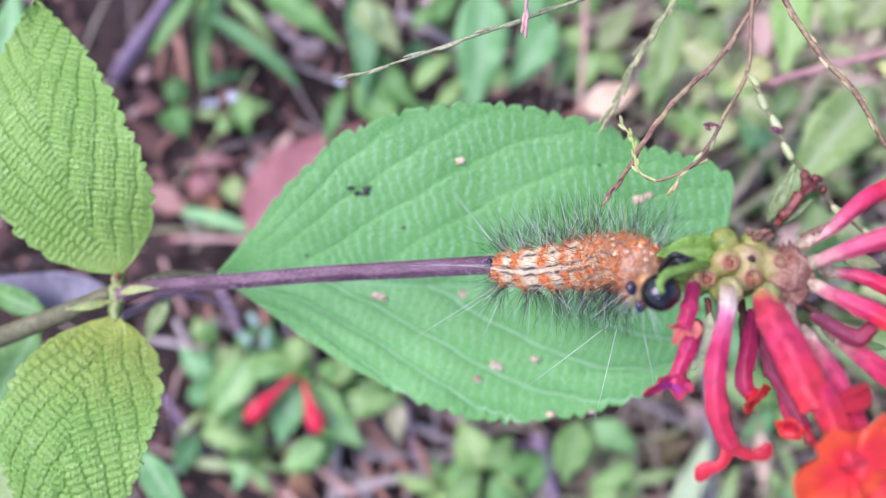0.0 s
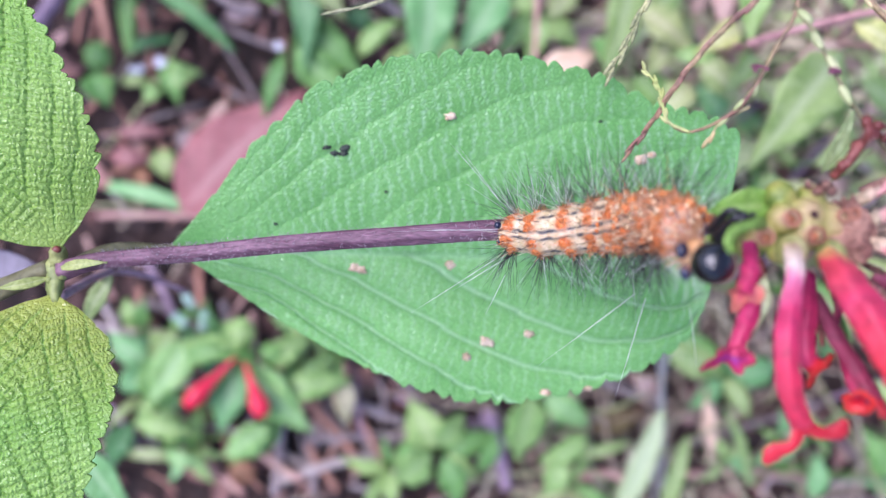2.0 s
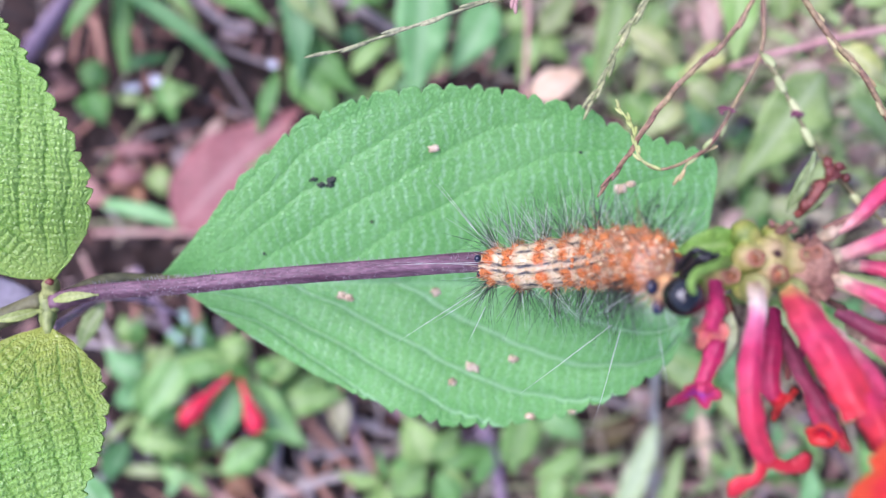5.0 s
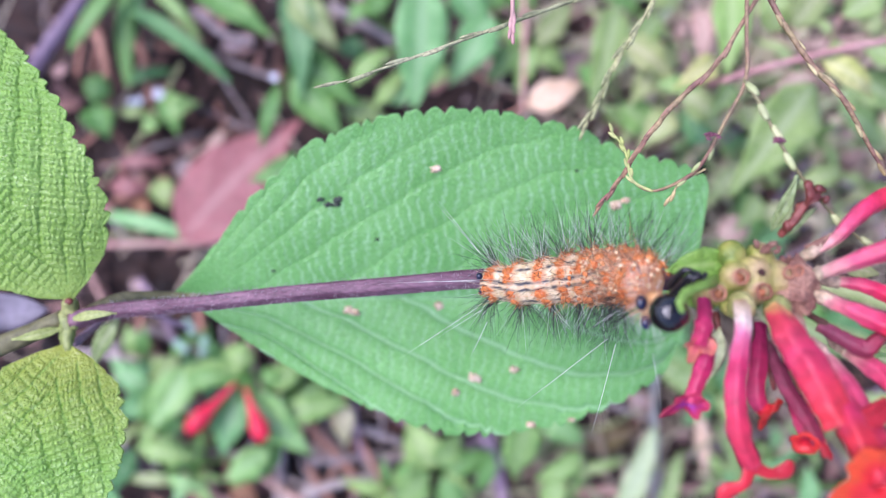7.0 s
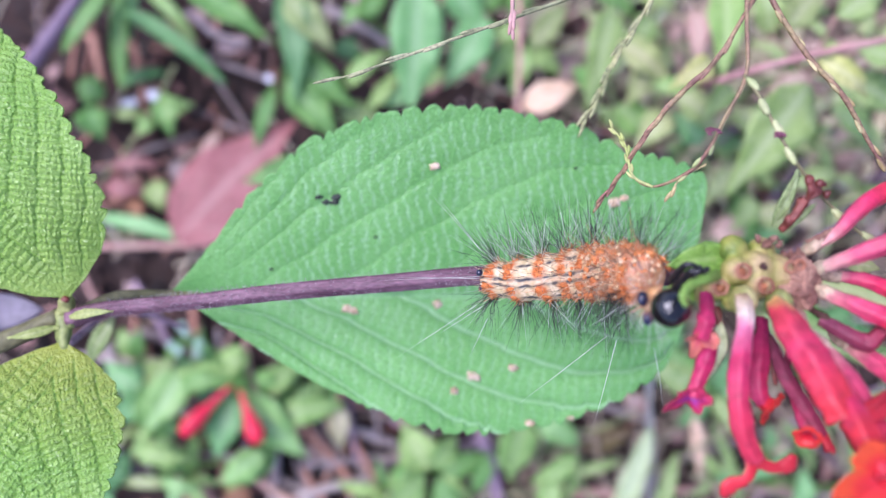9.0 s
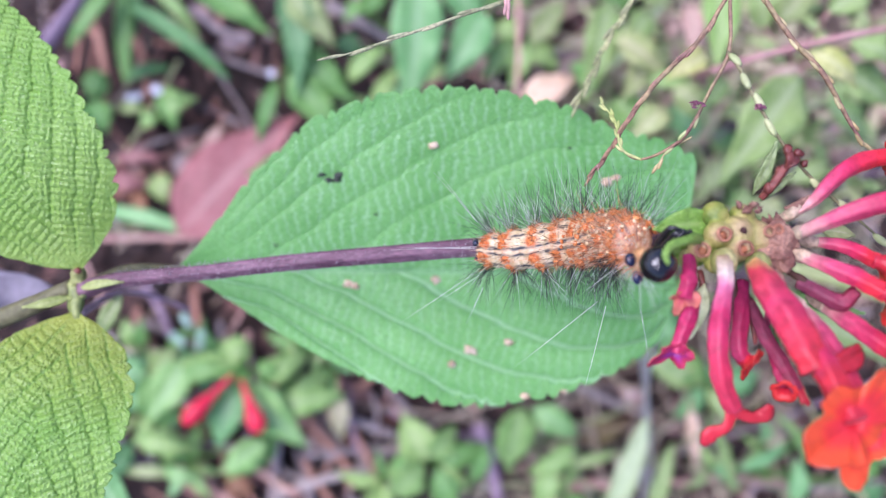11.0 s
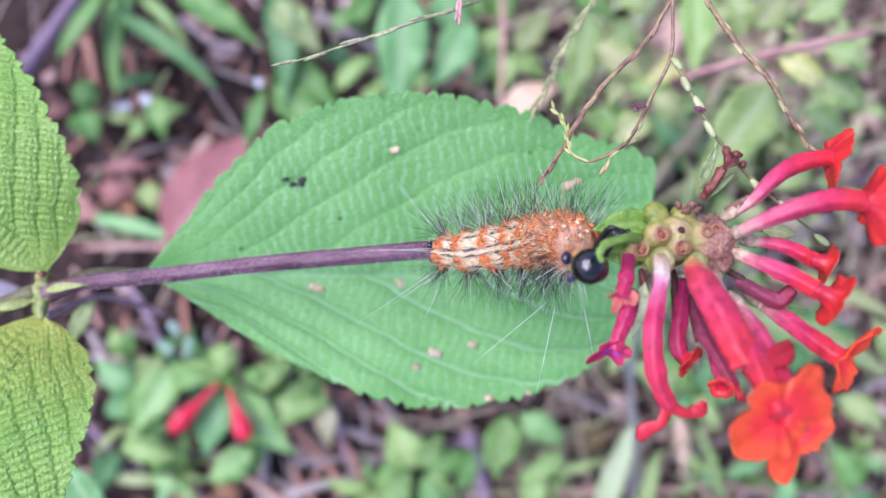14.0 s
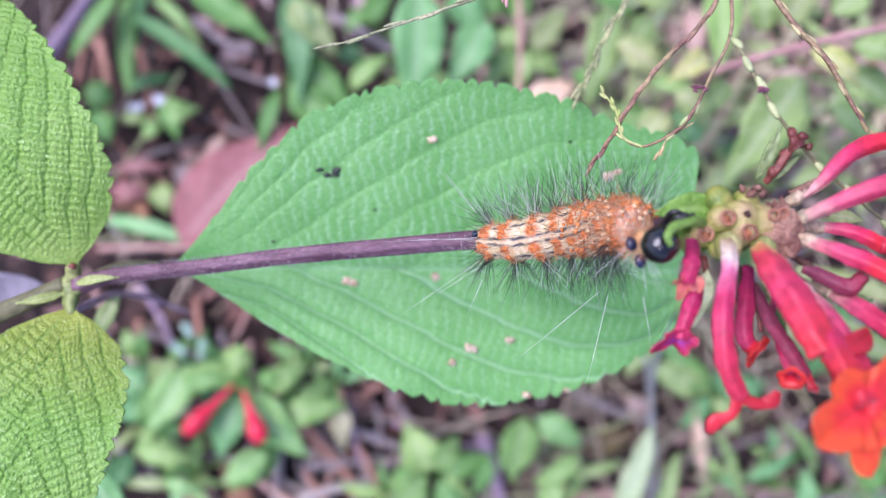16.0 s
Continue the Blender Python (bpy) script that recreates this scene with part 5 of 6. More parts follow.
    # long single white hairs
    for root, tip in (((10.9, 5.4, 307.0), (3.9, 13.1, 306.0)), ((11.2, 5.1, 307.0), (4.6, 12.7, 308.0)), ((11.2, 1.6, 306.0), (-3.3, 0.7, 304.0)), ((11.2, 1.3, 306.0), (-0.7, 1.2, 305.0)), ((11.1, -2.4, 304.0), (-0.5, -10.7, 300.0)),
                      ((11.6, -2.8, 304.0), (5.3, -7.2, 301.0)), ((12.6, -4.4, 304.0), (10.4, -10.5, 300.0)), ((27.6, -5.9, 313.0), (16.2, -17.0, 305.0)), ((28.4, -6.5, 314.0), (27.3, -21.7, 305.0)), ((29.8, -6.8, 324.0), (32.5, -14.7, 320.0)),
                      ((26.4, 7.2, 320.0), (23.2, 11.3, 326.0)), ((20.9, 6.6, 316.0), (18.8, 11.2, 320.0))):
        part("long_hair", strand_hair(root, tip, 0.046, 0.3), M_PALEHAIR, bug, "long white hair")
    # clasping legs by the mouth
    for pts in ([(30.9, 0.3, 327.5), (31.2, 1.5, 329.5), (31.5, 2.3, 331.0), (33.0, 2.0, 331.0)], [(31.2, -0.2, 327.5), (31.6, 1.0, 329.5), (31.8, 2.1, 331.5), (33.0, 2.5, 331.3)], [(30.9, 1.2, 326.5), (31.1, 2.4, 328.5), (31.4, 3.0, 330.0), (32.7, 2.7, 330.0)]):
        leg = part("leg", sweep(pts, [0.5, 0.44, 0.33, 0.18], 14, 9, 0.03), M_LEG, bug, "black jointed clasping leg")
        part("claw", lump(pts[-1], (0.35, 0.3, 0.4), 5, 8), M_LEG, leg)
    # collar and head: they turn while the animal feeds
    neck = np.array((27.6, -1.1, 329.5))
    skull = np.array((28.3, -1.9, 333.0))
    collar = part("collar", join([lump(neck + (0.5, -0.2, -0.5), (1.35, 1.8, 1.4), 12, 20, 0.03)]), M_COLLAR, bug, "orange collar behind the head", pivot=neck)
    for p in ((26.0, -1.0, 330.5), (26.9, -3.1, 329.8)):
        part("collar_spot", lump(np.array(p) + (0.0, 0, 0.35), (0.66, 0.82, 0.5), 10, 16, 0.03), M_BLUEDOT, collar, "blue-black spot")
    ruff = []
    for _ in range(80):
        d = rng.normal(0, 1, 3) * (1, 1.3, 0.8)
        d /= np.linalg.norm(d)
        if d[0] > 0.35:
            continue
        root = neck + d * 1.7
        ruff.append(strand_hair(root, root + (d + (0, -0.35, 0.2)) * rng.uniform(1.5, 4.5), 0.02, 0.0))
    part("ruff", join(ruff), M_PALEHAIR, collar, "pale hair ruff")
    tuft = []
    for _ in range(170):
        d = rng.normal(0, 1, 3) * (1, 1.2, 1) + (-0.6, 0.3, 0.7)
        d /= np.linalg.norm(d)
        root = neck + d * 1.7
        tuft.append(strand_hair(root, root + (d + (-0.5, -0.2, 0)) * rng.uniform(0.5, 1.4), 0.035, 0.0))
    part("rusty_ruff", join(tuft), M_RUSTHAIR, collar, "rusty hair ruff")
    face = part("head", join([lump(skull + (0.0, 0.0, 0), (2.1, 2.12, 1.95), 30, 44), lump(skull + (0.95, -0.15, -0.45), (1.5, 1.65, 1.5), 20, 30)]), M_HEAD, bug, "glossy black round head", pivot=neck)
    part("mouthparts", join([lump(skull + (2.0, 0.5, -1.0), (0.6, 0.7, 0.5), 7, 10), lump(skull + (1.9, -0.8, -1.0), (0.55, 0.6, 0.5), 7, 10)]), M_LEG, face, "dark mouthparts")
    return bug, collar, face, moving


bug, collar, face, front_segments = caterpillar()


# ---- grass flower spikes over the leaf ----
def grass_spike(points, radii, stalk_mat, bead_mat, label, beads, size, spread=0.5, start=0.05, stop=0.97, slim=0.3, root=None):
    spike = thing("grass_spike", points[0], label, "grass")
    part("stalk", sweep(points, radii, 60, 8, 0.03), stalk_mat, spike)
    if root:
        first = np.array(points[0])
        foot = np.array((*root, -5.0))
        part("culm", sweep([foot, foot * 0.55 + first * 0.45 + (0, 8, 15), first], [0.9, 0.7, radii[0]], 24, 8), stalk_mat, spike)
    line = curve(points, 200)
    t, side, top = frames_along(line)
    for i in range(beads):
        k = int(np.clip((start + (stop - start) * (i + rng.uniform(-0.2, 0.2)) / max(1, beads - 1)) * 199, 0, 199))
        sgn = 1 if i % 2 else -1
        d = t[k] + side[k] * sgn * spread * 0.35 + top[k] * 0.1
        d /= np.linalg.norm(d)
        c = line[k] + side[k] * sgn * size * spread * 0.55 + d * size * 0.5
        m = Vector(d).to_track_quat("X", "Z").to_matrix()
        part("spikelet", lump(c, (size, size * slim, size * slim * 0.9), 7, 8, 0.05, m), bead_mat, spike)
    return spike


def spikes():
    g = grass_spike
    g([(28.6, 44.8, 305.0), (15.0, 38.3, 308.0), (7.3, 34.5, 310.0), (-2.4, 30.2, 311.0), (-9.9, 27.3, 311.0)], [0.3, 0.28, 0.25, 0.2, 0.08], M_STRAWSTRAND, M_STRAWSTRAND, "pale straw-coloured grass spike with close husks", 8, 2.1, 0.16, slim=0.13, root=(70, 215))
    g([(42.1, 55.1, 300.0), (37.8, 44.5, 297.0), (34.1, 38.2, 295.0), (31.7, 31.9, 293.0), (29.2, 27.1, 292.0)], [0.3, 0.27, 0.27, 0.22, 0.1], M_OLIVESPIKE, M_OLIVESPIKE, "olive grass spike with close husks", 13, 1.9, 0.28, slim=0.18, root=(90, 225))
    g([(49.0, 46.2, 320.0), (41.7, 34.6, 322.0), (38.6, 29.2, 321.0), (34.6, 24.9, 318.0), (31.5, 20.3, 315.0), (29.3, 15.4, 311.0), (27.1, 11.8, 308.0)], [0.3, 0.28, 0.29, 0.33, 0.32, 0.24, 0.1], M_STRAND, M_STRAND, "purple-brown grass spike with close husks", 15, 1.5, 0.16, 0.25, slim=0.17, root=(100, 215))
    g([(43.2, 45.8, 320.0), (41.7, 34.0, 323.0), (41.1, 26.7, 324.0), (39.0, 21.6, 323.0), (37.5, 17.5, 321.0), (35.9, 15.2, 319.0), (32.5, 13.7, 316.0), (30.3, 15.5, 314.0), (30.0, 19.8, 312.0), (28.4, 23.0, 310.0)], [0.3, 0.27, 0.26, 0.24, 0.26, 0.26, 0.17, 0.15, 0.16, 0.1], M_STRAND, M_SEED, "hooked brown grass spike with few seeds", 3, 0.95, 0.4, 0.42, 0.56, root=(96, 222))
    g([(32.4, 13.6, 316.2), (30.3, 15.4, 314.2), (29.9, 19.7, 312.2), (28.4, 22.9, 310.2)], [0.2, 0.2, 0.2, 0.1], M_TIP, M_TIP, "thin yellowish hooked grass tip", 8, 0.8, 0.5, 0.3)
    g([(40.9, 26.6, 324.0), (42.0, 23.1, 326.0), (43.4, 19.2, 327.0), (46.3, 14.7, 327.0), (50.5, 10.7, 326.0), (55.6, 7.0, 325.0), (62.9, 2.6, 323.0)], [0.22, 0.23, 0.23, 0.23, 0.22, 0.2, 0.14], M_OLIVE, M_SEED, "drooping grass spike with plump pale seeds", 8, 1.4, 0.2, slim=0.36)
    g([(44.2, 45.3, 318.0), (48.7, 36.9, 318.0), (53.2, 30.6, 318.0), (57.3, 26.4, 318.0), (61.9, 19.9, 317.0), (65.0, 16.6, 316.0)], [0.34, 0.36, 0.38, 0.36, 0.28, 0.12], M_STRAND, M_HUSK, "brown grass spike with flat husks", 11, 1.2, 0.36, 0.12, slim=0.24, root=(110, 218))
    g([(14.0, 43.0, 312.0), (14.1, 37.9, 312.0), (14.0, 34.9, 312.0)], [0.3, 0.3, 0.2], M_ROSESTEM, M_ROSESTEM, "short pinkish grass tip with husks", 5, 1.0, 0.3, 0.5, root=(40, 220))
    g([(37.9, 16.2, 320.0), (35.4, 14.6, 318.0), (34.4, 12.6, 317.0)], [0.15, 0.15, 0.1], M_HUSK, M_HUSK, "small tan husk on a thread", 2, 0.9, 0.2, 0.8)
    for p in ((36.8, 19.6, 324.0), (43.2, 18.5, 328.0)):
        lone("grass_floret", join([lump(np.array(p) + rng.normal(0, 0.28, 3) * (1.4, 0.7, 1), (0.36, 0.17, 0.2), 5, 7, 0.25) for _ in range(9)]), M_FLORET, p, "tiny purple floret on grass spike", "floret", "grass florets")


spikes()


# ---- weeds, fallen leaves and twigs on the ground ----
def weed(base, label, leaves, stem_mat=M_WEED, stem_r=1.2, category="weed"):
    """A low plant: a short stem and leaves given by base, tip, width, outline and skin."""
    plant = thing("weed", (base[0], base[1], -4), label, category, "low weeds on the ground")
    top_z = max(l[0][2] for l in leaves)
    part("stem", sweep([(base[0], base[1], -4), (base[0] + 2, base[1] + 1, top_z * 0.5), base], [stem_r, stem_r, stem_r * 0.7], 10, 8), stem_mat, plant)
    for b, t, width, kind, mat in leaves:
        part("leaf", simple_leaf(b, t, width, kind, 4, n=18, m=7, roll=rng.uniform(-0.25, 0.25)), mat, plant, thick=0.3)
        part("leaf_stalk", sweep([base, (np.array(base) + np.array(b)) / 2 + (0, 0, 2), b], [0.6, 0.5, 0.5], 6, 6), stem_mat, plant)
    return plant


def twig(points, r, mat, label, category="twig"):
    shape = sweep(points, [r, r * 0.95, r * 0.8], 22, 8, 0.06)
    return lone("twig", shape, mat, points[0], label, category, "twigs on the ground")


def fallen(b, t, width, kind, mat, label):
    leaf = thing("fallen_leaf", b, label, "leaf", "fallen leaves")
    part("blade", simple_leaf(b, t, width, kind, 4, 0.1, n=30, m=13, wavy=0.05), mat, leaf, thick=0.3)
    b, t = np.array(b), np.array(t)
    back = (b - t) / np.linalg.norm(b - t)
    part("leaf_stalk", sweep([b - back * 2, b + back * 5 + (0, 0, 1.0), b + back * 9 - (0, 0, 1.0)], [0.8, 0.7, 0.5], 8, 6), M_REDTWIG, leaf)


def filler(x0, x1, y0, y1, z, mats, label, plants, leaves):
    """Low leafy weeds spread over a stretch of ground."""
    for _ in range(plants):
        at = np.array((rng.uniform(x0, x1), rng.uniform(y0, y1), z * rng.uniform(0.5, 1.0)))
        rows = []
        for i in range(leaves):
            a = 6.28 * i / leaves + rng.uniform(-0.4, 0.4)
            d = np.array((math.cos(a), math.sin(a), rng.uniform(-0.3, 0.35)))
            b = at + d * rng.uniform(1, 5)
            rows.append((b, b + d * rng.uniform(18, 34), rng.uniform(8, 17), ("lance", "ovate", "ovate")[rng.integers(0, 3)], mats[rng.integers(0, len(mats))]))
        weed(tuple(at), label, rows)


def sprig(at, mats, label, leaves, size):
    """A small weed of narrow pointed leaves round its top."""
    at, rows = np.array(at, float), []
    for i in range(leaves):
        a = 6.28 * i / leaves + rng.uniform(-0.5, 0.5)
        d = np.array((math.cos(a), math.sin(a), rng.uniform(-0.35, 0.3)))
        b = at + d * 1.5 + (0, 0, rng.uniform(-4, 2))
        rows.append((b, b + d * rng.uniform(12, 28) * size, rng.uniform(5, 11) * size, ("lance", "ovate")[rng.integers(0, 2)], mats[rng.integers(0, len(mats))]))
    weed(tuple(at), label, rows, stem_r=0.8)


def dry_grass():
    """Straw lying among the weeds."""
    shapes = []
    for _ in range(700):
        x, y = rng.uniform(50, 330), rng.uniform(-230, 230)
        if rng.uniform() < 0.07:
            x = rng.uniform(-300, 20)
        a, l = rng.uniform(0, 6.28), rng.uniform(25, 80)
        b = np.array((x, y, rng.uniform(-2, 24)))
        t = b + np.array((math.cos(a), math.sin(a), rng.uniform(-0.1, 0.15))) * l
        shapes.append(sweep([b, (b + t) / 2 + rng.normal(0, 2.5, 3), t], [rng.uniform(0.4, 1.1), 0.7, 0.3], 7, 5))
    lone("dry_grass", join(shapes), M_STRAW, (60, 0, 0), "tangled pale and mauve dry grass stems on soil", "grass", kind="stuff")


def undergrowth():
    L, O, G = "lance", "ovate", "grass"
    weed((-141.2, 157.6, 20.0), "tuft of green grass blades on soil", [((-130.7, 132.8, 40.0), (-81.3, 97.7, 40.0), 9, G, M_DEEP), ((-136.7, 143.3, 34.0), (-135.4, 96.0, 28.0), 9, G, M_WEED), ((-139.2, 141.5, 45.0), (-160.2, 110.3, 40.0), 9, G, M_WEED),
         ((-126.0, 149.0, 25.0), (-101.4, 123.9, 22.0), 7, G, M_LIME), ((-140.7, 103.7, 14.0), (-118.1, 110.7, 14.0), 7, G, M_DEEP), ((-130.5, 148.2, 30.0), (-133.3, 120.4, 26.0), 8, G, M_DEEP)])
    weed((-153.4, 85.7, 16.0), "small green weed with toothed leaves", [((-146.7, 95.3, 20.0), (-160.9, 100.5, 20.0), 15, O, M_WEED), ((-152.7, 88.7, 22.0), (-145.6, 72.0, 20.0), 17, O, M_WEED)])
    weed((-118.0, 87.2, 16.0), "small bright green weed with pale buds", [((-120.4, 85.7, 22.0), (-101.0, 92.1, 22.0), 13, O, M_LIME), ((-116.7, 97.5, 22.0), (-112.1, 74.8, 20.0), 13, O, M_WEED), ((-120.3, 82.8, 22.0), (-129.0, 75.6, 20.0), 9, L, M_LIME), ((-144.2, 86.6, 14.0), (-127.1, 87.3, 14.0), 6, L, M_GREY)])
    weed((-51.4, 118.9, 25.0), "broad-leaved green weed on soil", [((-52.2, 145.7, 60.0), (-46.3, 85.1, 55.0), 17, O, M_DEEP), ((-103.0, 147.8, 45.0), (-59.5, 119.2, 45.0), 17, O, M_WEED), ((-51.6, 135.4, 62.0), (-28.3, 110.9, 58.0), 17, O, M_PALE), ((-51.0, 112.4, 50.0), (-17.9, 88.0, 46.0), 20, O, M_WEED),
         ((-51.9, 98.5, 50.0), (-25.1, 70.5, 44.0), 18, O, M_WEED), ((-57.0, 98.0, 46.0), (-66.2, 66.5, 42.0), 8, L, M_WEED), ((-29.6, 124.2, 30.0), (-14.9, 115.5, 30.0), 12, O, M_DEEP), ((-27.1, 89.2, 30.0), (-4.0, 85.8, 30.0), 14, O, M_GREY)])
    weed((6.7, 124.7, 25.0), "upright pale green weed on soil", [((9.0, 138.6, 85.0), (6.7, 79.2, 78.0), 25, L, M_TEAL), ((-23.2, 98.4, 45.0), (-1.6, 118.4, 45.0), 10, O, M_LIME), ((-12.0, 88.9, 40.0), (2.4, 109.5, 40.0), 8, L, M_LIME), ((-5.7, 94.7, 35.0), (10.0, 97.7, 35.0), 9, O, M_TEAL),
         ((-16.7, 136.0, 40.0), (-3.0, 151.2, 40.0), 13, O, M_WEED), ((23.6, 112.0, 40.0), (16.8, 100.1, 40.0), 10, O, M_LIME), ((-17.0, 143.6, 35.0), (-26.7, 131.4, 35.0), 10, O, M_WEED)])
    weed((48.2, 135.8, 25.0), "bluish green weed with broad leaves", [((40.9, 126.0, 75.0), (23.1, 93.7, 70.0), 20, O, M_TEAL), ((25.9, 140.5, 70.0), (39.6, 119.8, 70.0), 20, O, M_TEAL), ((48.6, 145.9, 60.0), (36.6, 131.4, 60.0), 14, O, M_WEED)])
    weed((69.4, 129.3, 25.0), "bright green weed with cut leaves", [((59.1, 119.3, 58.0), (43.8, 100.9, 52.0), 12, L, M_LIME), ((63.3, 116.8, 58.0), (82.1, 107.7, 52.0), 12, L, M_LIME), ((61.8, 122.3, 58.0), (45.8, 124.2, 54.0), 11, L, M_LIME), ((64.3, 117.6, 60.0), (58.1, 96.5, 50.0), 11, L, M_LIME), ((65.3, 117.0, 62.0), (83.3, 140.8, 60.0), 13, O, M_PALE), ((55.2, 137.0, 55.0), (64.7, 151.7, 55.0), 14, O, M_WEED)])
    weed((104.8, 118.7, 40.0), "greyish green broad-leaved low weed", [((83.5, 112.4, 130.0), (74.2, 69.7, 125.0), 15, O, M_GREY), ((85.0, 96.2, 135.0), (107.1, 81.0, 130.0), 14, O, M_PALE), ((102.5, 112.6, 120.0), (91.0, 95.8, 120.0), 12, O, M_GREY), ((103.2, 94.8, 125.0), (92.3, 75.0, 120.0), 13, O, M_PALE), ((81.8, 129.7, 110.0), (98.9, 116.1, 110.0), 14, O, M_WEED),
         ((92.0, 77.5, 110.0), (108.3, 64.9, 105.0), 15, O, M_LIME), ((97.7, 124.1, 120.0), (111.9, 115.5, 120.0), 12, O, M_GREY), ((90.5, 87.4, 90.0), (77.7, 99.5, 90.0), 14, O, M_WEED)])
    weed((128.2, 91.1, 110.0), "pale variegated leafy weed", [((94.8, 77.0, 145.0), (112.6, 76.1, 145.0), 7, O, M_LIME), ((107.6, 103.9, 150.0), (107.9, 83.3, 150.0), 9, O, M_TANPINK), ((105.7, 101.9, 180.0), (104.6, 69.1, 180.0), 13, O, M_LIME), ((102.4, 72.2, 150.0), (117.9, 59.4, 145.0), 12, O, M_PALE), ((102.1, 68.4, 140.0), (90.9, 55.0, 135.0), 12, O, M_PALE),
         ((116.8, 74.3, 160.0), (108.8, 62.0, 155.0), 9, O, M_GREY), ((119.6, 59.2, 130.0), (108.2, 71.0, 130.0), 12, O, M_TEAL), ((128.5, 71.7, 140.0), (135.2, 59.0, 140.0), 12, O, M_PALE), ((94.6, 70.2, 196.0), (82.2, 62.1, 192.0), 8, O, M_YELLOW)], M_PINKSTEM, 1.2)
    weed((143.7, 79.6, 160.0), "pink-stemmed weed with broad pointed leaves", [((119.6, 61.9, 205.0), (98.0, 28.9, 196.0), 19, O, M_GREY), ((107.2, 60.6, 230.0), (122.8, 52.4, 226.0), 7, O, M_YELLOW), ((107.8, 60.7, 230.0), (111.2, 66.8, 228.0), 4, O, M_PALE), ((125.9, 89.5, 170.0), (120.0, 104.9, 170.0), 12, O, M_GREY), ((126.4, 87.9, 180.0), (138.0, 101.8, 180.0), 12, O, M_PALE), ((141.0, 68.9, 190.0), (161.3, 60.2, 185.0), 12, O, M_GREY),
         ((138.2, 74.5, 200.0), (152.4, 68.3, 200.0), 11, O, M_GREY), ((120.6, 67.1, 180.0), (132.9, 69.9, 185.0), 6, O, M_TANPINK), ((137.5, 88.6, 190.0), (152.5, 98.5, 190.0), 12, O, M_GREY), ((160.3, 70.6, 150.0), (183.5, 58.7, 140.0), 12, L, M_GREY)], M_PINKSTEM, 1.4)
    twig([(182.8, 120.0, -4.0), (130.7, 87.6, 110.0), (85.9, 58.5, 212.0), (92.0, 58.9, 225.0), (106.3, 61.9, 232.0), (127.6, 66.0, 238.0)], 1.15, M_ROSESTEM, "long rose-pink weed stem with leaves")
    weed((160.2, 50.9, 80.0), "thin pale weed in the shade", [((131.1, 49.6, 130.0), (121.9, 36.6, 125.0), 10, O, M_PALE), ((145.3, 40.3, 120.0), (138.2, 26.7, 115.0), 10, O, M_GREY), ((152.8, 37.0, 110.0), (170.4, 26.0, 105.0), 12, O, M_PALE), ((167.6, 47.0, 110.0), (187.6, 54.9, 110.0), 10, L, M_GREY), ((137.8, 25.4, 100.0), (152.9, 33.2, 100.0), 12, O, M_TANPINK), ((187.7, 69.4, 110.0), (209.9, 63.0, 110.0), 10, L, M_PALE)])
    # fallen leaves
    fallen((-105.7, 20.6, 30.0), (-46.0, 82.1, 42.0), 42, O, M_DEADPINK, "fallen dry reddish pink leaf on soil")
    fallen((51.7, 74.3, 116.0), (74.0, 84.4, 118.0), 13, O, M_TAN, "curled pale tan dry leaf on weeds")
    fallen((-21.9, -56.6, 40.0), (-20.2, -79.5, 36.0), 11, O, M_STRAWLEAF, "small straw-coloured dry leaf on soil")
    fallen((-142.3, 59.4, 20.0), (-116.3, 60.9, 20.0), 8, L, M_DEADPINK, "narrow rusty dry leaf on soil")
    fallen((-146.0, 48.8, 16.0), (-126.2, 47.1, 16.0), 10, L, M_DEADPINK, "narrow rusty dry leaf on soil")
    fallen((-68.1, -112.6, 12.0), (-81.3, -101.2, 12.0), 13, O, M_RUST, "rusty curled dry leaf on soil")
    fallen((-121.1, 53.3, 15.0), (-116.1, 37.3, 15.0), 13, O, M_GREY, "yellowing fallen leaf on soil")
    fallen((-87.8, 77.9, 28.0), (-93.4, 58.1, 28.0), 7, L, M_TANPINK, "narrow rusty dry leaf on soil")
    fallen((106.6, -81.7, 10.0), (136.0, -72.5, 10.0), 14, O, M_MOSS, "mossy brown dry leaf on soil")
    fallen((155.7, -59.8, 40.0), (158.7, -89.3, 40.0), 8, L, M_TAN, "narrow tan dry leaf on soil")
    fallen((-133.7, 46.2, 10.0), (-128.7, 30.0, 10.0), 8, L, M_RUST, "narrow rusty dry leaf on soil")
    fallen((-115.5, 57.2, 10.0), (-102.7, 62.2, 10.0), 9, O, M_TWIG, "grey withered leaf on soil")
    fallen((-40.0, 59.5, 48.0), (-70.8, 50.0, 46.0), 15, "ovate", M_WEED, "green leaf lying over dry leaf")
    fallen((-143.7, 32.7, 24.0), (-93.8, 20.5, 28.0), 8, "grass", M_TEAL, "pale green grass blade on soil")
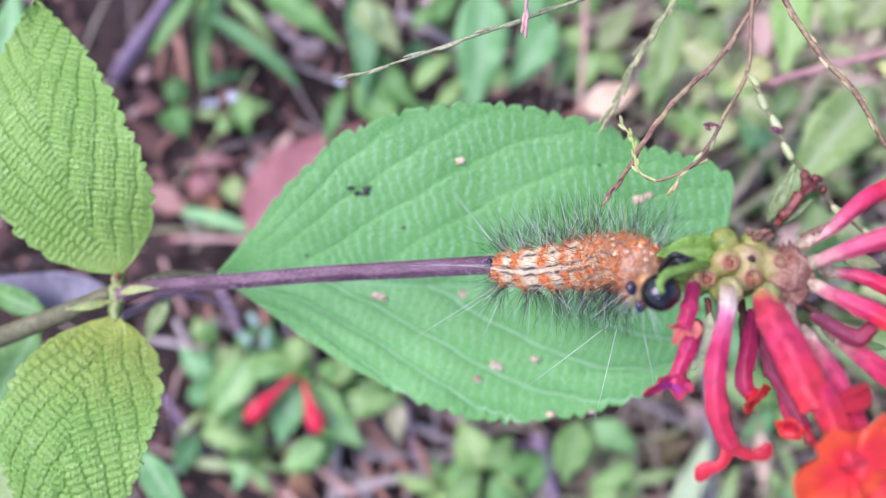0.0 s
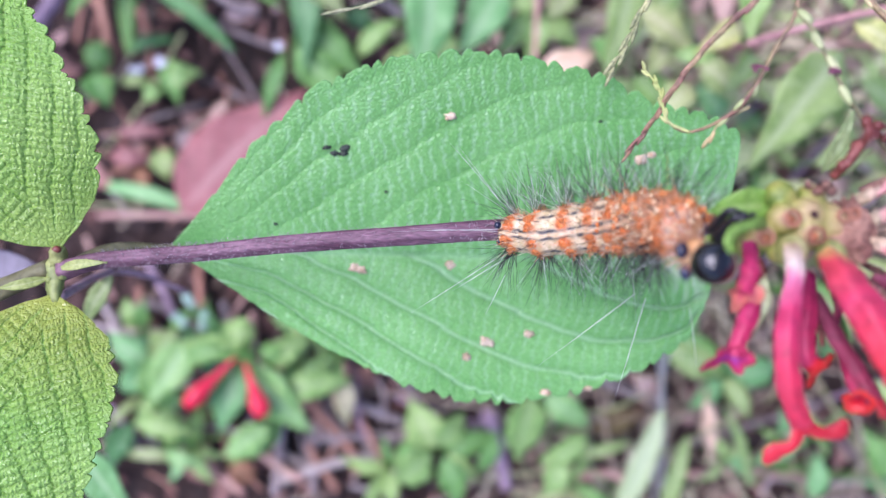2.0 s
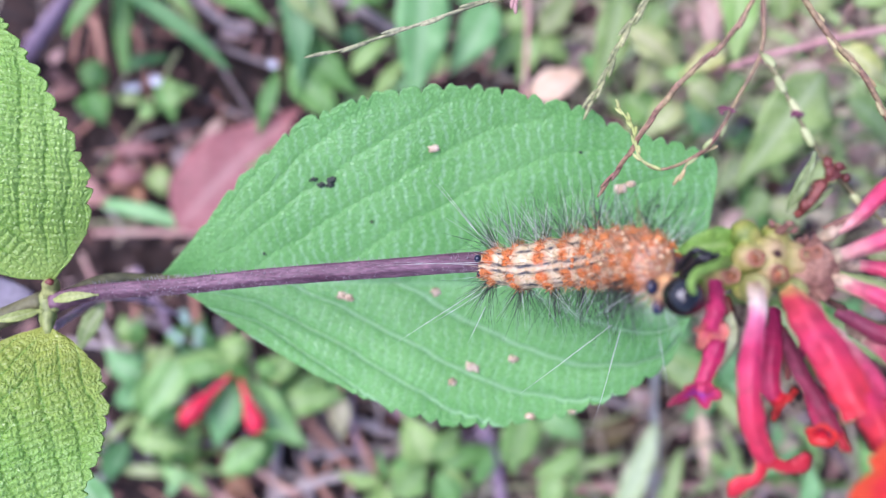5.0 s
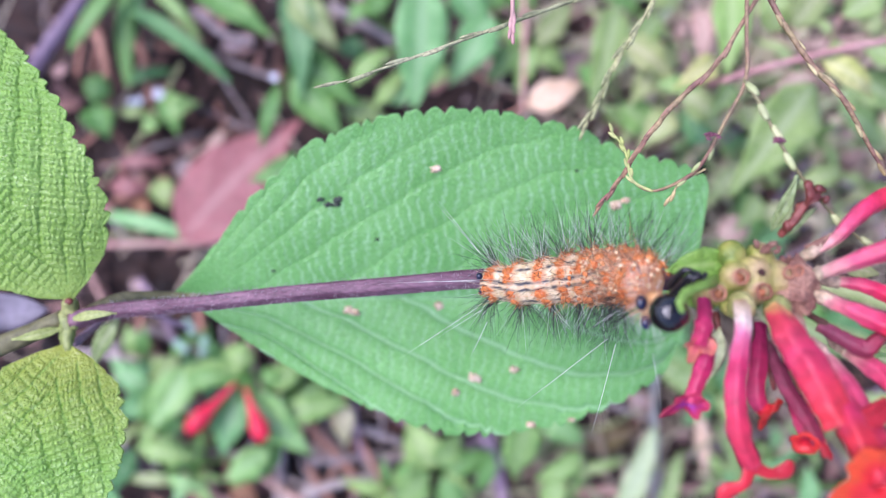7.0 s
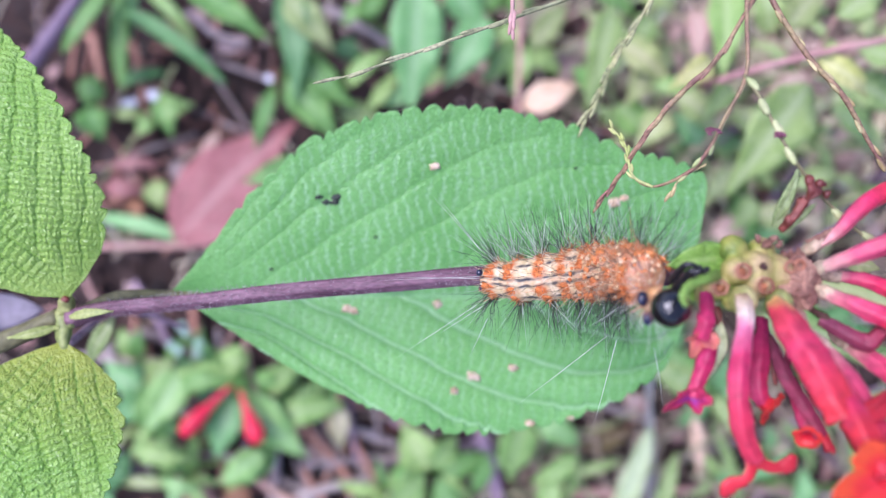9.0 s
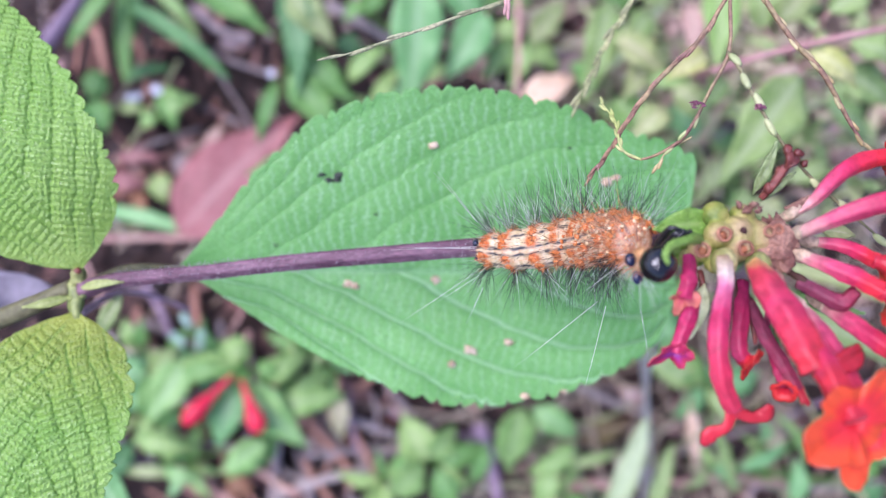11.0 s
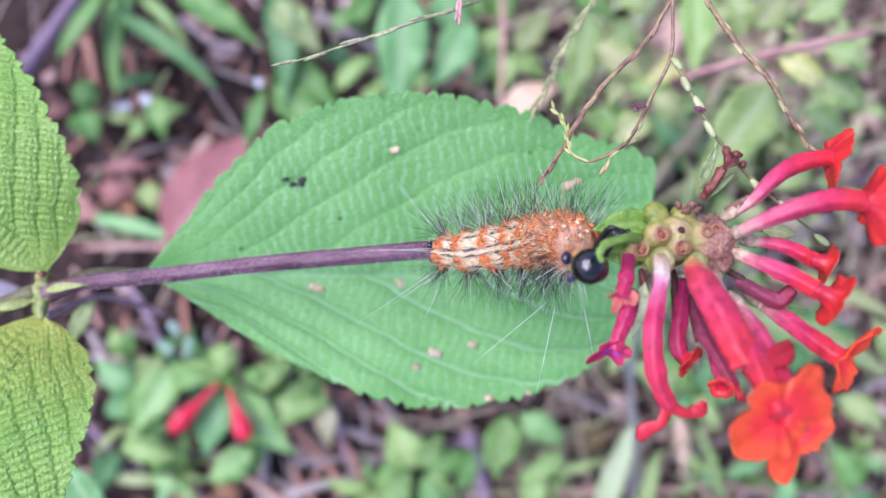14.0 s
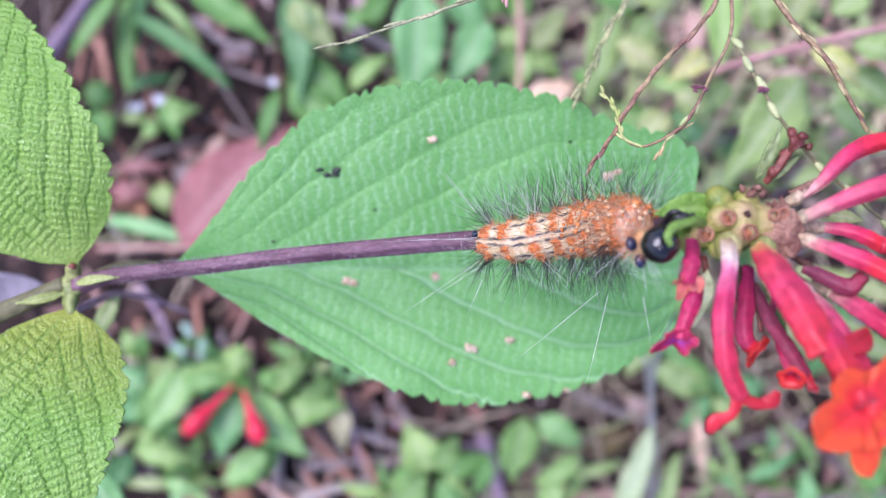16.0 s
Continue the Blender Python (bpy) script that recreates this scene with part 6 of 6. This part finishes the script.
    # red-budded plant
    bud_weed = weed((-66.7, -45.7, 52.0), "low green weed with two red flower buds", [((-113.8, -51.0, 36.0), (-135.2, -38.0, 34.0), 13, L, M_TEAL), ((-113.7, -53.7, 36.0), (-129.6, -65.3, 32.0), 14, L, M_TEAL), ((-111.1, -50.7, 38.0), (-103.1, -34.6, 36.0), 12, L, M_GREY), ((-112.6, -48.1, 38.0), (-106.0, -74.2, 34.0), 18, L, M_WEED),
         ((-102.7, -50.4, 40.0), (-71.3, -43.3, 46.0), 10, L, M_WEED), ((-65.3, -36.0, 44.0), (-80.8, -32.5, 40.0), 16, O, M_LIME), ((-70.9, -51.8, 46.0), (-79.1, -83.5, 40.0), 18, O, M_TEAL), ((-69.0, -50.8, 46.0), (-35.6, -81.4, 42.0), 22, O, M_SOFT), ((-53.7, -63.1, 44.0), (-18.8, -56.0, 42.0), 14, L, M_LIME), ((-57.2, -78.9, 42.0), (-77.6, -94.7, 40.0), 15, O, M_SOFT), ((-96.0, -39.9, 42.0), (-112.9, -71.1, 42.0), 19, O, M_SOFT), ((-119.3, -78.1, 40.0), (-91.5, -83.7, 40.0), 10, L, M_LIME), ((-67.9, -41.3, 44.0), (-105.1, -43.3, 40.0), 11, O, M_LIME), ((-90.0, -36.0, 24.0), (-68.7, -38.7, 28.0), 10, O, M_WEED), ((-105.5, -93.9, 36.0), (-87.6, -99.1, 36.0), 8, L, M_SOFT), ((-58.0, -50.0, 44.0), (-40.0, -36.0, 42.0), 13, L, M_LIME)])
    weed((-98.1, -92.3, 20.0), "low green weed with small leaves on soil", [((-51.9, -79.3, 34.0), (-76.8, -100.2, 30.0), 14, O, M_WEED), ((-109.7, -85.3, 24.0), (-98.6, -89.1, 24.0), 10, O, M_LIME), ((-129.5, -97.9, 20.0), (-96.4, -98.4, 20.0), 6, G, M_PALE), ((-112.9, -76.8, 28.0), (-97.0, -82.6, 26.0), 10, L, M_LIME), ((-61.0, -41.2, 45.0), (-49.1, -49.4, 42.0), 10, O, M_WEED), ((-127.4, -84.0, 20.0), (-135.9, -106.2, 20.0), 14, O, M_DEEP)])
    for b, t in (((-71.0, -45.8, 56.0), (-91.4, -67.7, 58.0)), ((-66.9, -47.8, 56.0), (-57.0, -71.5, 58.0))):
        c = curve([b, t], 5)
        part("red_bud", sweep(c, [0.8, 1.1, 1.6, 2.2, 3.2, 4.3, 4.4, 2.6], 28, 14, 0.02), M_BUD, bud_weed, "scarlet tubular flower bud")
    mint = weed((-100.8, -27.4, 20.0), "tiny weed with pale mint buds", [((-98.3, -26.7, 30.0), (-107.8, -38.1, 28.0), 8, L, M_WEED), ((-95.5, -26.7, 30.0), (-83.2, -37.8, 28.0), 9, L, M_DEEP)])
    for p in ((-99.7, -20.5, 34.0), (-97.4, -23.7, 34.0), (-104.1, -29.9, 34.0), (-100.8, -32.5, 34.0), (-91.2, -28.5, 34.0), (-91.5, -34.0, 34.0)):
        part("mint_bud", lump(p, (2.2, 2.5, 1.6), 6, 9, 0.08), M_MINT, mint, "pale mint flower bud")
        part("bud_stalk", sweep([(-100.8, -27.4, 20.0), p], [0.4, 0.4], 5, 6), M_WEED, mint)
    for p, r in (((-121.4, 95.4, 24.0), 2.7), ((-59.3, 99.0, 52.0), 2.0), ((-54.3, 136.7, 52.0), 1.8), ((-133.0, 92.9, 18.0), 2.1), ((-136.9, 92.1, 18.0), 1.8)):
        p = np.array(p)
        fl = thing("white_flower", p, "tiny white flower in the weeds", "flower", "tiny white flowers")
        for a in np.linspace(0, 2 * np.pi, 6)[:-1]:
            part("petal", petal(p, p + (math.cos(a) * r, math.sin(a) * r, 0.6), r * 1.1), M_WHITE, fl, thick=0.2)
        part("stem", sweep([(p[0], p[1], -4), (p[0] + 1, p[1], p[2] * 0.5), p], [0.5, 0.5, 0.4], 8, 6), M_WEED, fl)
    # weeds along the near side
    weed((25.6, -93.2, 20.0), "green weed with pointed leaves", [((22.6, -86.6, 42.0), (9.0, -64.7, 36.0), 20, O, M_LIME), ((23.9, -85.3, 42.0), (35.5, -70.0, 36.0), 15, O, M_LIME), ((26.9, -87.1, 40.0), (51.1, -79.8, 35.0), 12, L, M_WEED), ((20.0, -89.8, 40.0), (4.0, -106.1, 35.0), 17, L, M_LIME), ((27.0, -91.1, 40.0), (34.9, -115.7, 35.0), 14, L, M_WEED), ((29.7, -89.8, 40.0), (44.5, -103.3, 35.0), 8, L, M_LIME), ((18.7, -87.6, 38.0), (3.6, -91.3, 34.0), 12, L, M_WEED)])
    weed((74.1, -78.8, 30.0), "lime green weed with rounded leaves", [((67.7, -60.4, 47.0), (61.7, -92.8, 42.0), 20, O, M_LIME), ((62.2, -63.1, 47.0), (55.1, -87.4, 42.0), 11, O, M_SOFT), ((73.2, -60.3, 47.0), (97.2, -76.1, 42.0), 15, O, M_SOFT), ((94.5, -77.8, 47.0), (72.0, -92.7, 42.0), 11, L, M_LIME), ((82.1, -90.1, 47.0), (75.1, -109.1, 42.0), 13, O, M_LIME), ((50.1, -78.2, 47.0), (42.8, -98.4, 42.0), 9, L, M_WEED)])
    weed((125.4, -120.4, 20.0), "pale broad grass blades on soil", [((102.0, -102.1, 80.0), (114.5, -56.6, 92.0), 11, G, M_BLADE), ((124.5, -107.7, 70.0), (133.8, -71.5, 72.0), 8, G, M_GREY), ((95.5, -91.9, 30.0), (121.9, -84.7, 30.0), 6, G, M_GREY)])
    weed((200.4, -97.6, 20.0), "bluish green low weed with long stems", [((170.7, -85.9, 60.0), (196.2, -71.7, 60.0), 7, L, M_TEAL), ((198.8, -101.8, 60.0), (200.4, -80.3, 60.0), 10, L, M_TEAL), ((173.9, -99.1, 50.0), (155.2, -59.3, 60.0), 5, G, M_GREY), ((211.8, -85.0, 50.0), (189.2, -58.8, 60.0), 5, G, M_LIME),
         ((244.1, -93.1, 50.0), (229.6, -70.9, 50.0), 16, O, M_WEED), ((235.9, -48.3, 50.0), (259.5, -64.9, 50.0), 14, O, M_GREY), ((259.8, -101.1, 40.0), (235.5, -98.4, 40.0), 14, O, M_DEEP), ((259.0, -30.1, 60.0), (247.7, -8.0, 60.0), 14, O, M_GREY)])
    weed((166.6, -4.4, 60.0), "long yellow-green grass blades behind flower", [((111.0, -7.0, 200.0), (163.9, -25.3, 190.0), 8, G, M_PALE), ((107.6, -5.4, 200.0), (130.6, -22.4, 190.0), 6, G, M_PALE), ((125.3, 5.7, 190.0), (173.3, -7.5, 180.0), 6, G, M_PALE)])
    filler(120, 240, -60, 100, 45, (M_GREY, M_DEEP, M_WEED, M_TEAL), "low green leafy weed in straw", 5, 6)
    for _ in range(30):
        p = np.array((rng.uniform(70, 250), rng.uniform(-130, 140), -4.0))
        a, l = rng.uniform(0.2, 1.3) if rng.uniform() < 0.7 else rng.uniform(0, 6.28), rng.uniform(30, 90)
        q = p + np.array((math.cos(a) * l, math.sin(a) * l, rng.uniform(5, 110)))
        twig([p, (p + q) / 2 + rng.normal(0, 3, 3), q], rng.uniform(0.7, 1.6), (M_PINKSTEM, M_TWIG, M_MAUVE, M_STRAWSTRAND)[rng.integers(0, 4)], "thin dry stem among pale weeds")
    for p in ([(-123.3, -38.9, 22.0), (-91.8, -42.3, 26.0), (-45.1, -50.9, 30.0), (-98.4, -96.9, 18.0), (-38.2, -36.7, 26.0), (-25.4, -47.0, 26.0), (-120.6, -68.3, 22.0)]):
        sprig(p, (M_LIME, M_WEED, M_GREY, M_TEAL), "small soft green weed among litter", 5, 0.85)
    for _ in range(18):
        p = np.array((rng.uniform(-175, -55), rng.uniform(15, 130), rng.uniform(0, 9)))
        a, l = rng.normal(1.4, 0.8), rng.uniform(12, 34)
        d = np.array((math.cos(a), math.sin(a), rng.uniform(-0.05, 0.15)))
        twig([p, p + d * l * 0.5 + rng.normal(0, 1.2, 3), p + d * l], rng.uniform(0.7, 2.0), (M_REDTWIG, M_RUSTSTICK, M_RUSTSTICK)[rng.integers(0, 3)], "reddish brown stick on dark soil")
    # brittle stems and bark strewn round the budding weed
    for _ in range(75):
        x, y, a = rng.uniform(-150, 30), rng.uniform(-125, -12), rng.normal(2.2, 0.9)
        l, z = rng.uniform(14, 48), rng.uniform(2, 14)
        d = np.array((math.cos(a), math.sin(a), rng.uniform(-0.08, 0.12)))
        p = np.array((x, y, z))
        twig([p, p + d * l * 0.5 + rng.normal(0, 1.5, 3), p + d * l], rng.uniform(0.8, 2.3), (M_PINKSTEM, M_TWIG, M_REDTWIG, M_MAUVE, M_TANTWIG)[rng.integers(0, 5)], "short brittle stem among litter")
    for p in ([(1.1, -102.2, 24.0), (94.7, -108.3, 22.0)]):
        sprig(p, (M_LIME, M_PALE, M_WEED), "small yellow-green weed among litter", 6, 0.9)
    for p in ([(107.3, 126.7, 60.0), (128.9, 118.8, 70.0), (141.6, 72.4, 60.0), (160.6, 113.8, 90.0), (171.1, 78.1, 90.0), (189.6, 71.1, 90.0), (224.2, 54.5, 70.0), (172.9, 120.0, 110.0), (196.4, 105.6, 120.0), (155.8, 53.6, 60.0), (186.3, 72.0, 120.0), (132.9, 94.3, 60.0), (103.5, 72.8, 90.0), (140.5, 118.3, 110.0), (162.2, 92.1, 120.0), (175.7, 62.6, 60.0), (207.0, 37.6, 70.0), (220.7, 87.9, 90.0)]):
        sprig(p, (M_PALE, M_GREY, M_STRAWLEAF, M_TANPINK, M_STRAWLEAF, M_PALE), "pale yellowish small weed in straw", 6, 0.7)
    for p in ([(171.1, -92.7, 30.0), (198.6, -80.8, 30.0), (254.0, -78.2, 40.0)]):
        sprig(p, (M_GREY, M_TEAL, M_STRAWLEAF, M_LIME), "pale small weed in straw", 6, 0.7)
    for _ in range(34):
        p = np.array((rng.uniform(95, 260), rng.uniform(20, 150), rng.uniform(20, 110)))
        a, l = rng.uniform(-0.3, 1.2), rng.uniform(35, 85)
        q = p + np.array((math.cos(a) * l, math.sin(a) * l, rng.uniform(-12, 20)))
        blade = thing("dry_grass_shoot", p, "narrow dry straw-coloured grass shoot among weeds", "grass", "dry grass shoots")
        part("blade", simple_leaf(p, q, rng.uniform(1.8, 4.0), "grass", 5, n=14, m=5), (M_STRAWLEAF, M_BLADE, M_PALE, M_TANPINK)[rng.integers(0, 4)], blade, thick=0.2)
        part("sheath", sweep([(p[0] - 6, p[1] - 4, -4.0), (p[0] - 3, p[1] - 2, p[2] * 0.6), tuple(p)], [0.9, 0.8, 0.6], 8, 6), M_STRAWSTRAND, blade)
    dry_grass()
    # twigs
    twig([(-198.7, 108.5, -4.0), (-170.4, 100.4, 50.0), (-155.9, 114.6, 60.0), (-139.7, 135.5, 66.0)], 4.0, M_DARKMAUVE, "thick mauve weed stem over soil")
    twig([(-145.6, 17.6, 28.0), (-116.5, 18.9, 30.0), (-86.4, 19.4, 30.0)], 1.6, M_PINKSTEM, "pinkish fallen stem on soil")
    twig([(-55.6, -83.0, 12.0), (-55.7, -97.3, 10.0), (-56.9, -120.9, 8.0)], 3.0, M_TWIG, "grey weathered stick on soil")
    twig([(-54.0, -113.1, 10.0), (-22.3, -101.9, 12.0), (12.9, -98.5, 10.0)], 2.6, M_TANTWIG, "pale brown stick on soil")
    twig([(-37.0, 148.5, 18.0), (-20.4, 139.3, 18.0), (-2.2, 129.6, 18.0)], 3.0, M_TWIG, "grey weathered stick on soil")
    twig([(-19.8, -72.3, 10.0), (-5.4, -77.2, 10.0), (6.6, -81.8, 10.0)], 2.6, M_TWIG, "grey weathered stick on soil")
    twig([(-12.3, -97.0, 8.0), (0.9, -91.7, 8.0), (11.2, -87.2, 8.0)], 2.6, M_TWIG, "grey weathered stick on soil")
    twig([(-39.4, -72.5, 10.0), (-28.7, -85.6, 10.0), (-15.1, -101.5, 10.0)], 2.6, M_REDTWIG, "reddish dry stick on soil")
    twig([(-41.6, -94.3, 10.0), (-33.9, -105.9, 10.0), (-24.8, -117.5, 10.0)], 2.2, M_REDTWIG, "reddish dry stick on soil")
    twig([(146.8, -127.8, -4.0), (128.2, -76.2, 50.0), (114.6, -43.6, 90.0), (95.7, -21.6, 150.0), (77.1, -7.5, 210.0)], 1.0, M_PALESTEM, "thin pale stem among weeds")
    twig([(152.0, -127.8, -4.0), (134.5, -78.2, 40.0), (121.3, -46.2, 70.0), (105.3, -27.2, 110.0)], 1.3, M_PALESTEM, "thin pale stem among weeds")
    twig([(50.3, -74.0, 14.0), (56.6, -90.1, 14.0), (62.1, -113.4, 14.0)], 4.0, M_MAUVE, "mauve fallen stem on soil")
    twig([(99.5, -51.5, 12.0), (121.3, -60.9, 12.0), (143.1, -67.6, 12.0)], 2.0, M_TWIG, "brown fallen stick on soil")
    twig([(-141.5, 136.7, 12.0), (-131.6, 110.1, 12.0), (-129.3, 89.2, 12.0)], 2.0, M_REDTWIG, "reddish dry stick on soil")
    twig([(-157.0, 129.9, 12.0), (-152.3, 109.1, 12.0), (-150.1, 88.3, 12.0)], 2.4, M_REDTWIG, "reddish dry stick on soil")
    twig([(-145.6, 41.1, 12.0), (-133.1, 45.9, 12.0), (-129.3, 56.4, 12.0)], 1.8, M_REDTWIG, "reddish dry stick on soil")
    twig([(155.9, -105.0, 12.0), (184.2, -102.0, 12.0), (222.4, -104.3, 12.0)], 2.0, M_PINKSTEM, "pinkish fallen stem on soil")
    twig([(68.1, 186.4, -4.0), (55.6, 138.1, 80.0), (53.9, 106.8, 95.0), (53.4, 75.8, 95.0)], 1.4, M_PINKSTEM, "thin pinkish stem among weeds")
    twig([(231.7, 61.9, 40.0), (244.0, 50.4, 40.0), (256.2, 30.1, 40.0)], 2.0, M_TWIG, "grey weathered stick on soil")
    twig([(-4.8, -101.5, 10.0), (4.1, -100.0, 10.0), (4.5, -114.6, 10.0)], 2.0, M_TANTWIG, "pale brown stick on soil")
    twig([(-140.0, -34.5, 10.0), (-126.2, -25.6, 10.0), (-114.7, -28.3, 10.0)], 2.4, M_TWIG, "grey weathered stick on soil")
    twig([(-130.1, -17.0, 8.0), (-130.9, -31.6, 8.0), (-125.9, -46.1, 8.0)], 1.8, M_REDTWIG, "reddish dry stick on soil")
    twig([(97.2, -108.1, 12.0), (115.6, -105.1, 12.0), (134.1, -111.0, 12.0)], 2.6, M_PINKSTEM, "pinkish fallen stem on soil")
    twig([(-110.5, 145.2, 10.0), (-95.3, 133.7, 10.0), (-77.3, 128.5, 10.0)], 2.0, M_TWIG, "grey weathered stick on soil")
    for _ in range(60):
        x, y, a, l = rng.uniform(-300, 300), rng.uniform(-220, 220), rng.uniform(0, 6.28), rng.uniform(15, 60)
        d = np.array((math.cos(a), math.sin(a), rng.uniform(-0.05, 0.12)))
        p = np.array((x, y, rng.uniform(0, 5)))
        twig([p, p + d * l * 0.5 + rng.normal(0, 1.2, 3), p + d * l], rng.uniform(0.6, 1.8), (M_TWIG, M_REDTWIG, M_TWIG)[rng.integers(0, 3)], "thin dry twig on soil")


undergrowth()


# ---- what moves: the feeding head, the collar and the foremost segments ----
def motions():
    offset = {0: (0.6, 0.2, 14), 0.3: (0.0, -1.3, -8), 0.6: (-0.15, -0.7, -20), 0.9: (0.0, -0.3, -14), 1.2: (0.05, -0.45, -10), 1.5: (0.1, -0.7, -6), 1.8: (0.05, -0.5, -5), 2.1: (0.1, -0.55, -4),
              2.5: (-0.1, -0.4, -4), 2.8: (0.1, -0.55, -3), 3.2: (0.42, -0.55, -1), 3.6: (0.4, -0.1, 1), 3.9: (0.5, -0.05, 3), 4.2: (0.6, 0.1, 3), 6.3: (0.25, -0.1, -2), 6.6: (0.3, 0.15, -3),
              6.9: (0.15, 0.25, -4), 7.2: (-0.05, 0.25, -2), 7.6: (0.1, 0.25, 0), 8.1: (0.08, 0.4, 0), 8.5: (-0.05, 0.2, -2), 9.0: (-0.1, 0.08, 0), 9.2: (-0.25, 0.05, 1), 11.3: (0.2, 0.45, 9),
              11.6: (0.1, 0.85, 8), 11.9: (0.6, 1.0, 2), 12.2: (0.45, 0.9, -7), 12.5: (-0.3, 0.35, -18), 12.8: (-0.5, 0.45, -17), 13.1: (-0.5, 0.3, -15), 13.4: (-0.55, 0.35, -11), 13.7: (-0.45, 0.15, -8),
              14: (-0.3, 0.05, -4), 14.4: (-0.15, -0.1, 0), 14.8: (-0.2, 0.0, 5), 15.2: (-0.05, 0.12, 10), 15.6: (0.0, 0.2, 14), 16: (0.05, 0.5, 16)}
    for ob, share in ((face, 1.0), (collar, 0.7), (front_segments[1], 0.45), (front_segments[0], 0.2)):
        home = np.array(ob.location)
        walk(ob, [(t, pose(*(home + np.array((dx, dy, 0)) * MM * share), 0, 0, turn * share)) for t, (dx, dy, turn) in offset.items()])


motions()
